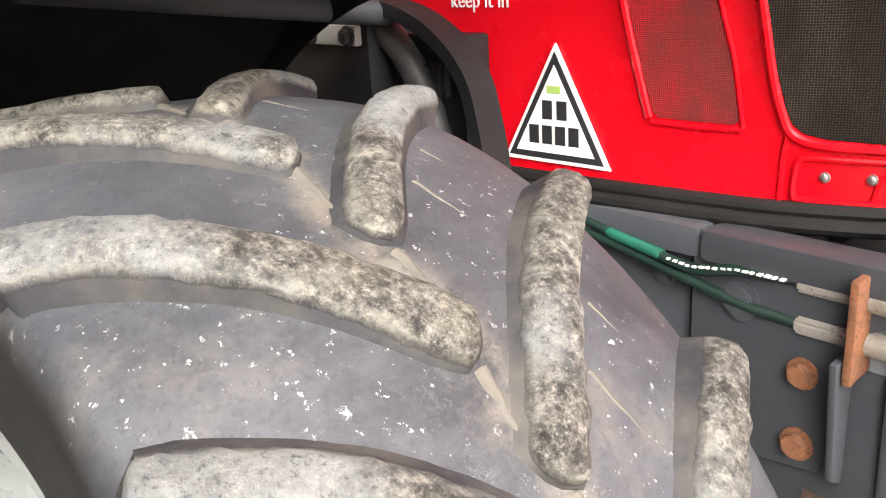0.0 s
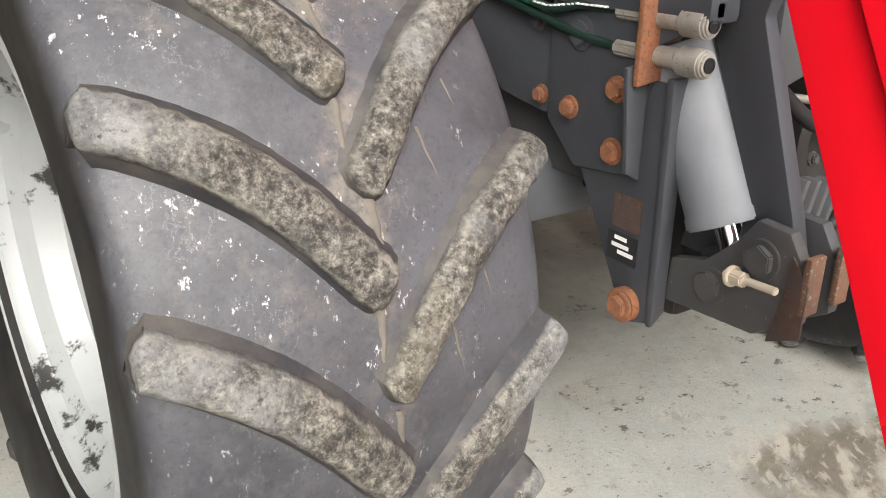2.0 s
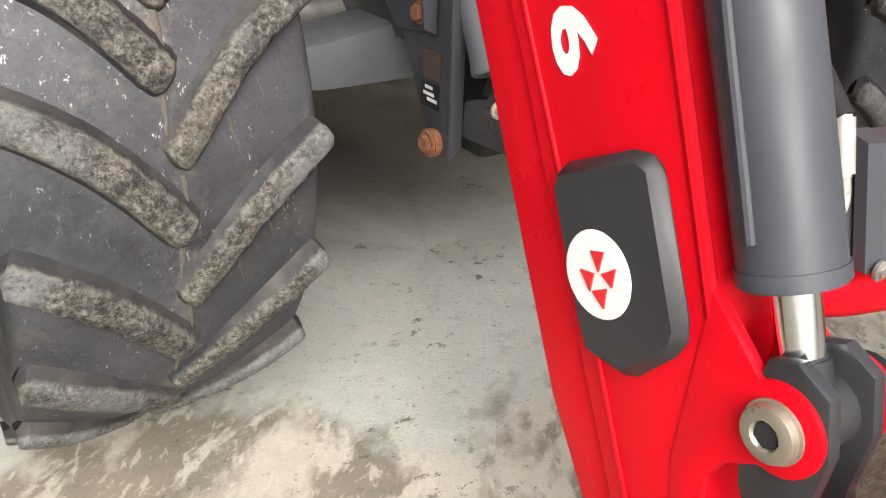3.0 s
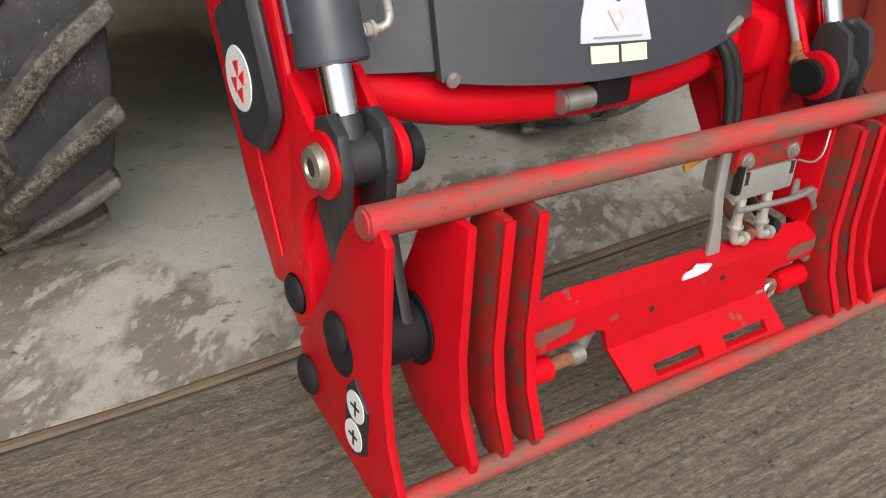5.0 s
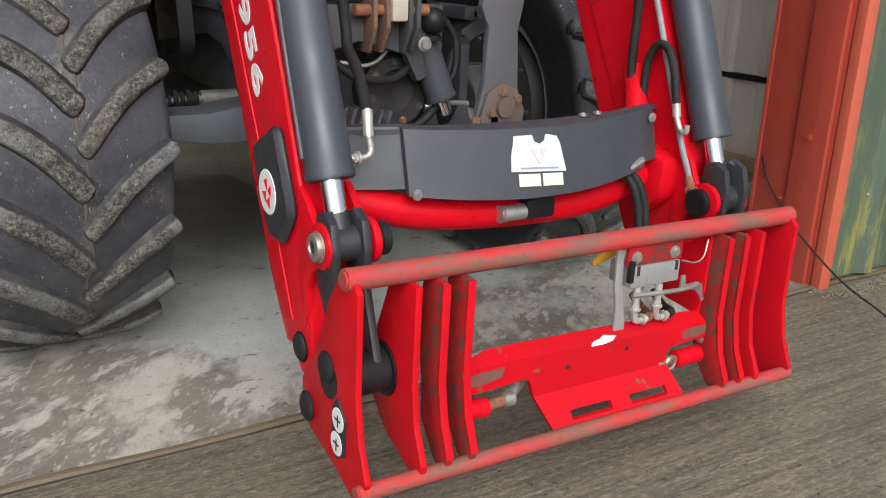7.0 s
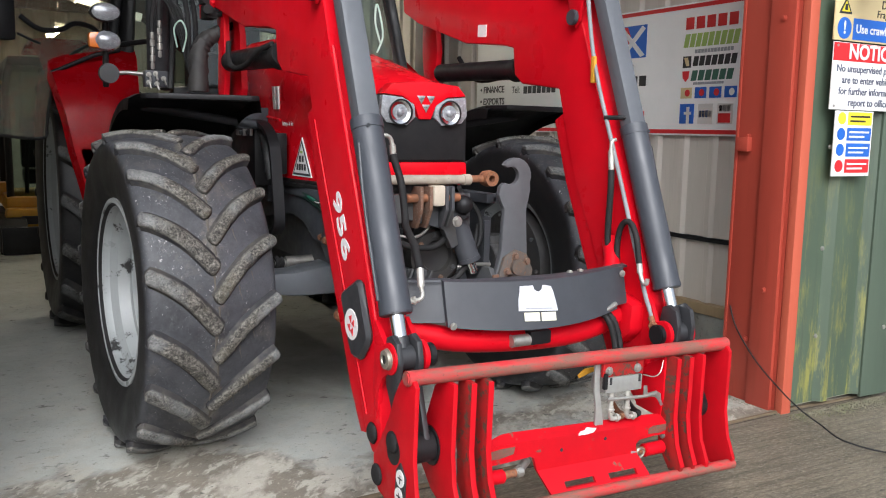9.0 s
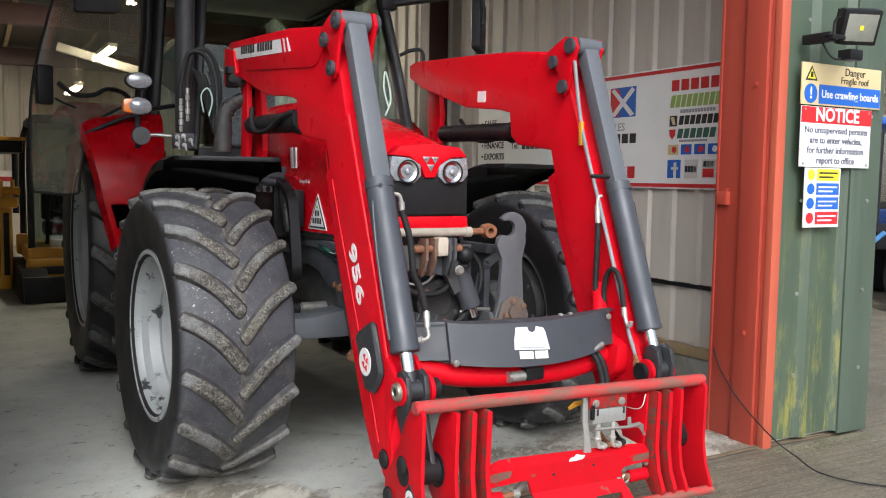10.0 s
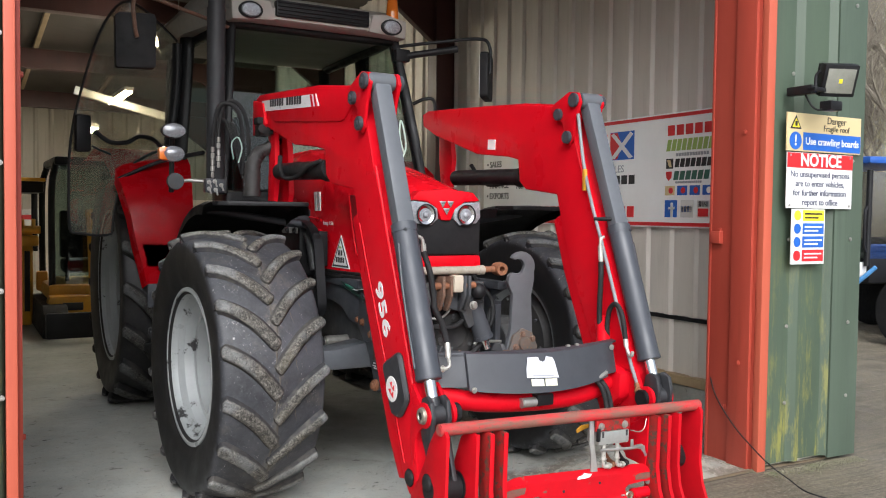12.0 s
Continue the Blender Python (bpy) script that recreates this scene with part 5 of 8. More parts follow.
        if s < 0:
            part("hook_arm", side(prism(hook, 0, -0.262, -0.234, 0.005), s), grey, tractor, "folded grey hook arm")
        else:
            arm = [(0.255, 0.63), (0.375, 0.63), (0.40, 0.70), (0.385, 0.95), (0.402, 1.03)]
            arm += [(0.332 + 0.072 * math.cos(radians(a)), 1.085 + 0.072 * math.sin(radians(a))) for a in range(-20, 131, 15)]
            arm += [(0.276, 1.128)] + [(0.312 + 0.034 * math.cos(radians(a)), 1.088 + 0.034 * math.sin(radians(a))) for a in range(120, -111, -20)]
            arm += [(0.280, 1.060), (0.262, 1.045), (0.256, 1.015), (0.268, 0.985), (0.283, 0.96), (0.275, 0.80), (0.25, 0.70)]
            arm = [(x - 0.028, z - 0.016) for x, z in arm]
            part("hook_arm", prism(arm, 1, -0.755, -0.73, 0.004), hook_grey, tractor, "folded grey hook arm with open claw")
        for y, z in ((-0.625, 0.600), (-0.70, 0.665)):
            part("pin_head", side(hexnut((-0.29, y, z), (-1, 0, 0), 0.022, 0.014), s), grey_dirty, tractor)
        part("setting_bolt", side(merge(rod((-0.303, -0.655, 0.632), (-0.310, -0.742, 0.640), 0.0055), hexnut((-0.304, -0.668, 0.633), (-0.12, -1, 0.1), 0.0115, 0.024)), s), cream, tractor, "pale setting bolt")
        for x, z in ((0.30, 0.70), (0.335, 0.685), (0.315, 0.655)):
            if s > 0:
                part("rusty_bolt", hexnut((x, -0.756, z), (0, -1, 0), 0.013, 0.010), rust, tractor)


def flat_bar(points, wide, thick):
    """A flat strip bent in the y-z plane, wide along x."""
    path = smooth_path(points, 5)
    secs = []
    for i, c in enumerate(path):
        d = (path[min(i + 1, len(path) - 1)] - path[max(i - 1, 0)]).normalized()
        n = Vector((0, -d.z, d.y)).normalized() * (thick / 2)
        x = Vector((wide / 2, 0, 0))
        secs.append([c - x - n, c + x - n, c + x + n, c - x + n])
    bm = loft(secs, closed=True)
    bmesh.ops.bevel(bm, geom=[e for e in bm.edges if e.calc_face_angle(0) > 0.8], offset=0.004, segments=2, affect="EDGES")
    return bm


def mudguards():
    for s in (-1, 1):
        g = empty("mudguard", (0, 0, 0), tractor)
        g["label"] = "black plastic front mudguard on a curved stay"
        rows = []
        for k in range(15):
            a = math.radians(86 + 72 * k / 14)
            y, z = -0.13 - 0.76 * math.cos(a), 0.60 + 0.755 * math.sin(a)
            rows.append([(-1.03, y, z - 0.06), (-1.025, y, z - 0.018), (-0.99, y, z), (-0.78, y, z + 0.008), (-0.57, y, z + 0.002), (-0.53, y, z - 0.014), (-0.525, y, z - 0.06)])
        bm = loft(rows, caps=False)
        bmesh.ops.solidify(bm, geom=bm.faces[:], thickness=0.008)
        part("shell", side(bm, s), black, g)
        lip = prism([(-0.98, -0.15), (-0.97, -0.215), (-0.93, -0.25), (-0.60, -0.30), (-0.565, -0.285), (-0.535, -0.15)], 2, 1.336, 1.357, 0.007)
        part("lip", side(lip, s), black, g)
        stay = [(-0.42, 0.50, 1.275), (-0.42, 0.25, 1.262), (-0.42, 0.13, 1.25), (-0.42, 0.045, 1.218), (-0.42, -0.012, 1.168), (-0.42, -0.034, 1.11), (-0.42, -0.05, 1.03), (-0.42, -0.072, 0.90), (-0.42, -0.075, 0.84), (-0.42, -0.03, 0.80), (-0.42, 0.06, 0.79)]
        part("stay", side(flat_bar(stay, 0.046, 0.020), s), black, g, "curved black mudguard stay")
        part("cross_stay", side(merge(rod((-0.42, 0.16, 1.245), (-0.92, 0.16, 1.315), 0.018), rod((-0.42, 0.36, 1.25), (-0.92, 0.36, 1.22), 0.018)), s), grey, g)
        # dark air box with louvres behind the stay, and a pale studded bracket over it
        part("air_box", side(block((-0.44, 0.19, 0.98), (-0.345, 0.95, 1.235), 0.02), s), black, g, "black louvred air box")
        for k in range(8):
            part("louvre", side(block((-0.405, 0.06 + 0.014 * k, 1.13), (-0.395, 0.066 + 0.014 * k, 1.175), 0.001), s), soft_black, g)
        part("louvre_panel", side(block((-0.396, 0.03, 1.04), (-0.345, 0.19, 1.215), 0.006), s), black, g)
        part("inner_plate", side(block((-0.455, 0.20, 1.200), (-0.441, 0.42, 1.230), 0.004), s), alu, g, "pale bracket with two black studs")
        for y in (0.215, 0.315):
            part("stud", side(hexnut((-0.456, y, 1.215), (-1, 0, 0), 0.012, 0.012), s), ink, g)
        part("air_hose", side(hose([(-0.40, 0.22, 1.235), (-0.405, 0.14, 1.18), (-0.41, 0.09, 1.11), (-0.40, 0.07, 1.02)], 0.022, 12, 6), s), ribbed_hose, g, "silver corrugated hose")


ribbed_hose = worn("corrugated_hose", (0.07, 0.07, 0.07), (0.03, 0.03, 0.03), 0.5, 0, 0.4, scale=60, spots=200)


def cab():
    top, low = 2.43, 1.42
    c = empty("cab", (-0.022, 0.14, -0.01), tractor)
    c["label"] = "black-framed tractor cab with pale roof front"
    def pillar(name, p, q, r=0.03):
        part(name, hose([p, tuple((a + b) / 2 + d for a, b, d in zip(p, q, (0, -0.015, 0))), q], r, 10, 5, flat=1.5), black, c)
    for s in (-1, 1):
        pillar("front_pillar", (s * 0.535, 0.92, top), (s * 0.65, 0.68, low), 0.024)
        pillar("rear_pillar", (s * 0.62, 1.62, top + 0.03), (s * 0.71, 1.62, 1.2), 0.035)
        pillar("back_pillar", (s * 0.58, 2.25, top), (s * 0.62, 2.25, 1.3))
        part("roof_rail", rod((s * 0.53, 0.9, top + 0.01), (s * 0.60, 2.25, top + 0.01), 0.035), black, c)
    part("front_rail", rod((-0.52, 0.92, top), (0.52, 0.92, top), 0.03), black, c)
    part("dash", block((-0.5, 0.74, 1.3), (0.5, 1.0, 1.62), 0.05), soft_black, c)
    part("cowl", block((-0.62, 0.70, 0.95), (0.62, 0.80, 1.44), 0.03), black, c)
    part("cab_floor", block((-0.66, 0.76, 0.98), (0.66, 2.3, 1.10), 0.02), black, c)
    wheel_ = part("steering_wheel", lathe([(0.0, 0.19), (0.012, 0.202), (0.0, 0.214), (-0.012, 0.202), (0.0, 0.19)], "Z", 32), soft_black, c)
    wheel_.matrix_basis = pose(0.0, 1.14, 1.72, 25, 0, 0)
    seat = part("seat", merge(block((-0.25, 1.55, 1.30), (0.25, 2.0, 1.45), 0.05), block((-0.24, 1.95, 1.42), (0.24, 2.08, 2.0), 0.06)), soft_black, c, "black driver seat")
    # roof
    roof = []
    for y, w, z0, z1 in ((0.80, 0.50, 2.46, 2.52), (0.84, 0.55, 2.44, 2.56), (1.0, 0.60, 2.44, 2.63), (1.5, 0.68, 2.45, 2.68), (2.2, 0.68, 2.45, 2.66), (2.45, 0.62, 2.47, 2.60)):
        roof.append([(-w, y, z0), (-w - 0.02, y, (z0 + z1) / 2), (-w + 0.06, y, z1), (0, y, z1 + 0.01), (w - 0.06, y, z1), (w + 0.02, y, (z0 + z1) / 2), (w, y, z0)])
    part("roof", loft(roof, closed=True), roof_grey, c, "weathered beige-grey cab roof")
    part("grille_slot", block((-0.30, 0.775, 2.475), (0.30, 0.83, 2.57), 0.01), black, c)
    for k in range(4):
        part("slat", block((-0.29, 0.765, 2.488 + 0.022 * k), (0.29, 0.80, 2.496 + 0.022 * k), 0.002), soft_black, c)
    for s in (-1, 1):
        part("lamp_pod", prism([(s * 0.30, 2.45), (s * 0.56, 2.43), (s * 0.565, 2.545), (s * 0.42, 2.57), (s * 0.33, 2.56)], 1, 0.79, 0.92, 0.015), roof_grey, c)
        lamp = part("work_light", lathe([(0.79, 0.062), (0.775, 0.062), (0.770, 0.055), (0.772, 0.0)], "Y", 28, (s * 0.454, 0, 2.492)), black, c)
        lamp.matrix_basis = Matrix.Translation((s * 0.454, 0, 2.492)) @ Matrix.Diagonal((1.15, 1, 0.8, 1)) @ Matrix.Translation((-s * 0.454, 0, -2.492))
        part("lens", lathe([(0.772, 0.052), (0.765, 0.045), (0.762, 0.0)], "Y", 28, (s * 0.454, 0, 2.492)), lens, lamp)
    part("beacon", merge(rod((0.54, 0.95, 2.58), (0.54, 0.95, 2.63), 0.040), rod((0.54, 0.95, 2.63), (0.54, 0.95, 2.73), 0.040, 0.03)), amber, c, "orange beacon")
    # glass
    def pane(name, pts, material, label=""):
        bm = bmesh.new()
        vs = [bm.verts.new(p) for p in pts]
        bm.faces.new(vs)
        bmesh.ops.solidify(bm, geom=bm.faces[:], thickness=0.006)
        ob = part(name, bm, material, c, label)
        ob.visible_shadow = False
        return ob
    pane("windscreen", [(-0.51, 0.90, top), (0.51, 0.90, top), (0.64, 0.665, 1.45), (-0.64, 0.665, 1.45)], screen_glass, "tinted windscreen")
    pane("side_window", [(0.53, 0.95, top), (0.62, 1.60, top), (0.71, 1.60, 1.25), (0.66, 0.72, 1.30)], screen_glass)
    pane("rear_window", [(-0.56, 2.25, top), (0.56, 2.25, top), (0.62, 2.25, 1.4), (-0.62, 2.25, 1.4)], screen_glass)
    # open door
    door = empty("door", (-0.72, 1.60, 0), c)
    door.rotation_euler = (0, 0, radians(15))
    door["label"] = "open dusty glass cab door"
    outline = [(0.03, 2.42), (-0.25, 2.60), (-0.40, 2.56), (-0.52, 2.36), (-0.62, 2.05), (-0.69, 1.75), (-0.705, 1.45), (-0.70, 1.22), (-0.66, 1.18), (-0.46, 1.165), (-0.43, 1.22), (-0.40, 1.40), (-0.32, 1.58), (-0.14, 1.69), (0.0, 1.71)]
    path = smooth_path([(x, 0, z) for x, z in outline], 3)
    bm = bmesh.new()
    bm.faces.new([bm.verts.new((p.x, -0.10 * math.sin(max(-p.x, 0) * 1.6), p.z)) for p in path])
    bmesh.ops.triangulate(bm, faces=bm.faces[:])
    bmesh.ops.solidify(bm, geom=bm.faces[:], thickness=0.006)
    g = part("glass", bm, door_glass, door, "dusty tinted door glass")
    g.visible_shadow = False
    part("edge_seal", hose([(p.x, -0.10 * math.sin(max(-p.x, 0) * 1.6), p.z) for p in path[::2]], 0.008, 8, 2), soft_black, door)
    part("hinge_post", hose([(0.02, -0.02, 2.40), (0.01, -0.02, 2.1), (-0.035, -0.02, 1.74)], 0.024, 10, 5, flat=1.3), black, door)
    part("grab_bar", hose([(-0.56, -0.11, 1.79), (-0.47, -0.12, 1.73), (-0.36, -0.12, 1.735), (-0.28, -0.11, 1.775), (-0.18, -0.09, 1.765), (-0.10, -0.06, 1.715), (-0.03, -0.04, 1.70)], 0.014, 10, 6), black, door, "bent black grab bar")
    part("latch", block((-0.68, -0.15, 1.66), (-0.59, -0.09, 1.88), 0.02), black, door)
    part("latch_lever", hose([(-0.58, -0.12, 1.70), (-0.54, -0.13, 1.68), (-0.47, -0.13, 1.655)], 0.007), black, door)
    # exhaust, hoses, lights
    part("exhaust", merge(rod((-0.70, 0.62, 1.50), (-0.697, 0.62, 2.44), 0.050), rod((-0.697, 0.62, 2.42), (-0.693, 0.60, 2.75), 0.045), rod((-0.70, 0.62, 1.45), (-0.70, 0.62, 1.57), 0.038), rod((-0.699, 0.62, 2.0), (-0.699, 0.62, 2.015), 0.053)), exhaust_grey, c, "matt dark grey exhaust stack")
    for s in (-1, 1):
        m = part("mirror", side(prism([(-1.215, 2.09), (-1.205, 2.075), (-1.02, 2.085), (-1.008, 2.10), (-1.005, 2.36), (-1.02, 2.38), (-1.20, 2.37), (-1.218, 2.35)], 1, 0.67, 0.725, 0.018), s), soft_black, c, "black rear-view mirror")
        if s > 0:
            m.matrix_basis = Matrix.Translation((1.11, 0.70, 2.23)) @ pose(0, 0, 0, 0, 0, 48) @ Matrix.Translation((-1.11, -0.70, -2.23))
        part("mirror_glass", side(block((-1.20, 0.722, 2.10), (-1.02, 0.727, 2.36), 0.0), s), mirror_glass, m)
        part("mirror_arm", side(hose([(-0.55, 0.90, 2.40), (-0.80, 0.80, 2.44), (-1.04, 0.70, 2.47), (-1.12, 0.685, 2.44), (-1.12, 0.66, 2.30), (-1.11, 0.655, 2.24)], 0.011), s), rust_dark if s < 0 else black, c)
        if s > 0:
            part("mirror_bracket", merge(block((0.52, 0.84, 2.30), (0.62, 0.93, 2.38), 0.01), rod((0.60, 0.86, 2.34), (0.92, 0.75, 2.40), 0.022)), black, c)
            part("grab_handle", hose([(0.60, 0.76, 2.02), (0.66, 0.72, 2.05), (0.72, 0.70, 2.04), (0.73, 0.70, 1.90)], 0.011), black, c)
    part("lamp_post", merge(rod((-0.925, 0.69, 1.42), (-0.925, 0.66, 1.76), 0.014), hose([(-0.925, 0.68, 1.60), (-0.86, 0.75, 1.62), (-0.70, 0.90, 1.66)], 0.013)), black, c)
    wl = part("work_light", lathe([(0.06, 0.03), (0.03, 0.064), (0.0, 0.062)], "Y", 28), black, c, "oval white work light")
    wl.matrix_basis = Matrix.Translation((-0.935, 0.57, 1.75)) @ Matrix.Diagonal((1.05, 1, 0.66, 1))
    part("lens", lathe([(-0.002, 0.058), (-0.008, 0.046), (-0.012, 0.0)], "Y", 28), lens, wl)
    il = part("indicator", lathe([(0.08, 0.03), (0.03, 0.058), (0.0, 0.051), (-0.015, 0.028), (-0.018, 0.0)], "Y", 28), lens, c, "amber and clear indicator lamp")
    il.matrix_basis = Matrix.Translation((-0.925, 0.63, 1.63)) @ Matrix.Diagonal((1.15, 1, 0.82, 1))
    part("amber_half", prism([(-0.069, -0.043), (0.0, -0.049), (0.0, 0.049), (-0.069, 0.043)], 1, -0.005, 0.05, 0.02), amber, il)
    rl = part("round_lamp", lathe([(0.06, 0.02), (0.02, 0.046), (0.0, 0.043), (-0.003, 0.0)], "Y", 24, (-0.93, 0.55, 1.478)), grey_dirty, c, "small round dark lamp")
    part("lamp_stalk", hose([(-0.90, 0.57, 1.48), (-0.85, 0.57, 1.485), (-0.78, 0.56, 1.48)], 0.010), steel, c)
    # hydraulic couplings and looped hoses beside the exhaust
    for k, (x, z0) in enumerate(((-0.755, 1.50), (-0.72, 1.555))):
        y = 0.47 + 0.01 * k
        fit = part("hose_coupling", merge(*[rod((x, y, z0 + 0.034 * i), (x, y, z0 + 0.034 * (i + 1) - 0.003), (0.0095, 0.012, 0.0095, 0.0115, 0.009)[i], seg=(6, 18, 18, 6, 18)[i]) for i in range(5)]), steel, c, "silver threaded hydraulic coupling")
        top_ = z0 + 0.165
        part("hose", hose([(x, y, top_), (x + 0.002, y, top_ + 0.07), (x + 0.03, y, 1.875 + 0.02 * k), (x + 0.085, y - 0.01, 1.90 + 0.015 * k), (x + 0.135, y - 0.02, 1.85), (x + 0.155, y - 0.03, 1.72), (x + 0.15, y - 0.04, 1.52)], 0.0115, 10, 6), soft_black, c, "looped black hydraulic hose")
    for k in range(4):
        part("thin_hose", hose([(-0.70 + 0.012 * k, 0.50, 1.83 - 0.01 * k), (-0.67 + 0.014 * k, 0.49, 1.78), (-0.635 + 0.010 * k, 0.47, 1.66), (-0.60 + 0.008 * k, 0.44, 1.50)], 0.007, 8, 6), soft_black, c)
    part("coupling_block", block((-0.79, 0.465, 1.42), (-0.69, 0.53, 1.495), 0.006), grey, c, "grey valve block")
    for x, z in ((-0.775, 1.475), (-0.745, 1.48), (-0.775, 1.44), (-0.74, 1.435), (-0.71, 1.46)):
        part("block_fitting", merge(hexnut((x, 0.464, z), (0, -1, 0), 0.009, 0.014), rod((x, 0.452, z), (x + 0.004, 0.435, z - 0.03), 0.005)), steel, c)
    spine = smooth_path([(-0.604, 0.26, 1.40), (-0.602, 0.26, 1.47), (-0.600, 0.26, 1.55), (-0.582, 0.26, 1.605), (-0.548, 0.26, 1.640), (-0.500, 0.25, 1.665)], 4)
    rings = []
    for i, p in enumerate(spine):
        t = (spine[min(i + 1, len(spine) - 1)] - spine[max(i - 1, 0)]).normalized()
        r = 0.042 - 0.0006 * i + (0.0045 if i % 2 else 0.0)
        n, b = Vector((-t.z, 0, t.x)), Vector((0, 1, 0))
        rings.append([tuple(p + n * r * (1 + 0.10 * math.sin(2.1 * k + i)) * math.cos(math.pi * k / 9) + b * r * math.sin(math.pi * k / 9)) for k in range(18)])
    part("bellows_boot", loft(rings, closed=True), boot_grey, c, "creased grey-black rubber boot")
    part("lever", merge(rod((-0.51, 0.25, 1.66), (-0.425, 0.24, 1.712), 0.016), rod((-0.43, 0.24, 1.71), (-0.415, 0.24, 1.722), 0.019)), black, c, "black lever out of the boot")
    part("wire_loop", hose([(-0.655, 0.42, 1.60), (-0.672, 0.40, 1.68), (-0.645, 0.38, 1.715), (-0.622, 0.38, 1.66), (-0.635, 0.40, 1.58)], 0.004, 8, 6), fitting_green, c, "thin pale green wire loop")
    part("wire_loop", hose([(0.27, 0.26, 1.62), (0.30, 0.26, 1.70), (0.285, 0.26, 1.80), (0.265, 0.26, 1.85), (0.26, 0.26, 1.76), (0.29, 0.26, 1.66)], 0.005, 8, 6), fitting_green, c, "thin pale green wire loop")
    # fender
    f = empty("rear_fender", (0, 0, 0), tractor)
    f["label"] = "glossy red rear fender"
    for s in (-1, 1):
        secs = []
        for y, z, w0, w1 in ((2.7, 1.66, -1.16, -0.62), (2.2, 1.72, -1.16, -0.62), (1.85, 1.70, -1.15, -0.64), (1.62, 1.60, -1.13, -0.66), (1.48, 1.46, -1.10, -0.68), (1.40, 1.28, -1.06, -0.69), (1.375, 1.10, -1.03, -0.70), (1.375, 0.965, -0.995, -0.72), (1.38, 0.86, -0.97, -0.735)):
            secs.append([(w0 - 0.02, y + 0.06, z - 0.03), (w0, y + 0.005, z), (w0 + 0.03, y, z + 0.004), (w1, y, z + 0.004)])
        bm = loft(secs, caps=False)
        bmesh.ops.solidify(bm, geom=bm.faces[:], thickness=0.012)
        part("panel", side(bm, s), red_hood, f)
        part("lower_flap", side(block((-0.97, 1.37, 0.72), (-0.72, 1.395, 0.865), 0.012), s), grey, f)
        part("trim_lip", side(hose([(-0.76, 1.56, 1.64), (-0.90, 1.55, 1.60), (-1.11, 1.54, 1.50)], 0.012), s), black, f)
    part("step", merge(block((-0.95, 1.0, 0.45), (-0.62, 1.5, 0.50), 0.01), block((-0.90, 1.0, 0.75), (-0.62, 1.45, 0.79), 0.01), block((-0.70, 1.0, 0.45), (-0.66, 1.04, 1.1), 0.005), block((-0.70, 1.42, 0.45), (-0.66, 1.46, 1.1), 0.005)), black, c)
    part("fuel_tank", block((0.45, 0.85, 0.45), (0.85, 1.7, 1.0), 0.06), black, c)


roof_grey = worn("roof_beige_grey", (0.42, 0.40, 0.36), (0.34, 0.32, 0.29), 0.55, scale=5, spots=60)
boot_grey = worn("creased_boot_rubber", (0.022, 0.021, 0.021), (0.042, 0.039, 0.036), 0.6, scale=14, spots=90)
exhaust_grey = worn("exhaust_grey", (0.030, 0.031, 0.034), (0.022, 0.022, 0.024), 0.6, scale=5, spots=70)

fitting_green = worn("pale_green_wire", (0.45, 0.60, 0.52), (0.35, 0.48, 0.42), 0.5, scale=30, spots=90)
# ---- front loader ----
loader = empty("front_loader")
tagged(loader, "red front loader with grey rams and empty scuffed carriage", "front loader")


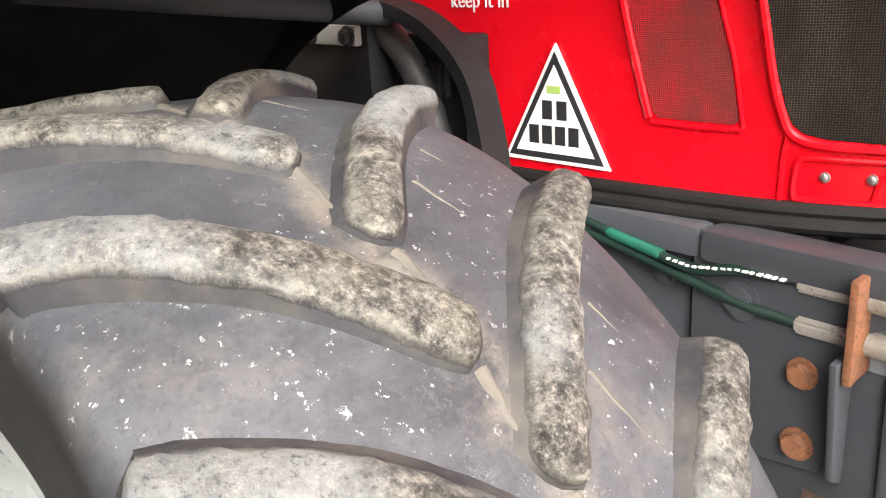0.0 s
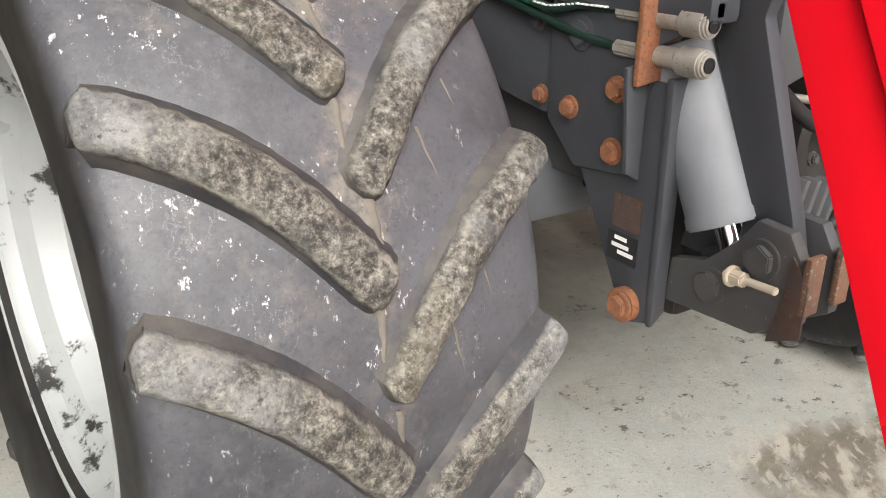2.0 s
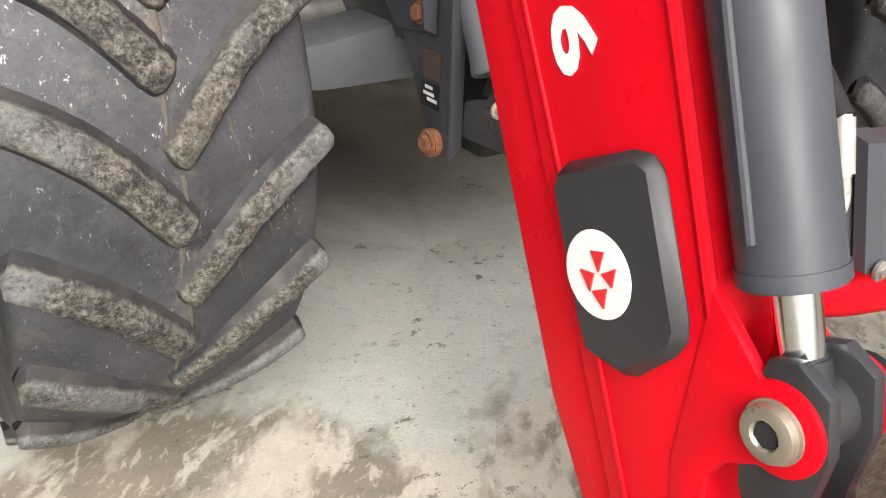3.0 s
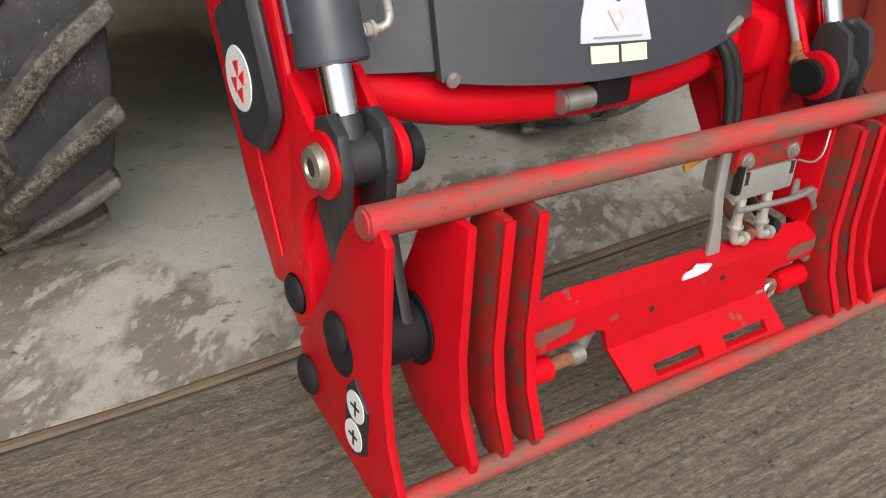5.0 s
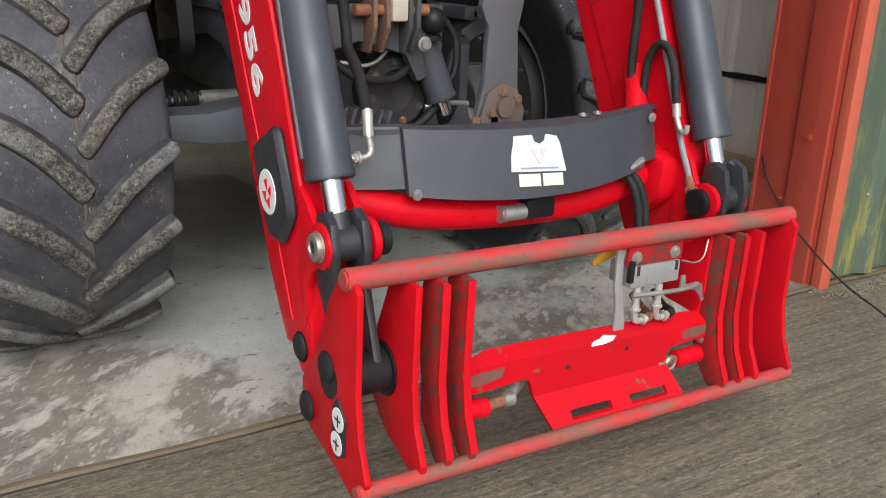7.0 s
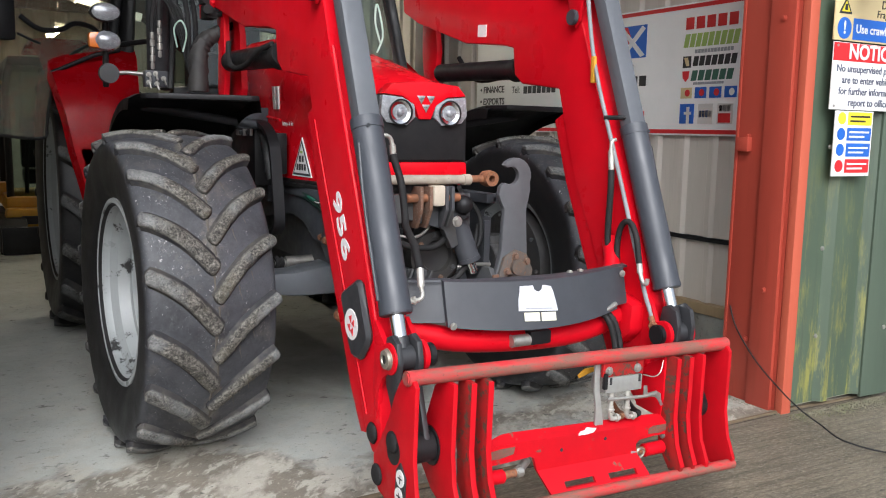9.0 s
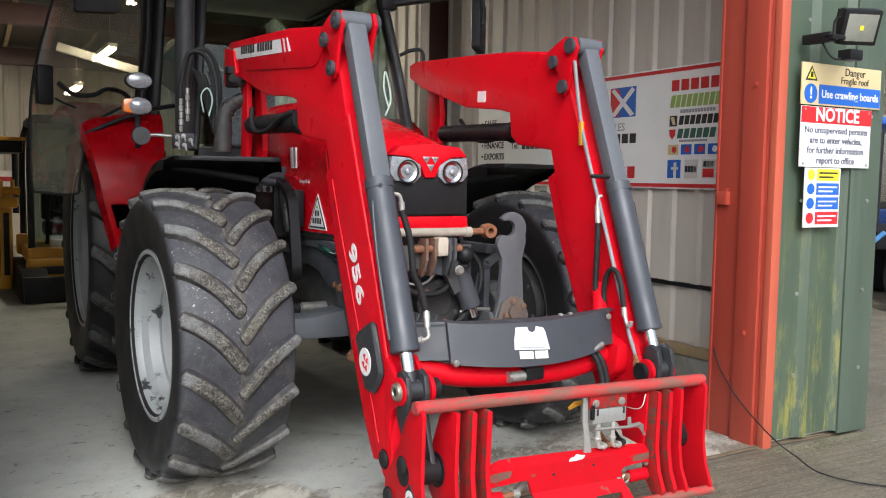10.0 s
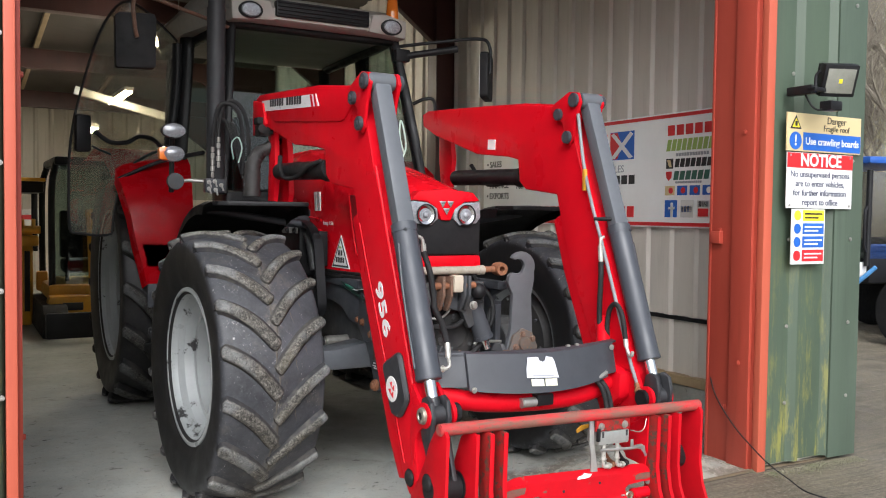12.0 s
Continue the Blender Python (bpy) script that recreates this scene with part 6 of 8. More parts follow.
def loader_arm(s):
    x0, x1 = -0.565, -0.462
    arm = empty("lift_arm", (0, 0, 0), loader)
    arm["label"] = "bent red steel loader arm"
    outline = [(0.52, 1.87), (0.53, 1.94), (0.45, 1.955), (-0.10, 1.925), (-0.42, 1.905), (-0.78, 1.86), (-0.88, 1.80), (-0.955, 1.66), (-1.015, 1.50), (-1.145, 1.20), (-1.27, 0.90), (-1.368, 0.66), (-1.365, 0.55), (-1.395, 0.42), (-1.40, 0.33), (-1.34, 0.295), (-1.295, 0.34), (-1.225, 0.485), (-1.145, 0.645), (-1.05, 0.85), (-0.94, 1.06), (-0.855, 1.30), (-0.815, 1.43), (-0.56, 1.46), (-0.505, 1.50), (-0.49, 1.615), (-0.40, 1.635), (-0.10, 1.665), (0.22, 1.76), (0.36, 1.80)]
    outline = [(y + 0.020, z - 0.004) for y, z in outline]
    part("arm_body", side(prism(outline, 0, x0, x1, 0.010, 3), s), red, arm)
    part("boom_cap", side(prism([(0.50, 1.945), (0.44, 1.962), (-0.40, 1.912), (-0.76, 1.868), (-0.80, 1.80), (-0.71, 1.735), (-0.66, 1.725), (0.20, 1.80)], 0, x0 - 0.007, x0 + 0.02, 0.006), s), red, arm)
    part("ridge_weld", side(hose([(x0 + 0.004, -1.000, 1.515), (x0 + 0.004, -1.125, 1.20), (x0 + 0.004, -1.247, 0.90), (x0 + 0.004, -1.338, 0.67)], 0.008, 8, 4), s), red, arm)
    part("back_strip", side(prism([(-0.82, 1.33), (-0.765, 1.30), (-0.848, 1.06), (-0.955, 0.83), (-1.052, 0.62), (-1.132, 0.45), (-1.215, 0.325), (-1.30, 0.34), (-1.225, 0.485), (-1.145, 0.645), (-1.05, 0.85), (-0.94, 1.06)], 0, x0 + 0.010, x1 - 0.010, 0.004), s), red, arm)
    part("back_rib", side(hose([(x0 - 0.001, -0.86, 1.28), (x0 - 0.001, -0.93, 1.12), (x0 - 0.001, -1.02, 0.93), (x0 - 0.001, -1.11, 0.75), (x0 - 0.001, -1.20, 0.57), (x0 - 0.001, -1.28, 0.40)], 0.003, 8, 4), s), red, arm)
    # knee bracket with pins
    bracket = [(-0.76, 1.84), (-0.80, 1.865), (-0.90, 1.905), (-0.965, 1.895), (-0.985, 1.85), (-0.95, 1.78), (-0.93, 1.68), (-0.905, 1.655), (-0.875, 1.68), (-0.86, 1.76)]
    part("knee_bracket", side(prism(bracket, 0, x0 - 0.018, x0 - 0.004, 0.004), s), red, arm)
    part("knee_bracket", side(prism(bracket, 0, x1 + 0.004, x1 + 0.018, 0.004), s), red, arm)
    for y, z, r in ((-0.945, 1.862, 0.032), (-0.832, 1.807, 0.028), (-0.90, 1.695, 0.03)):
        part("pin_cap", side(merge(rod((x0 - 0.017, y, z), (x0 - 0.035, y, z), r), rod((x0 - 0.030, y, z), (x0 - 0.040, y, z), r * 0.45)), s), grey, arm, "round grey pin cap")
        part("pin_cap", side(rod((x1 + 0.017, y, z), (x1 + 0.035, y, z), r), s), grey, arm)
    # tilt ram in front of the arm
    top, low = Vector((-0.5235, -0.945, 1.862)), Vector((-0.5235, -1.428, 0.604 if s < 0 else 0.572))
    d = (low - top).normalized()
    ram = part("tilt_ram", side(merge(rod(top + d * 0.62, top + d * 1.215, 0.047), rod(top + d * 0.62, top + d * 0.66, 0.0495), rod(top + d * 1.205, top + d * 1.225, 0.049)), s), grey_ram, loader, "satin grey tilt ram")
    bm = block((-0.031, -0.036, -0.62), (0.031, 0.036, 0.0), 0.012)
    bm.transform(Matrix.Translation(top + d * 0.02) @ (-d).to_track_quat("Z", "X").to_matrix().to_4x4())
    part("link_bar", side(merge(bm, rod(top - Vector((0.058, 0, 0)), top + Vector((0.058, 0, 0)), 0.036)), s), ram_bar, ram, "lighter grey flat link bar")
    part("collar_pin", side(rod(top + d * 0.64 - Vector((0.02, 0.048, 0)), top + d * 0.64 - Vector((0.02, 0.054, 0)), 0.007), s), grey, ram)
    part("piston", side(rod(top + d * 1.22, top + d * 1.31, 0.0225), s), chrome, ram, "bright chrome piston rod")
    part("piston_eye", side(merge(rod(top + d * 1.29, low, 0.026), rod(low - Vector((0.036, 0, 0)), low + Vector((0.036, 0, 0)), 0.036)), s), clevis_grey, ram)
    part("ram_pipe", side(hose([top + d * 0.70 + Vector((-0.044, -0.02, 0)), top + d * 0.9 + Vector((-0.050, -0.005, 0)), top + d * 1.18 + Vector((-0.050, 0.0, 0))], 0.005, 8), s), grey, ram)
    # ears that carry the lower pin
    ear = [(low.y + 0.046 * math.cos(math.radians(a)), low.z + 0.046 * math.sin(math.radians(a))) for a in range(55, 281, 15)]
    ear = [(-1.335, 0.70), (-1.372, 0.668)] + ear + [(-1.385, 0.535), (-1.365, 0.50), (-1.365, 0.44), (-1.345, 0.40), (-1.325, 0.50)]
    for xe in (x0 - 0.003, x1 - 0.010):
        part("pin_ear", side(prism(ear, 0, xe, xe + 0.016, 0.004), s), red, arm)
    part("pin", side(rod((-0.577, low.y, low.z), (x1 + 0.02, low.y, low.z), 0.022), s), steel, arm)
    part("pin_washer", side(merge(rod((-0.567, low.y, low.z), (-0.576, low.y, low.z), 0.031), lathe([(-0.576, 0.028), (-0.582, 0.027), (-0.584, 0.022), (-0.584, 0.015), (-0.580, 0.013)], "X", 24, (0, low.y, low.z))), s), steel_warm, arm, "zinc washer round the pin")
    part("pin_socket", side(rod((-0.5765, low.y, low.z), (-0.581, low.y, low.z), 0.0135, seg=6, bevel=0), s), ink, arm)
    part("pin_cap", side(rod((x1 + 0.012, low.y, low.z), (x1 + 0.034, low.y, low.z), 0.034), s), black, arm)
    # black rocker link down to the carriage
    for xe in (-0.562, -0.498):
        rock = [(-1.40, 0.66), (-1.43, 0.672), (-1.465, 0.655), (-1.478, 0.60), (-1.47, 0.53), (-1.515, 0.40), (-1.535, 0.36), (-1.525, 0.325), (-1.49, 0.31), (-1.46, 0.33), (-1.455, 0.38), (-1.43, 0.47), (-1.40, 0.52), (-1.385, 0.59)]
        part("rocker_link", side(prism(rock, 0, xe, xe + 0.018, 0.005), s), clevis_grey, loader, "dark grey steel rocker link")
    part("rocker_pin", side(rod((-0.575, -1.495, 0.355), (-0.44, -1.495, 0.355), 0.040), s), black, loader)
    # pivot caps
    for y, z in ((-1.325, 0.357), ):
        part("pivot_cap", side(merge(ball((x0 - 0.004, y, z), 0.031, (0.36, 1, 1)), rod((x0, y, z), (x0 - 0.006, y, z), 0.033)), s), soft_black, arm, "black rubber pivot cap")
    # protective badge
    cover = [(y + 0.007, z - 0.010) for y, z in ((-1.128, 0.735), (-1.134, 0.760), (-1.244, 0.814), (-1.270, 0.808), (-1.334, 0.661), (-1.331, 0.637), (-1.274, 0.571), (-1.210, 0.569), (-1.19, 0.60))]
    badge = part("side_cover", side(prism(cover, 0, x0 - 0.022, x0 + 0.004, 0.014, 1), s), black_badge, arm, "black plastic side cover with round white badge")
    disc = lathe([(x0 - 0.0215, 0.0), (x0 - 0.0235, 0.0), (x0 - 0.0235, 0.046), (x0 - 0.0215, 0.048)], "X", 36, (0, -1.212, 0.661))
    part("badge", side(disc, s), white, badge)
    for pts in ([(-1.225, 0.700), (-1.207, 0.694), (-1.222, 0.676)], [(-1.244, 0.690), (-1.226, 0.676), (-1.243, 0.668)], [(-1.216, 0.672), (-1.196, 0.668), (-1.214, 0.650)], [(-1.236, 0.664), (-1.217, 0.652), (-1.236, 0.640)]):
        part("badge_mark", side(prism([(y + 0.007, z - 0.010) for y, z in pts], 0, x0 - 0.0255, x0 - 0.0225, 0), s), sign_red, badge)
    if s < 0:
        m = Matrix.Translation((x0 - 0.0012, -1.082, 0.943)) @ Matrix(((0, 0, -1, 0), (-0.42, -0.91, 0, 0), (-0.905, 0.49, 0, 0), (0, 0, 0, 1)))
        lettering("model_number", "956", 0.084, m, white, arm, bold=0.0022, squeeze=1.75)
        sticker = prism([(0.395, 1.925), (-0.385, 1.876), (-0.425, 1.817), (0.36, 1.868)], 0, x0 - 0.0095, x0 - 0.006, 0)
        name_plate = part("name_sticker", sticker, white, arm, "white sticker with dark bars")
        for k in range(13):
            y = 0.26 - k * 0.036
            if k != 6:
                z = 1.886 + (y - 0.05) * 0.068
                part("bar", block((x0 - 0.011, y - 0.026, z - 0.020), (x0 - 0.009, y, z + 0.018), 0), ink, name_plate)
        for y in (-0.31, -0.355):
            part("stripe", prism([(y, 1.88), (y - 0.022, 1.878), (y - 0.05, 1.812), (y - 0.028, 1.814)], 0, x0 - 0.011, x0 - 0.009, 0), red, name_plate)
    else:
        part("small_label", prism([(-0.195, 1.735), (-0.265, 1.73), (-0.262, 1.675), (-0.192, 1.68)], 0, 0.459, 0.462, 0), white, arm, "small white label")
    # tower, lift ram and pipes at the rear of the boom
    tower = [(0.52, 1.94), (0.36, 1.91), (0.27, 1.66), (0.25, 1.42), (0.30, 1.30), (0.44, 1.30), (0.45, 1.5), (0.52, 1.7)]
    if s < 0:
        plates = merge(prism(tower, 0, -0.475, -0.445, 0.006), prism([(0.52, 1.94), (0.36, 1.91), (0.31, 1.80), (0.36, 1.75), (0.52, 1.75)], 0, -0.585, -0.566, 0.006), prism([(0.31, 1.78), (0.42, 1.78), (0.40, 1.60), (0.42, 1.34), (0.33, 1.34), (0.29, 1.52)], 0, -0.535, -0.508, 0.006))
        part("boom_bracket", merge(block((-0.605, 0.33, 1.735), (-0.55, 0.42, 1.80), 0.008), block((-0.615, 0.34, 1.80), (-0.57, 0.41, 1.835), 0.006), rod((-0.56, 0.34, 1.79), (-0.475, 0.32, 1.805), 0.017), rod((-0.56, 0.34, 1.755), (-0.49, 0.33, 1.765), 0.012), rod((-0.60, 0.33, 1.77), (-0.60, 0.30, 1.77), 0.022)), soft_black, loader, "black pivot bracket with rods under the boom")
    else:
        plates = prism([(0.53, 1.92), (0.42, 1.90), (0.37, 1.66), (0.40, 1.48), (0.50, 1.46), (0.53, 1.66)], 0, -0.60, -0.568, 0.006)
    part("tower", side(plates, s), red, loader, "red loader tower bracket")
    part("tower_foot", side(prism([(0.30, 1.32), (0.44, 1.32), (0.62, 0.90), (0.30, 0.90)], 0, -0.345, -0.30, 0.008), s), grey, loader)
    part("tower_web", side(block((-0.475, 0.30, 1.24), (-0.32, 0.44, 1.34), 0.01), s), grey, loader)
    part("lift_ram", side(merge(rod((-0.523, 0.24, 1.540), (-0.523, -0.42, 1.525), 0.045), rod((-0.523, -0.40, 1.52), (-0.523, -0.46, 1.53), 0.052)), s), black, loader, "black loader lift ram")
    part("piston", side(rod((-0.523, -0.45, 1.53), (-0.523, -0.70, 1.57), 0.022), s), chrome, loader)
    part("lift_hose", side(hose([(-0.560, -0.42, 1.565), (-0.582, -0.33, 1.545), (-0.582, -0.20, 1.505), (-0.582, -0.06, 1.492), (-0.582, 0.04, 1.510), (-0.575, 0.10, 1.560), (-0.56, 0.14, 1.615)], 0.011), s), soft_black, loader)
    # pipes along the arm
    if s > 0:
        part("steel_pipe", hose([(0.452, -0.96, 1.80), (0.448, -1.03, 1.50), (0.448, -1.18, 1.12), (0.448, -1.33, 0.74), (0.452, -1.365, 0.655), (0.458, -1.385, 0.605)], 0.008, 10, 5), silver_dull, loader, "dull steel hydraulic pipe")
        part("pipe_elbow", merge(rod((0.456, -1.375, 0.625), (0.459, -1.39, 0.59), 0.013), hexnut((0.458, -1.388, 0.595), (-0.4, -1, -0.3), 0.015, 0.022)), rust, loader, "rusty brass pipe elbow")
        part("arm_hose", hose([(0.435, -1.159, 1.117), (0.43, -1.166, 1.04), (0.43, -1.161, 0.881), (0.43, -1.174, 0.808), (0.43, -1.187, 0.758)], 0.0115), soft_black, loader)
        part("hose_fitting", merge(rod((0.435, -1.159, 1.117), (0.435, -1.152, 1.192), 0.0105), hose([(0.435, -1.152, 1.192), (0.439, -1.152, 1.222), (0.455, -1.152, 1.230)], 0.007)), fitting_white, loader, "pale hose elbow fitting")
        part("arm_hose", hose([(0.435, -1.214, 0.776), (0.435, -1.208, 0.842), (0.435, -1.218, 0.904), (0.435, -1.246, 0.937), (0.435, -1.281, 0.929), (0.435, -1.307, 0.883), (0.435, -1.32, 0.828), (0.435, -1.326, 0.801)], 0.0105), soft_black, loader)
        part("hose_fitting", merge(rod((0.435, -1.325, 0.804), (0.435, -1.333, 0.766), 0.0105), hose([(0.435, -1.333, 0.766), (0.435, -1.349, 0.74), (0.435, -1.367, 0.737), (0.435, -1.37, 0.754)], 0.007)), fitting_white, loader)
        part("pipe_clamp", hose([(0.44, -1.10, 1.31), (0.50, -1.16, 1.31), (0.575, -1.15, 1.31), (0.58, -1.08, 1.31)], 0.009, 8, 4), black, loader)
        part("yellow_clip", block((0.438, -1.035, 1.44), (0.452, -1.015, 1.54), 0.004), yellow, loader)
    else:
        part("arm_hose", hose([(-0.40, -1.10, 1.17), (-0.385, -1.13, 1.08), (-0.38, -1.15, 0.98), (-0.385, -1.17, 0.94), (-0.40, -1.25, 0.90), (-0.42, -1.33, 0.835)], 0.012), soft_black, loader)
        part("hose_fitting", merge(rod((-0.42, -1.33, 0.84), (-0.425, -1.348, 0.785), 0.0105), hose([(-0.425, -1.348, 0.787), (-0.422, -1.352, 0.762), (-0.432, -1.354, 0.750), (-0.455, -1.352, 0.748), (-0.50, -1.35, 0.747)], 0.0065), hexnut((-0.448, -1.352, 0.748), (-1, 0, 0), 0.010, 0.014)), fitting_white, loader, "pale hose elbow fitting")
        part("hose_fitting", merge(rod((-0.398, -1.10, 1.165), (-0.402, -1.10, 1.205), 0.0105), hose([(-0.402, -1.10, 1.20), (-0.408, -1.10, 1.222), (-0.425, -1.10, 1.232), (-0.462, -1.09, 1.232)], 0.007), hexnut((-0.44, -1.095, 1.232), (-1, 0, 0), 0.011, 0.014)), fitting_white, loader, "pale hose elbow fitting")


def settle_boom():
    """Lets the booms hang lower, the more the higher up."""
    for ob in loader.children_recursive:
        if ob.type == "MESH":
            for v in ob.data.vertices:
                v.co.z -= 0.034 * min(max((v.co.z - 1.0) / 0.8, 0.0), 1.0)


clevis_grey = worn("dark_clevis_grey", (0.030, 0.031, 0.034), (0.022, 0.022, 0.024), 0.42, scale=9, spots=110, amount=0.68, chip=(0.09, 0.075, 0.06))
silver_dull = worn("dull_pipe_grey", (0.24, 0.245, 0.25), (0.16, 0.165, 0.17), 0.5, scale=12, spots=80)
steel_warm = worn("dull_zinc", (0.44, 0.41, 0.33), (0.33, 0.30, 0.25), 0.35, 0, 0.7, scale=25, spots=110)
fitting_white = worn("pale_zinc_fitting", (0.52, 0.51, 0.47), (0.38, 0.36, 0.32), 0.35, 0, 0.45, scale=30, spots=120)
grey_ram = worn("satin_ram_grey", (0.052, 0.057, 0.068), (0.040, 0.045, 0.055), 0.44, 0.0, scale=4, spots=90, amount=0.72, chip=(0.22, 0.2, 0.17))
ram_bar = worn("link_bar_grey", (0.105, 0.112, 0.124), (0.082, 0.088, 0.098), 0.44, scale=5, spots=90, amount=0.70, chip=(0.2, 0.19, 0.17))
black_badge = worn("badge_black", (0.030, 0.031, 0.034), (0.022, 0.022, 0.025), 0.42, scale=6, spots=160)


def cross_beam():
    pts = [(-0.47, -1.235, 0.645), (-0.38, -1.262, 0.622), (-0.25, -1.292, 0.596), (-0.05, -1.31, 0.582), (0.15, -1.30, 0.577), (0.30, -1.275, 0.590), (0.40, -1.25, 0.615), (0.47, -1.23, 0.645)]
    part("cross_tube", hose(pts, 0.038, 20, 6), red, loader, "bowed red cross tube")
    for s in (-1, 1):
        if s < 0:
            continue
        part("gusset", side(prism([(-1.20, 0.70), (-1.34, 0.66), (-1.33, 0.56), (-1.26, 0.50), (-1.22, 0.55)], 0, -0.47, -0.40, 0.02), s), red, loader)
        part("brace", side(hose([(-0.46, -1.14, 0.86), (-0.43, -1.19, 0.80), (-0.38, -1.25, 0.70), (-0.33, -1.285, 0.65)], 0.03, 12, 5), s), red, loader)

    def bow(x, z):
        """Face of the covers: bowed forwards in plan and leaning back towards the top."""
        return -1.395 + 0.5 * x * x + 0.25 * (z - 0.66)

    def band(name, xs, top, low, off, thick, mat_, label=""):
        secs = []
        for x in xs:
            t, b_ = top(x), low(x)
            secs.append([(x, bow(x, b_) + off, b_), (x, bow(x, t) + off, t), (x, bow(x, t) + off + thick, t + 0.004), (x, bow(x, b_) + off + thick, b_)])
        bm = loft(secs, closed=True)
        bmesh.ops.bevel(bm, geom=[e for e in bm.edges if e.calc_face_angle(0) > 0.8], offset=0.003, segments=2, affect="EDGES")
        return part(name, bm, mat_, loader, label)

    ctr = [-0.327 + 0.066 * k for k in range(11)]
    band("hose_cover", ctr, lambda x: 0.780 + 0.08 * x * x, lambda x: 0.632 + 0.20 * x * x, 0.0, 0.015, cover_grey, "dark grey plastic hose cover")
    band("hose_cover", [-0.47 + 0.022 * k for k in range(9)], lambda x: 0.79, lambda x: 0.664, 0.02, 0.012, cover_grey)
    band("hose_cover", [0.325 + 0.014 * k for k in range(7)], lambda x: 0.785, lambda x: 0.662, 0.008, 0.012, cover_grey)
    shelf = []
    for x in [-0.45 + 0.1 * k for k in range(10)]:
        y = bow(x, 0.78) + 0.016
        shelf.append([(x, y, 0.784), (x, y + 0.03, 0.788), (x, y + 0.03, 0.780), (x, y, 0.776)])
    part("cover_top", loft(shelf, closed=True), cover_grey, loader)
    for x, z in ((-0.313, 0.657), (0.385, 0.765)):
        part("cover_screw", hexnut((x, bow(x, z) - 0.003, z), (0, -1, 0), 0.009, 0.007), steel, loader)
    for x in (0.14, 0.19):
        part("cover_screw", hexnut((x, bow(x, 0.79) + 0.03, 0.79), (0, 0, 1), 0.008, 0.006), steel, loader)

    def on_cover(points, off, thick):
        bm = bmesh.new()
        a = [bm.verts.new((x, bow(x, z) - off - thick, z)) for x, z in points]
        b_ = [bm.verts.new((x, bow(x, z) - off, z)) for x, z in points]
        bm.faces.new(a)
        bm.faces.new(b_[::-1])
        for i in range(len(a)):
            j = (i + 1) % len(a)
            bm.faces.new((a[i], b_[i], b_[j], a[j]))
        return bm

    tag = part("cover_sticker", on_cover([(-0.100, 0.692), (0.046, 0.683), (0.034, 0.745), (0.026, 0.760), (-0.004, 0.766), (-0.009, 0.752), (-0.021, 0.746), (-0.036, 0.752), (-0.041, 0.766), (-0.088, 0.766), (-0.09, 0.75), (-0.097, 0.728)], 0.001, 0.002), faded_white, loader, "torn faded white sticker")
    for pts_ in ([(-0.046, 0.736), (-0.026, 0.736), (-0.036, 0.720)], [(-0.024, 0.736), (-0.004, 0.736), (-0.014, 0.720)], [(-0.035, 0.718), (-0.015, 0.718), (-0.025, 0.704)]):
        part("sticker_mark", on_cover(pts_, 0.003, 0.0008), pink, tag)
    part("bar", on_cover([(-0.076, 0.697), (0.024, 0.691), (0.024, 0.694), (-0.076, 0.700)], 0.003, 0.0008), sign_grey, tag)
    for x in (-0.082, -0.020):
        part("yellow_label", on_cover([(x, 0.656 - 0.05 * x), (x + 0.055, 0.653 - 0.05 * x), (x + 0.055, 0.679 - 0.05 * x), (x, 0.682 - 0.05 * x)], 0.001, 0.002), label_cream, loader, "small cream label")
    part("tube_clamp", merge(rod((-0.10, -1.352, 0.589), (-0.035, -1.352, 0.589), 0.019), rod((-0.105, -1.352, 0.589), (-0.10, -1.352, 0.589), 0.021)), steel, loader, "steel locking pin end")
    part("clamp_body", block((-0.04, -1.37, 0.572), (0.04, -1.33, 0.618), 0.008), black, loader)
    part("wire_clip", hose([(0.25, -1.345, 0.648), (0.285, -1.35, 0.660), (0.325, -1.34, 0.672)], 0.009, 8, 4), steel, loader)
    for k, dx in enumerate((0.0, 0.022)):
        part("drop_hose", hose([(0.27 + dx, -1.30, 0.655), (0.295 + dx, -1.34, 0.62), (0.31 + dx, -1.36, 0.55), (0.30 + dx, -1.38, 0.47), (0.27 + dx, -1.41, 0.40)], 0.0105), soft_black, loader)


cover_grey = worn("cover_grey_plastic", (0.046, 0.049, 0.057), (0.037, 0.040, 0.047), 0.48, 0.05, scale=5, spots=150, amount=0.72, chip=(0.12, 0.115, 0.11))
faded_white = worn("faded_sticker", (0.52, 0.54, 0.60), (0.62, 0.62, 0.64), 0.5, scale=30, spots=60, amount=0.66, chip=(0.20, 0.20, 0.22))
pink = mat("faded_pink", (0.75, 0.50, 0.50), 0.5)
label_cream = mat("cream_label", (0.70, 0.68, 0.52), 0.45)


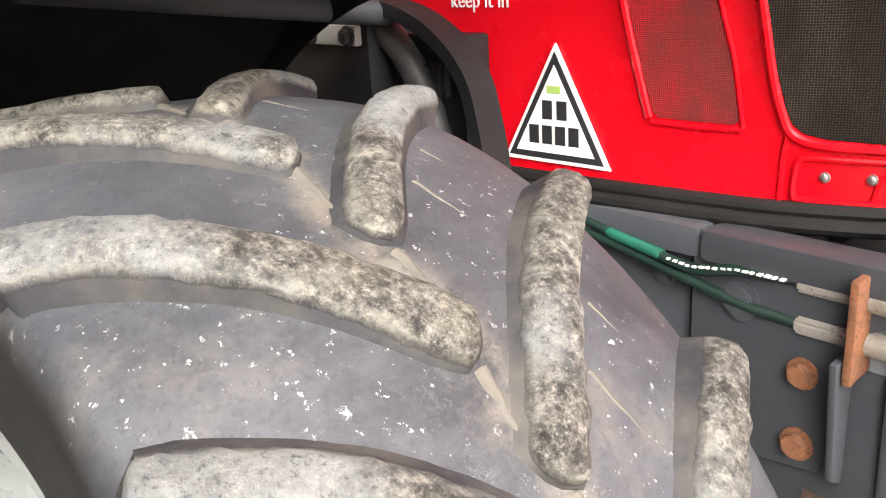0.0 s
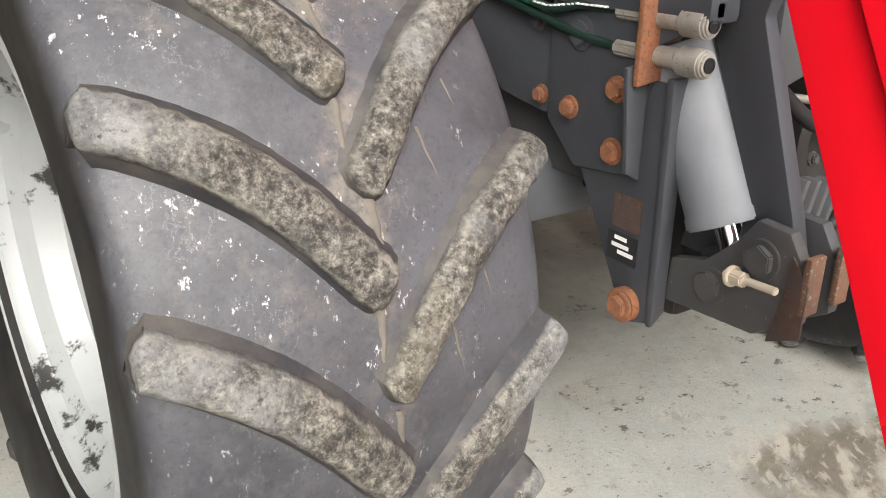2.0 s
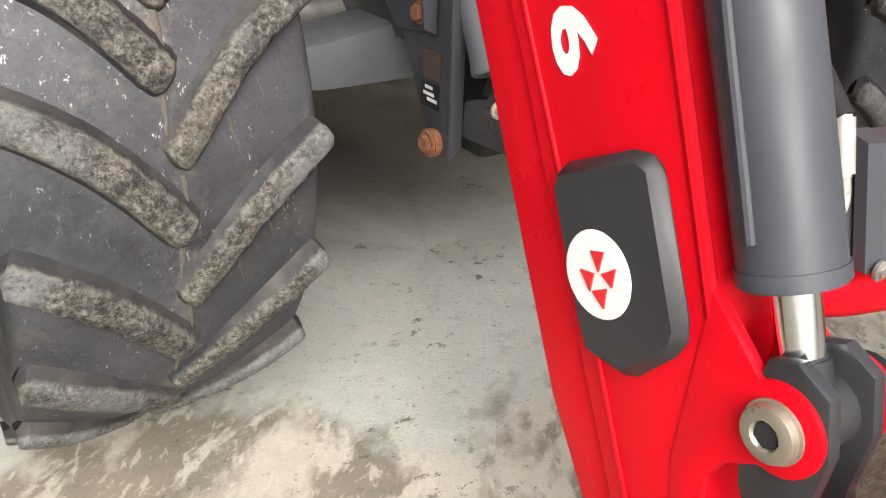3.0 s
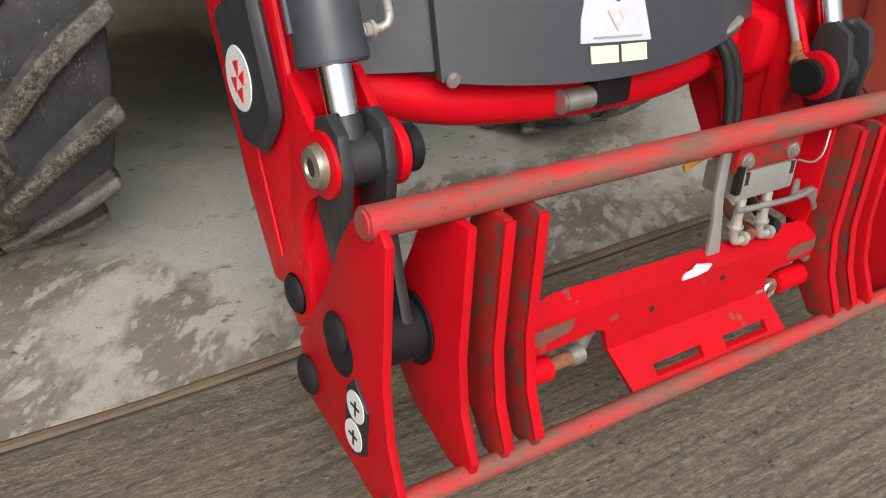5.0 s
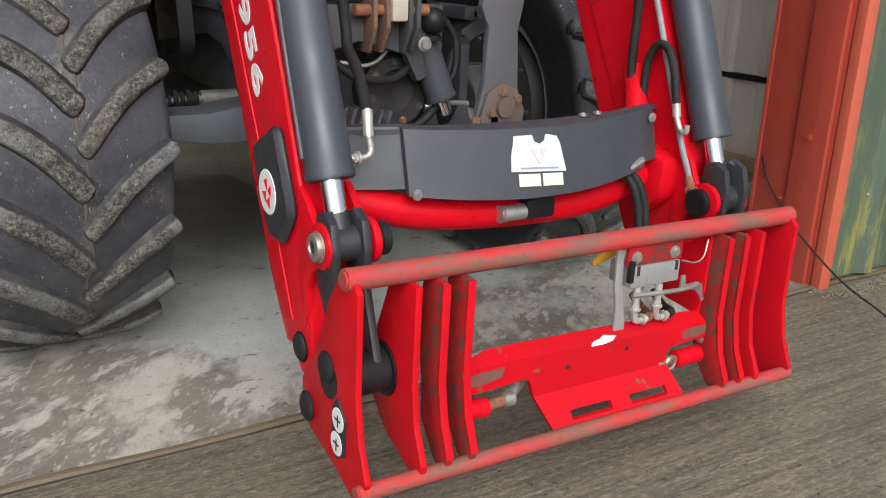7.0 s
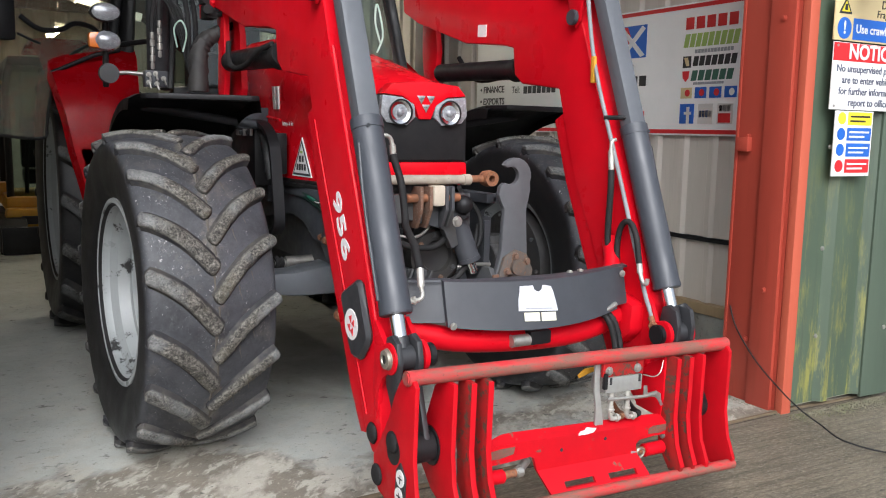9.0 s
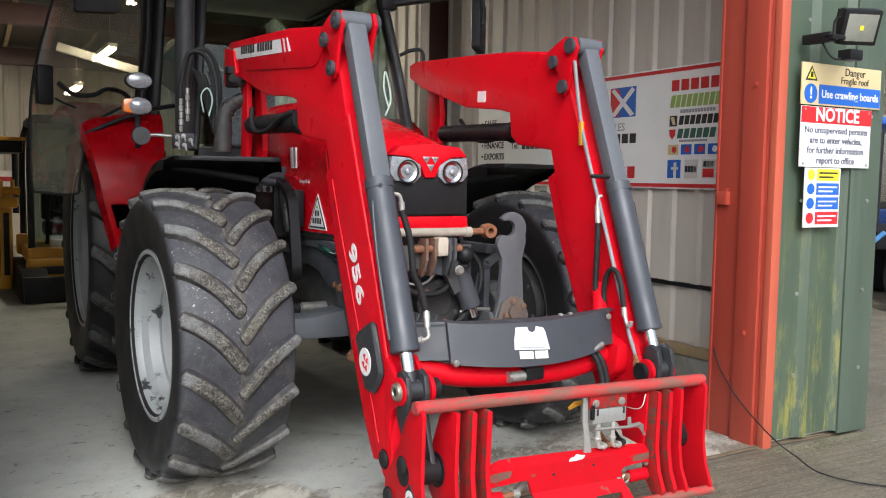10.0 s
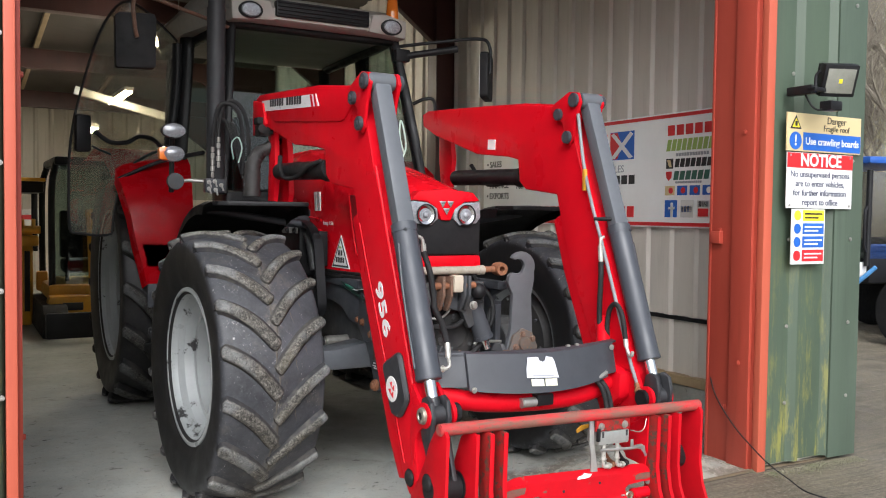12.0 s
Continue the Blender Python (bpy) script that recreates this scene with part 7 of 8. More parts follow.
def carriage():
    c = empty("carriage", (0, 0, -0.006), loader)
    c.rotation_euler = (0, radians(1.4), 0)
    c["label"] = "scuffed red implement carriage"
    part("top_tube", rod((-0.600, -1.567, 0.577), (0.600, -1.567, 0.577), 0.0215, seg=28, bevel=0.004), red_tube, c, "top tube with paint worn to rusty brown")
    part("bottom_bar", rod((-0.60, -1.638, 0.187), (0.60, -1.638, 0.187), 0.0165, seg=22), red_tube, c)
    plate = [(-1.606, 0.56), (-1.59, 0.575), (-1.55, 0.578), (-1.52, 0.562), (-1.485, 0.51), (-1.455, 0.44), (-1.405, 0.36), (-1.362, 0.30), (-1.365, 0.24), (-1.40, 0.205), (-1.50, 0.185), (-1.60, 0.155), (-1.632, 0.165), (-1.655, 0.21), (-1.622, 0.28), (-1.606, 0.36)]
    rib = [(-1.606, 0.558), (-1.54, 0.558), (-1.50, 0.53), (-1.475, 0.47), (-1.445, 0.40), (-1.43, 0.33), (-1.44, 0.28), (-1.50, 0.225), (-1.60, 0.185), (-1.648, 0.185), (-1.652, 0.215), (-1.620, 0.28), (-1.606, 0.36)]
    slim = [(-1.604, 0.558), (-1.535, 0.558), (-1.525, 0.50), (-1.532, 0.45), (-1.525, 0.40), (-1.54, 0.34), (-1.545, 0.26), (-1.60, 0.19), (-1.646, 0.185), (-1.650, 0.215), (-1.620, 0.28), (-1.604, 0.36)]
    for s in (-1, 1):
        part("side_plate", side(prism(plate, 0, -0.589, -0.575, 0.004), s), red_plate, c, "red carriage side plate")
        part("rib_plate", side(prism(rib, 0, -0.472, -0.457, 0.004), s), red_plate, c)
        part("rib_plate", side(prism(slim, 0, -0.415, -0.400, 0.004), s), red_worn, c)
        part("rib_plate", side(prism(slim, 0, -0.360, -0.345, 0.004), s), red_worn, c)
        lip = [(-1.605, 0.555), (-1.605, 0.36), (-1.621, 0.28), (-1.651, 0.215)]
        for x in (-0.416, -0.361):
            part("rib_edge", side(prism(lip + [(y - 0.004, z) for y, z in lip[::-1]], 0, x, x + 0.017, 0.001), s), red_plate, c, "bright red front edge")
        for y, z in ((-1.485, 0.375), (-1.395, 0.25)):
            part("pivot_cap", side(merge(ball((-0.593, y, z), 0.030, (0.34, 1, 1)), rod((-0.588, y, z), (-0.596, y, z), 0.032)), s), soft_black, c, "black rubber pivot cap")
        part("pivot_boss", side(merge(rod((-0.59, -1.49, 0.352), (-0.45, -1.49, 0.352), 0.043), rod((-0.475, -1.49, 0.352), (-0.455, -1.49, 0.352), 0.058)), s), black, c)
        part("bolt", side(hexnut((-0.345, -1.565, 0.295), (1, 0, 0), 0.009, 0.008), s), steel, c)
    # round pictogram labels on the near plate
    back = part("pictogram_label", prism([(-1.54, 0.335), (-1.575, 0.30), (-1.572, 0.225), (-1.535, 0.205), (-1.515, 0.25), (-1.518, 0.31)], 0, -0.5935, -0.588, 0.001), ink, c, "black label with two white round pictograms")
    for y, z in ((-1.545, 0.292), (-1.540, 0.240)):
        part("disc", lathe([(-0.5934, 0.0), (-0.5945, 0.0), (-0.5945, 0.024), (-0.5934, 0.0245)], "X", 24, (0, y, z)), white, back)
        part("pictogram_bar", block((-0.5952, y - 0.012, z - 0.002), (-0.5944, y + 0.012, z + 0.002), 0), ink, back)
        part("pictogram_bar", block((-0.5952, y - 0.003, z - 0.015), (-0.5944, y + 0.001, z + 0.010), 0), ink, back)
    # folded centre plate: sloping top flange, upright wings, a tongue kicked forwards with two slots
    def plate_y(z):
        return -1.577 if z > 0.258 else -1.577 - 0.055 * (0.258 - z) / 0.066

    def folded(points, thick=0.012):
        bm = bmesh.new()
        a = [bm.verts.new((x, plate_y(z), z)) for x, z in points]
        b_ = [bm.verts.new((x, plate_y(z) + thick, z)) for x, z in points]
        bm.faces.new(a)
        bm.faces.new(b_[::-1])
        for i in range(len(a)):
            j = (i + 1) % len(a)
            bm.faces.new((a[i], b_[i], b_[j], a[j]))
        return bm

    wings = [(-0.348, 0.352), (-0.348, 0.298), (-0.30, 0.296), (-0.185, 0.304), (-0.172, 0.298), (-0.158, 0.258), (0.226, 0.258), (0.222, 0.285), (0.236, 0.297), (0.30, 0.303), (0.352, 0.302), (0.352, 0.342), (0.28, 0.343), (-0.235, 0.353)]
    def strip(x0, x1, z0, z1):
        def left_of(z):
            return -0.158 + (0.258 - z) * 0.35 if x0 is None else x0
        def right_of(z):
            return 0.226 + (0.258 - z) * 0.30 if x1 is None else x1
        return folded([(left_of(z1), z1), (left_of(z0), z0), (right_of(z0), z0), (right_of(z1), z1)])

    tongue = merge(strip(None, None, 0.222, 0.258), strip(None, None, 0.178, 0.205), strip(None, -0.079, 0.205, 0.222), strip(0.034, 0.089, 0.205, 0.222), strip(0.199, None, 0.205, 0.222))
    part("centre_plate", folded(wings), red_centre, c, "folded red centre plate, scuffed", sharp=0.3)
    part("tongue", tongue, red_centre, c, "slotted red tongue", sharp=0.3)
    flange = []
    for x, z, back in ((-0.348, 0.352, 0.012), (-0.27, 0.353, 0.034), (-0.235, 0.353, 0.036), (0.28, 0.343, 0.036), (0.352, 0.341, 0.034)):
        flange.append([(x, -1.577, z), (x, -1.577 + back, z + back * 0.55), (x, -1.577 + back, z + back * 0.55 - 0.010), (x, -1.565, z - 0.010)])
    part("top_flange", loft(flange, closed=True), red_centre, c, "sloping top flange", sharp=0.3)
    part("wear_patch", folded([(-0.345, 0.318), (-0.30, 0.312), (-0.245, 0.322), (-0.24, 0.343), (-0.29, 0.342), (-0.34, 0.336)], -0.0012), rust_dull, c, "worn rusty patch")
    part("wear_patch", folded([(0.27, 0.312), (0.32, 0.310), (0.348, 0.316), (0.348, 0.336), (0.29, 0.336), (0.272, 0.330)], -0.0012), rust_dull, c, "worn rusty patch")
    part("paint_chip", prism([(-0.012, 0.346), (-0.004, 0.356), (0.012, 0.359), (0.02, 0.367), (0.036, 0.363), (0.055, 0.360), (0.046, 0.349), (0.02, 0.3455)], 1, -1.581, -1.575, 0.001), white, c, "white paint flake")
    for x, z in ((-0.072, 0.309), (0.095, 0.321)):
        part("plate_hole", rod((x, plate_y(z) - 0.0012, z), (x, plate_y(z) + 0.002, z), 0.0055, seg=14, bevel=0), ink, c)
    # locking pins
    for s in (-1, 1):
        pin = part("lock_sleeve", side(rod((-0.350, -1.562, 0.255), (-0.268, -1.562, 0.253), 0.021), s), red, c)
        part("lock_pin", side(rod((-0.275, -1.562, 0.254), (-0.205, -1.562, 0.258), 0.0115), s), rust, pin, "rusty locking pin")
        part("pin_tip", side(merge(rod((-0.225, -1.562, 0.257), (-0.200, -1.562, 0.259), 0.016), rod((-0.205, -1.555, 0.262), (-0.165, -1.535, 0.278), 0.013)), s), steel, pin)
    part("ring_clip", lathe([(-1.575, 0.010), (-1.577, 0.015), (-1.573, 0.018), (-1.569, 0.015), (-1.571, 0.010), (-1.575, 0.010)], "Y", 20, (0.246, 0, 0.252)), steel_warm, c)
    # hydraulic multi-coupler
    m = empty("hose_coupler", (0, 0, 0), c)
    m["label"] = "grey alloy hydraulic coupler block on a red bracket"
    part("bracket", block((0.076, -1.570, 0.512), (0.238, -1.558, 0.556), 0.003), red_worn, m)
    for x in (0.098, 0.212):
        part("bolt", hexnut((x, -1.570, 0.531), (0, -1, 0), 0.011, 0.010), steel, m)
    part("block", block((0.088, -1.572, 0.460), (0.235, -1.50, 0.511), 0.006), alu, m)
    for x in (0.103, 0.218):
        part("slot", block((x, -1.5735, 0.488), (x + 0.008, -1.571, 0.510), 0.0), ink, m)
    part("side_handle", block((0.078, -1.578, 0.475), (0.092, -1.565, 0.525), 0.004), black, m)
    part("strap", prism([(0.056, 0.556), (0.076, 0.556), (0.080, 0.47), (0.100, 0.37), (0.104, 0.33), (0.070, 0.33), (0.068, 0.42), (0.058, 0.47)], 1, -1.556, -1.548, 0.002), alu, m, "flat zinc strap")
    part("lever", hose([(0.10, -1.570, 0.442), (0.17, -1.574, 0.440), (0.25, -1.574, 0.437), (0.30, -1.570, 0.440)], 0.0055), steel, m)
    part("lever_tab", prism([(0.245, 0.470), (0.258, 0.470), (0.262, 0.445), (0.30, 0.448), (0.318, 0.438), (0.322, 0.415), (0.332, 0.400), (0.322, 0.395), (0.312, 0.412), (0.296, 0.428), (0.245, 0.436)], 1, -1.572, -1.567, 0.002), steel, m)
    for x, z0, dy in ((0.122, 0.46, 0.0), (0.184, 0.46, -0.004)):
        y = -1.560 + dy
        part("elbow", merge(rod((x, y, z0), (x, y, 0.395), 0.0085), hexnut((x, y, 0.404), (0, 0, 1), 0.0105, 0.015), hose([(x, y, 0.408), (x + 0.001, y, 0.386), (x + 0.010, y, 0.374), (x + 0.036, y, 0.376)], 0.0075), hexnut((x + 0.026, y, 0.3755), (1, 0, 0.05), 0.0100, 0.014)), fitting_white, m, "pale hydraulic elbow")
        part("elbow_hose", hose([(x + 0.042, y, 0.377), (x + 0.06, y + 0.01, 0.378), (x + 0.075, y + 0.05, 0.375), (x + 0.09, y + 0.10, 0.39)], 0.010), rust if x < 0.15 else soft_black, m)
    part("wire", hose([(0.245, -1.565, 0.505), (0.285, -1.568, 0.495), (0.315, -1.565, 0.505), (0.335, -1.555, 0.54)], 0.002, 6, 5), steel, m, "thin bent wire")
    part("red_guide", prism([(-1.56, 0.555), (-1.46, 0.50), (-1.42, 0.42), (-1.44, 0.36), (-1.55, 0.35), (-1.56, 0.42)], 0, 0.338, 0.348, 0.004), red, m)
    part("yellow_tag", prism([(0.037, 0.506), (0.062, 0.524), (0.118, 0.527), (0.116, 0.516), (0.07, 0.505), (0.042, 0.495)], 1, -1.50, -1.494, 0.002), yellow, m)


rust_dull = worn("dull_rust_wear", (0.14, 0.075, 0.052), (0.22, 0.035, 0.028), 0.7, scale=24, spots=90, amount=0.58, chip=(0.11, 0.075, 0.055))
red_centre = worn("scuffed_centre_red", (0.53, 0.004, 0.011), (0.40, 0.006, 0.012), 0.42, 0.0, scale=6, spots=18, amount=0.63, chip=(0.18, 0.07, 0.05))
red_centre.node_tree.nodes["Principled BSDF"].inputs["Specular IOR Level"].default_value = 0.15

# ---- signs and fixtures on the shed ----


def sign(name, lo, hi, y, material, label, group=""):
    ob = empty(name, ((lo[0] + hi[0]) / 2, y, (lo[1] + hi[1]) / 2))
    tagged(ob, label, "sign", group)
    w, h = (hi[0] - lo[0]) / 2, (hi[1] - lo[1]) / 2
    part("panel", block((-w, -0.003, -h), (w, 0.003, h), 0.001), material, ob)
    return ob


def wall_signs():
    y = -1.068
    face = pose(0, 0, 0, 90, 0, 0)

    def words(ob, body, size, x, z, material, bold=0.0, squeeze=1.0):
        lettering("lettering", body, size, Matrix.Translation((x, -0.0045, z)) @ face, material, ob, bold, squeeze=squeeze)

    def field(ob, x0, z0, x1, z1, material, name="field"):
        part(name, block((x0, -0.0045, z0), (x1, -0.0028, z1), 0), material, ob)

    a = sign("warning_sign", (1.697, 1.655), (2.285, 1.850), y, sign_gold, "gold and blue fragile roof warning sign on green cladding", "wall signs")
    part("triangle", prism([(-0.27, 0.015), (-0.185, 0.015), (-0.2275, 0.085)], 1, -0.0046, -0.003, 0), ink, a)
    part("triangle_field", prism([(-0.256, 0.023), (-0.199, 0.023), (-0.2275, 0.07)], 1, -0.0056, -0.0045, 0), sign_yellow, a)
    part("bar", block((-0.236, -0.0062, 0.03), (-0.219, -0.0055, 0.055), 0), ink, a)
    words(a, "Danger", 0.052, 0.09, 0.068, ink)
    words(a, "Fragile roof", 0.045, 0.09, 0.027, ink)
    field(a, -0.17, -0.090, 0.29, 0.0, sign_blue)
    part("round_mark", lathe([(-0.0028, 0.046), (-0.005, 0.045), (-0.005, 0.0)], "Y", 32, (-0.2275, 0, -0.045)), sign_blue, a)
    words(a, "!", 0.075, -0.2275, -0.045, white, 0.002)
    lettering("lettering", "Use crawling boards", 0.052, Matrix.Translation((0.06, -0.006, -0.045)) @ face, white, a, 0.001)

    b = sign("notice_sign", (1.703, 1.362), (2.220, 1.648), y - 0.002, white, "white notice sign with red heading on green cladding", "wall signs")
    field(b, -0.258, 0.065, 0.258, 0.141, sign_red)
    lettering("lettering", "NOTICE", 0.088, Matrix.Translation((0, -0.006, 0.103)) @ face, white, b, 0.0025)
    for k, line in enumerate(("No unsupervised persons", "are to enter vehicles,", "for further information", "report to office")):
        words(b, line, 0.045, 0, 0.032 - 0.048 * k, sign_slate, 0.0005)
    for x in (-0.235, 0.235):
        for z in (-0.128, 0.128):
            part("screw", rod((x, -0.004, z), (x, -0.007, z), 0.006, seg=10, bevel=0), steel, b)

    d = sign("safety_sign", (1.752, 1.072), (2.010, 1.358), y, white, "small multicolour safety sign with unreadable bars", "wall signs")
    rows = ((0.082, 0.138, sign_yellow), (0.014, 0.070, sign_blue), (-0.056, 0.002, sign_blue), (-0.128, -0.068, sign_red))
    for z0, z1, m_ in rows:
        field(d, -0.045, z0, 0.12, z1, m_)
        part("round_mark", lathe([(-0.0028, 0.027), (-0.005, 0.026), (-0.005, 0.0)], "Y", 24, (-0.085, 0, (z0 + z1) / 2)), m_, d)
        for k in (0, 1):
            z = (z0 + z1) / 2 + 0.009 - 0.02 * k
            part("bar", block((-0.03, -0.0055, z - 0.004), (0.105 - 0.03 * k, -0.0044, z + 0.004), 0), white if m_ is not sign_yellow else ink, d)


def floodlight():
    f = empty("floodlight", (1.835, -1.045, 1.90))
    tagged(f, "black LED floodlight on a bracket on green cladding", "floodlight")
    m = pose(0.03, -0.19, 0.10, 20, 0, -22) @ Matrix.Diagonal((0.80, 0.80, 0.90, 1))
    body = block((-0.115, -0.02, -0.09), (0.115, 0.05, 0.09), 0.012)
    body.transform(m)
    part("housing", body, black, f)
    glass = block((-0.092, -0.026, -0.068), (0.092, -0.0185, 0.068), 0.002)
    glass.transform(m)
    part("lens", glass, lens_flood, f, "clear front glass")
    chip = block((-0.012, -0.0285, -0.012), (0.012, -0.0265, 0.012), 0.001)
    chip.transform(m)
    part("led", chip, sign_yellow, f)
    for k in range(6):
        fin = block((-0.11 + 0.04 * k, 0.05, -0.08), (-0.10 + 0.04 * k, 0.075, 0.08), 0.002)
        fin.transform(m)
        part("fin", fin, black, f)
    part("bracket", merge(block((-0.12, -0.17, 0.04), (-0.03, -0.12, 0.062), 0.006), block((-0.12, -0.15, 0.03), (-0.075, 0.0, 0.075), 0.006), hose([(-0.09, -0.15, 0.06), (-0.085, -0.15, 0.12), (-0.075, -0.17, 0.14)], 0.008)), black, f)
    part("sensor", block((-0.06, -0.22, -0.055), (0.03, -0.15, -0.005), 0.01), black, f)
    part("cable", hose([(-0.10, -0.10, 0.03), (-0.10, -0.14, -0.03), (-0.07, -0.16, -0.05), (-0.03, -0.18, -0.03)], 0.005), soft_black, f)


lens_flood = worn("flood_reflector", (0.42, 0.43, 0.38), (0.30, 0.31, 0.26), 0.15, 0.5, 0.5, scale=9, spots=80)


def sales_board():
    x = 2.295
    b = empty("sales_board", (x, 1.36, 1.628))
    tagged(b, "white sales board with red border on cream cladding", "sign")
    L, h = 1.42, 0.392
    part("panel", block((0.0, -L, -h), (0.012, L, h), 0.002), white_board, b)
    for z0, z1 in ((h - 0.034, h - 0.010), (-h + 0.010, -h + 0.034)):
        part("border", block((-0.002, -L + 0.01, z0), (0.002, L - 0.01, z1), 0), sign_red, b)
    turn = pose(0, 0, 0, 90, 0, -90)

    def words(body, size, y, z, material, bold=0.0, squeeze=1.0):
        lettering("lettering", body, size, Matrix.Translation((-0.0025, y, z)) @ turn, material, b, bold, squeeze=squeeze)

    def bar(y0, z0, y1, z1, material, off=0.0):
        part("bar", block((-0.003 - off, min(y0, y1), z0), (0.001, max(y0, y1), z1), 0), material, b)

    def name_bars(y0, y1, z0, z1, count, material, lean=0.0):
        """A maker's name as a row of plain slanted blocks."""
        step = (y1 - y0) / count
        for k in range(count):
            a, c = y0 + step * (k + 0.12), y0 + step * (k + 0.88)
            part("bar", prism([(a + lean, z0), (c + lean, z0), (c - lean, z1), (a - lean, z1)], 0, -0.003, 0.001, 0), material, b)

    right = -1.40
    name_bars(right + 0.03, right + 0.45, 0.235, 0.305, 5, sign_red)
    name_bars(right + 0.02, right + 0.45, 0.130, 0.208, 9, sign_green, 0.008)
    name_bars(right + 0.06, right + 0.36, 0.092, 0.114, 12, sign_grey)
    name_bars(right + 0.03, right + 0.37, 0.018, 0.075, 7, ink, 0.005)
    bar(right + 0.385, 0.010, right + 0.45, 0.078, ink)
    part("gold_mark", prism([(right + 0.395, 0.02), (right + 0.42, 0.02), (right + 0.44, 0.07), (right + 0.41, 0.07)], 0, -0.005, 0.0, 0), sign_gold, b)
    name_bars(right + 0.05, right + 0.38, -0.068, -0.008, 6, deep_green, 0.006)
    part("shield_mark", prism([(right + 0.395, -0.01), (right + 0.45, -0.01), (right + 0.445, -0.05), (right + 0.4225, -0.072), (right + 0.40, -0.05)], 0, -0.004, 0.0, 0), sign_red, b)
    name_bars(right + 0.12, right + 0.36, -0.092, -0.078, 13, sign_grey)
    for k, (m_, n_) in enumerate(((sign_gold, sign_red), (sign_blue, sign_red), (sign_blue, sign_red), (sign_blue, white_board))):
        y = right + 0.455 - 0.115 * k
        bar(y - 0.09, -0.172, y, -0.108, m_)
        part("card_mark", lathe([(-0.0045, 0.0), (-0.0045, 0.020), (-0.002, 0.022)], "X", 16, (0, y - 0.055, -0.14)), n_, b)
    for k, m_ in enumerate((sign_blue, pale_sticker, pale_sticker)):
        y = right + 0.455 - 0.15 * k
        bar(y - 0.115, -0.322, y, -0.205, m_)
    bar(right + 0.375, -0.322, right + 0.398, -0.222, white, 0.002)
    bar(right + 0.36, -0.268, right + 0.418, -0.252, white, 0.002)
    bar(right + 0.055, -0.315, right + 0.145, -0.262, sign_red, 0.002)
    name_bars(right + 0.055, right + 0.145, -0.250, -0.215, 3, ink)
    name_bars(right + 0.20, right + 0.30, -0.285, -0.245, 4, sign_blue)
    # flag block, and the large red initials before it as plain blocks
    bar(-0.62, 0.095, -0.36, 0.300, sign_blue)
    part("flag_wedge", prism([(-0.36, 0.10), (-0.36, 0.295), (-0.44, 0.295), (-0.49, 0.20), (-0.44, 0.10)], 0, -0.004, 0.0, 0), sign_red, b)
    part("flag_cross", prism([(-0.61, 0.11), (-0.57, 0.10), (-0.37, 0.28), (-0.40, 0.295)], 0, -0.005, 0.0, 0), white, b)
    part("flag_cross", prism([(-0.58, 0.295), (-0.61, 0.275), (-0.41, 0.10), (-0.37, 0.11)], 0, -0.0055, 0.0, 0), white, b)
    name_bars(-0.34, 0.22, 0.10, 0.290, 4, sign_red)
    words("ATV SALES", 0.075, -0.34, 0.025, sign_grey)
    name_bars(-0.64, -0.16, -0.085, -0.020, 6, ink)
    name_bars(-0.64, 0.86, -0.325, -0.245, 16, sign_red)
    for k, line in enumerate(("\u2022 SALES", "\u2022 DELIVERY", "\u2022 FINANCE", "\u2022 EXPORTS")):
        lettering("lettering", line, 0.075, Matrix.Translation((-0.0025, 1.36, 0.13 - 0.095 * k)) @ turn, ink, b, 0.001, "LEFT")
    words("TRACTOR", 0.07, 0.62, 0.015, sign_grey)
    words("Tel:", 0.075, 0.84, -0.07, ink)
    name_bars(0.32, 0.74, -0.10, -0.045, 7, ink)


deep_green = mat("dark_sign_green", (0.04, 0.13, 0.09), 0.45)
pale_sticker = mat("pale_sticker", (0.62, 0.61, 0.58), 0.45)
white_board = worn("board_white", (0.86, 0.86, 0.84), (0.80, 0.80, 0.78), 0.4, scale=4, spots=60)


def ground_cable():
    c = part("cable", hose([(1.619, -0.675, 0.477), (1.596, -0.7, 0.429), (1.575, -0.76, 0.347), (1.553, -0.86, 0.264), (1.537, -0.96, 0.197), (1.524, -1.1, 0.12), (1.512, -1.2, 0.08), (1.508, -1.29, 0.053), (1.473, -1.45, 0.031), (1.62, -1.62, 0.008), (1.95, -1.85, 0.006), (2.6, -2.2, 0.006)], 0.0035, 8, 8), soft_black)
    tagged(c, "thin black cable sagging from the door post to the yard", "cable")


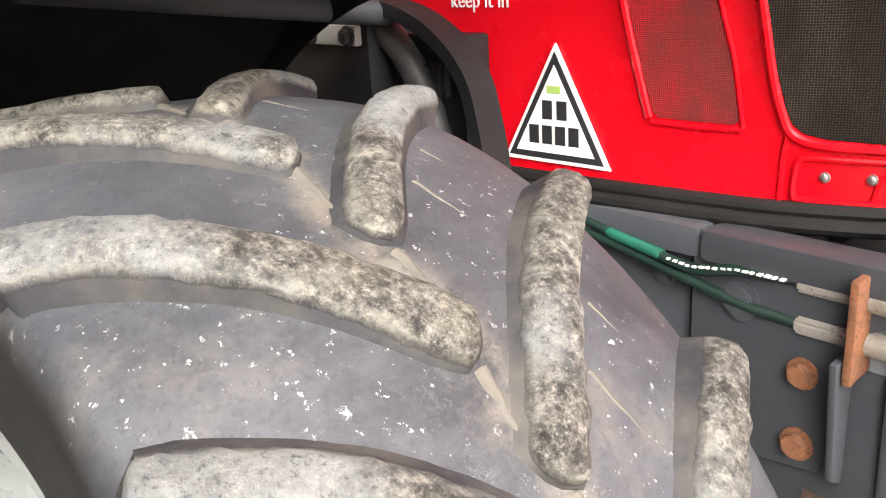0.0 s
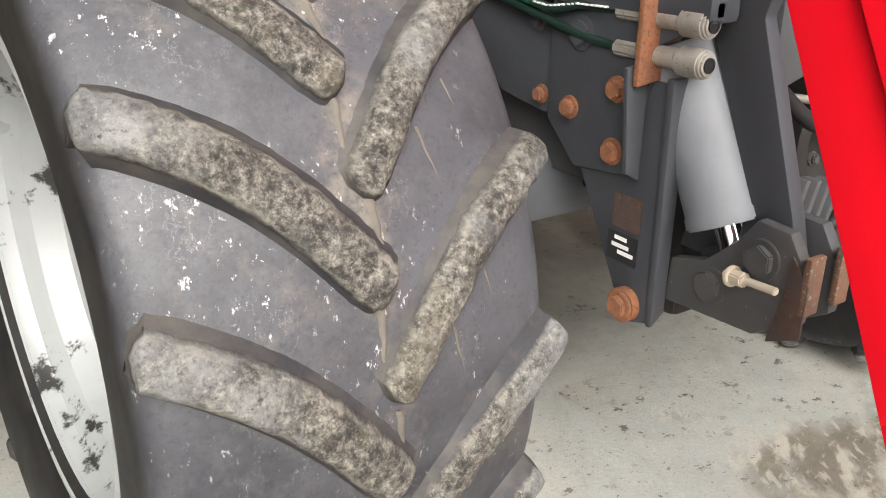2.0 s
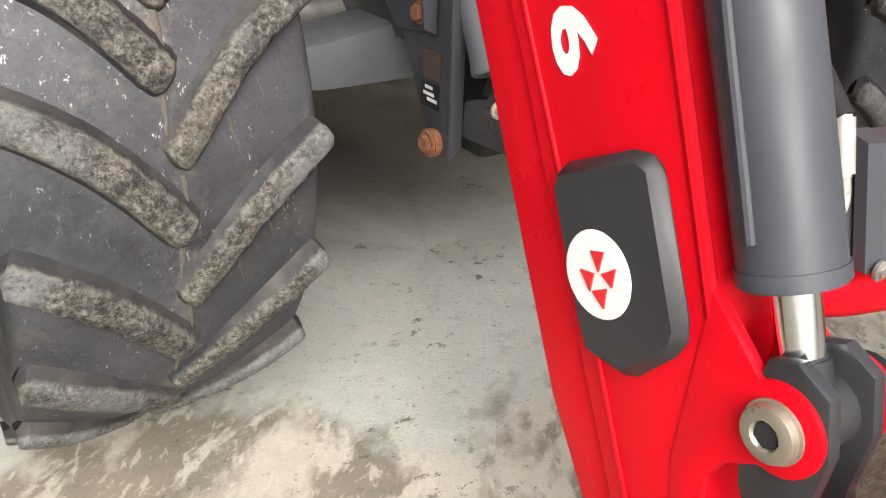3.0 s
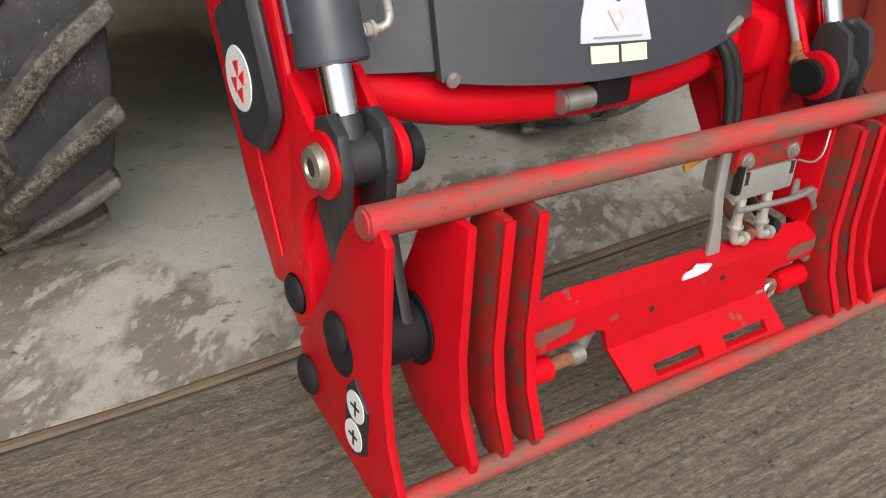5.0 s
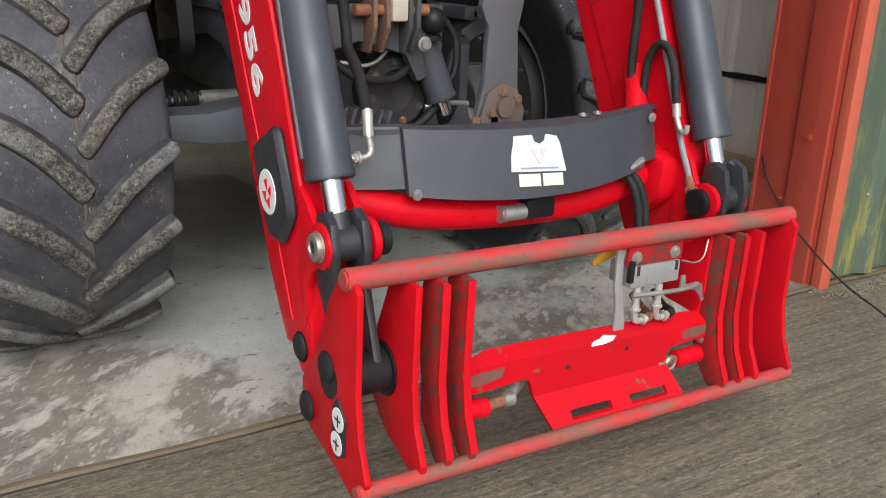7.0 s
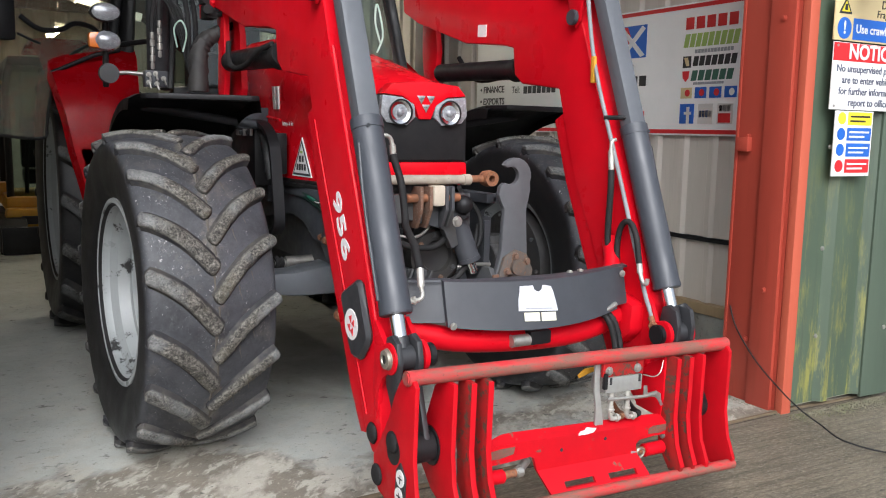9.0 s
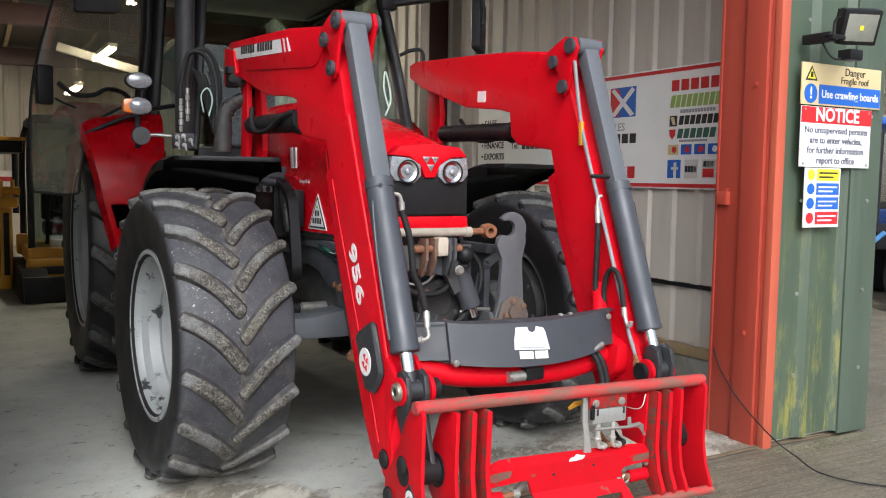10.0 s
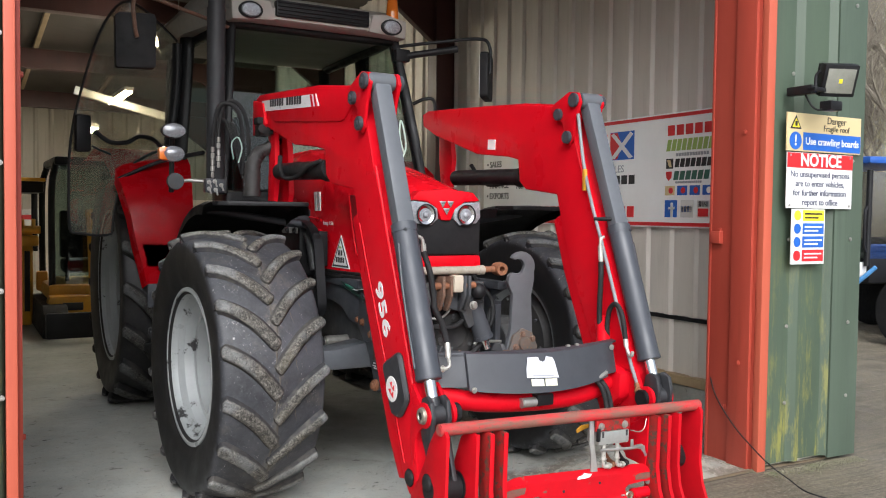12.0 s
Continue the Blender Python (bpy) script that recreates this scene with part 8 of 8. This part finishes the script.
# ---- further things ----


def excavator():
    e = empty("mini_excavator", (-0.92, 6.2, 0))
    tagged(e, "yellow mini excavator parked at the back of the shed", "excavator")
    for x in (-0.30, 0.62):
        part("track", prism([(-0.85, 0.10), (-0.75, 0.0), (0.75, 0.0), (0.85, 0.10), (0.85, 0.26), (0.72, 0.34), (-0.72, 0.34), (-0.85, 0.26)], 0, x, x + 0.24, 0.03), soft_black, e)
    part("blade", block((-0.30, -1.15, 0.05), (0.86, -1.08, 0.30), 0.02), black, e)
    part("body", block((-0.22, -0.45, 0.36), (0.80, 0.9, 0.52), 0.05), yellow, e)
    part("skirt", prism([(-0.20, 0.20), (0.16, 0.20), (0.20, 0.30), (0.18, 0.42), (-0.22, 0.42), (-0.24, 0.32)], 1, -0.62, -0.40, 0.03), yellow, e)
    part("badge_bar", block((-0.10, -0.63, 0.27), (0.10, -0.615, 0.35), 0.01), ink, e)
    for x, y in ((-0.17, -0.35), (0.62, -0.35), (-0.17, 0.75), (0.62, 0.75)):
        part("cab_post", hose([(x, y, 0.5), (x, y, 1.5), (x + (0.05 if x < 0 else -0.05), y * 0.95, 1.80)], 0.035, 10, 5), black, e)
    part("cab_roof", block((-0.15, -0.40, 1.77), (0.60, 0.85, 1.86), 0.03), black, e)
    part("windscreen", block((-0.15, -0.36, 0.52), (0.60, -0.35, 1.77), 0), screen_glass, e).visible_shadow = False
    part("seat", merge(block((0.0, 0.2, 0.6), (0.4, 0.6, 0.75), 0.04), block((0.0, 0.55, 0.75), (0.4, 0.68, 1.3), 0.04)), black, e)
    part("lever_frame", hose([(-0.02, -0.30, 0.55), (0.0, -0.30, 1.0), (0.06, -0.30, 1.08), (0.10, -0.30, 0.9)], 0.02, 8, 4), black, e)
    for x in (0.20, 0.31):
        part("boom", hose([(x, -0.50, 0.12), (x, -0.58, 0.5), (x - 0.01, -0.55, 0.95), (x - 0.02, -0.45, 1.30)], 0.04, 8, 4), yellow, e)
    part("swing_post", block((0.17, -0.62, 0.22), (0.36, -0.46, 0.66), 0.05), yellow, e)
    part("ram", rod((0.255, -0.62, 0.3), (0.25, -0.55, 1.1), 0.025), chrome, e)
    # a second, mostly hidden machine beside it
    f = empty("loader_machine", (-1.75, 7.0, 0))
    tagged(f, "yellow machine with a black canopy at the back wall", "machine")
    part("body", block((-0.6, -0.1, 0.35), (0.42, 1.2, 0.85), 0.06), black, f)
    part("canopy", block((-0.6, -0.25, 1.49), (0.66, 1.0, 1.62), 0.02), black, f)
    part("roof_edge", block((-0.62, -0.27, 1.62), (0.68, -0.2, 1.66), 0.01), yellow, f)
    for x in (-0.5, 0.62):
        part("canopy_post", rod((x, 0.5, 0.8), (x, 0.5, 1.5), 0.035), black, f)
    part("boom", hose([(0.45, -0.55, 0.05), (0.46, -0.62, 0.45), (0.46, -0.58, 0.80), (0.47, -0.5, 1.02)], 0.06, 8, 4), yellow, f)
    part("boom_head", merge(block((0.37, -0.62, 0.90), (0.58, -0.46, 1.02), 0.03), rod((0.34, -0.54, 1.08), (0.60, -0.54, 1.08), 0.045), rod((0.42, -0.56, 1.10), (0.42, -0.56, 1.2), 0.02), rod((0.53, -0.56, 1.10), (0.53, -0.56, 1.2), 0.02)), yellow, f)
    part("boom_ram", rod((0.455, -0.70, 0.2), (0.46, -0.64, 0.85), 0.028), soft_black, f)
    part("side_lamp", block((0.56, -0.5, 0.40), (0.68, -0.4, 0.62), 0.03), yellow, f)
    for x in (-0.6, 0.30):
        part("wheel", rod((x, 0.3, 0.33), (x + 0.22, 0.3, 0.33), 0.33, seg=32), soft_black, f)
    n = empty("name_board", (-0.98, 12.82, 1.15))
    tagged(n, "white name board with a red bar on the back wall", "sign")
    part("panel", block((-0.55, -0.01, -0.15), (0.38, 0.01, 0.15), 0.003), white, n)
    part("bar", block((-0.35, -0.014, -0.03), (0.20, -0.009, 0.05), 0), sign_red, n)


def blue_tractor():
    t = empty("compact_tractor", (7.30, 2.35, 0))
    t.scale = (0.8, 0.8, 0.8)
    t.rotation_euler = (0, 0, radians(-8))
    tagged(t, "blue tractor with glass cab parked beyond the shed corner", "tractor")
    part("cab_roof", block((-0.85, -0.8, 2.38), (0.85, 1.1, 2.48), 0.045), blue, t)
    for x in (-0.75, 0.75):
        for y in (-0.7, 1.0):
            part("cab_post", rod((x, y, 1.0), (x * 0.93, y * 0.95, 2.3), 0.04), black, t)
    for pts in (((-0.72, -0.69, 1.1), (0.72, -0.69, 1.1), (0.68, -0.66, 2.28), (-0.68, -0.66, 2.28)), ((-0.745, -0.68, 1.1), (-0.745, 0.98, 1.1), (-0.70, 0.94, 2.28), (-0.70, -0.64, 2.28))):
        bm = bmesh.new()
        bm.faces.new([bm.verts.new(p) for p in pts])
        bmesh.ops.solidify(bm, geom=bm.faces[:], thickness=0.006)
        part("window", bm, screen_glass, t).visible_shadow = False
    part("body", block((-0.7, -0.7, 0.75), (0.7, 1.1, 1.12), 0.06), black, t)
    part("bonnet", block((-0.35, -2.0, 0.85), (0.35, -0.7, 1.30), 0.10), blue, t)
    part("engine", block((-0.30, -1.9, 0.45), (0.30, -0.6, 0.85), 0.04), black, t)
    part("front_axle", block((-0.8, -1.5, 0.40), (0.8, -1.38, 0.52), 0.02), black, t)
    part("step_rail", rod((-0.98, -0.55, 0.62), (-0.80, -0.9, 1.0), 0.03), blue_light, t, "pale blue step rail")
    part("handle", hose([(-0.80, -0.72, 1.2), (-0.86, -0.75, 1.3), (-0.86, -0.75, 1.7), (-0.80, -0.72, 1.8)], 0.02), black, t)
    part("battery_box", block((-0.85, -0.65, 0.85), (-0.62, -0.2, 1.05), 0.02), white, t)
    for x in (-0.95, 0.70):
        part("rear_wheel", merge(rod((x, 0.6, 0.68), (x + 0.30, 0.6, 0.68), 0.68, seg=40, bevel=0.05)), soft_black, t)
        part("front_wheel", merge(rod((x + 0.02, -1.44, 0.45), (x + 0.25, -1.44, 0.45), 0.45, seg=36, bevel=0.04)), soft_black, t)
    part("fender", block((-0.98, 0.0, 1.32), (-0.62, 1.2, 1.42), 0.05), blue, t)


blue_light = mat("pale_blue", (0.10, 0.30, 0.62), 0.45)


def tree(at, height, seed, lean=0.0):
    rng = random.Random(seed)
    t = empty("tree", at)
    tagged(t, "bare leafless winter tree behind the yard", "tree", "bare trees")
    bm = bmesh.new()
    twig = bmesh.new()

    def limb(p, d, length, r, depth):
        target = bm if depth < 2 else twig
        n = 4
        ring_prev, q = None, Vector(p)
        seg = 7 if depth < 2 else 4
        for i in range(n + 1):
            rr = r * (1 - 0.55 * i / n)
            a, b = d.orthogonal().normalized(), d.cross(d.orthogonal()).normalized()
            ring = [target.verts.new(q + rr * (math.cos(2 * math.pi * k / seg) * a + math.sin(2 * math.pi * k / seg) * b)) for k in range(seg)]
            if ring_prev:
                for k in range(seg):
                    target.faces.new((ring_prev[k], ring_prev[(k + 1) % seg], ring[(k + 1) % seg], ring[k]))
            ring_prev = ring
            if depth < 5 and i >= (2 if depth == 0 else 1):
                for _ in range(2 if depth < 4 else 2):
                    side_ = Vector((rng.uniform(-1, 1), rng.uniform(-1, 1), rng.uniform(-0.25, 0.8)))
                    limb(q, (d * 0.7 + side_ * 0.9).normalized(), length * rng.uniform(0.45, 0.66), rr * 0.55, depth + 1)
            if i < n:
                d = (d + 0.16 * Vector((rng.uniform(-1, 1), rng.uniform(-1, 1), rng.uniform(-0.3, 0.9)))).normalized()
                q = q + d * (length / n)

    limb((0, 0, 0), Vector((lean, 0, 1)).normalized(), height * 0.5, height * 0.022, 0)
    part("trunk", bm, bark, t)
    part("crown", twig, bark, t, "fine bare twigs")
    return t


bark = worn("bark", (0.30, 0.265, 0.21), (0.20, 0.175, 0.14), 0.9, scale=8, spots=60)


def background():
    for k, (x, y, h, lean) in enumerate(((16.0, 8.6, 9.5, 0.1), (20.0, 11.8, 11.0, -0.1), (13.5, 6.0, 8.0, 0.0), (25.0, 15.5, 11.0, 0.05))):
        tree((x, y, 0), h, 11 + k, lean)
    rng = random.Random(5)
    vs, fs = [], []
    for k in range(15000):
        x = rng.uniform(13, 34)
        y = (x + 2) * 0.70 - 4.1 + rng.uniform(-4.0, 5.0)
        z = abs(rng.gauss(0, 1.6)) if k < 5000 else rng.uniform(0.3, 9.0)
        d = Vector((rng.uniform(-1, 1), rng.uniform(-1, 1), rng.uniform(0.1, 1.4))).normalized()
        a = d.orthogonal().normalized() * rng.uniform(0.005, 0.012)
        q = Vector((x, y, z))
        L = rng.uniform(0.5, 1.5)
        b = d.cross(a)
        i = len(vs)
        vs += [q + a, q - a * 0.5 + b, q - a * 0.5 - b, q + d * L]
        fs += [(i, i + 1, i + 3), (i + 1, i + 2, i + 3), (i + 2, i, i + 3)]
    me = bpy.data.meshes.new("hedge")
    me.from_pydata(vs, [], fs)
    me.materials.append(hedge_brown)
    h = new("hedge", me)
    tagged(h, "tangled bare brown hedge and scrub beyond the yard", "hedge", kind="stuff")


hedge_brown = worn("hedge_brown", (0.44, 0.39, 0.27), (0.30, 0.28, 0.17), 0.9, scale=1, spots=20)

yard()
shed()
for lamp_at, lamp_len, lamp_yaw in (((0.02, 8.6, 2.86), 1.5, 90), ((-0.25, 9.6, 2.46), 1.3, 90), ((0.12, 6.2, 3.3), 1.9, 90)):
    strip_light(lamp_at, lamp_len, lamp_yaw)
cream_girder()
tractor_wheels()
bonnet()
chassis()
front_linkage()
mudguards()
cab()
for s_ in (-1, 1):
    loader_arm(s_)
settle_boom()
cross_beam()
carriage()
wall_signs()
floodlight()
sales_board()
ground_cable()
foot_debris()
excavator()
blue_tractor()
background()
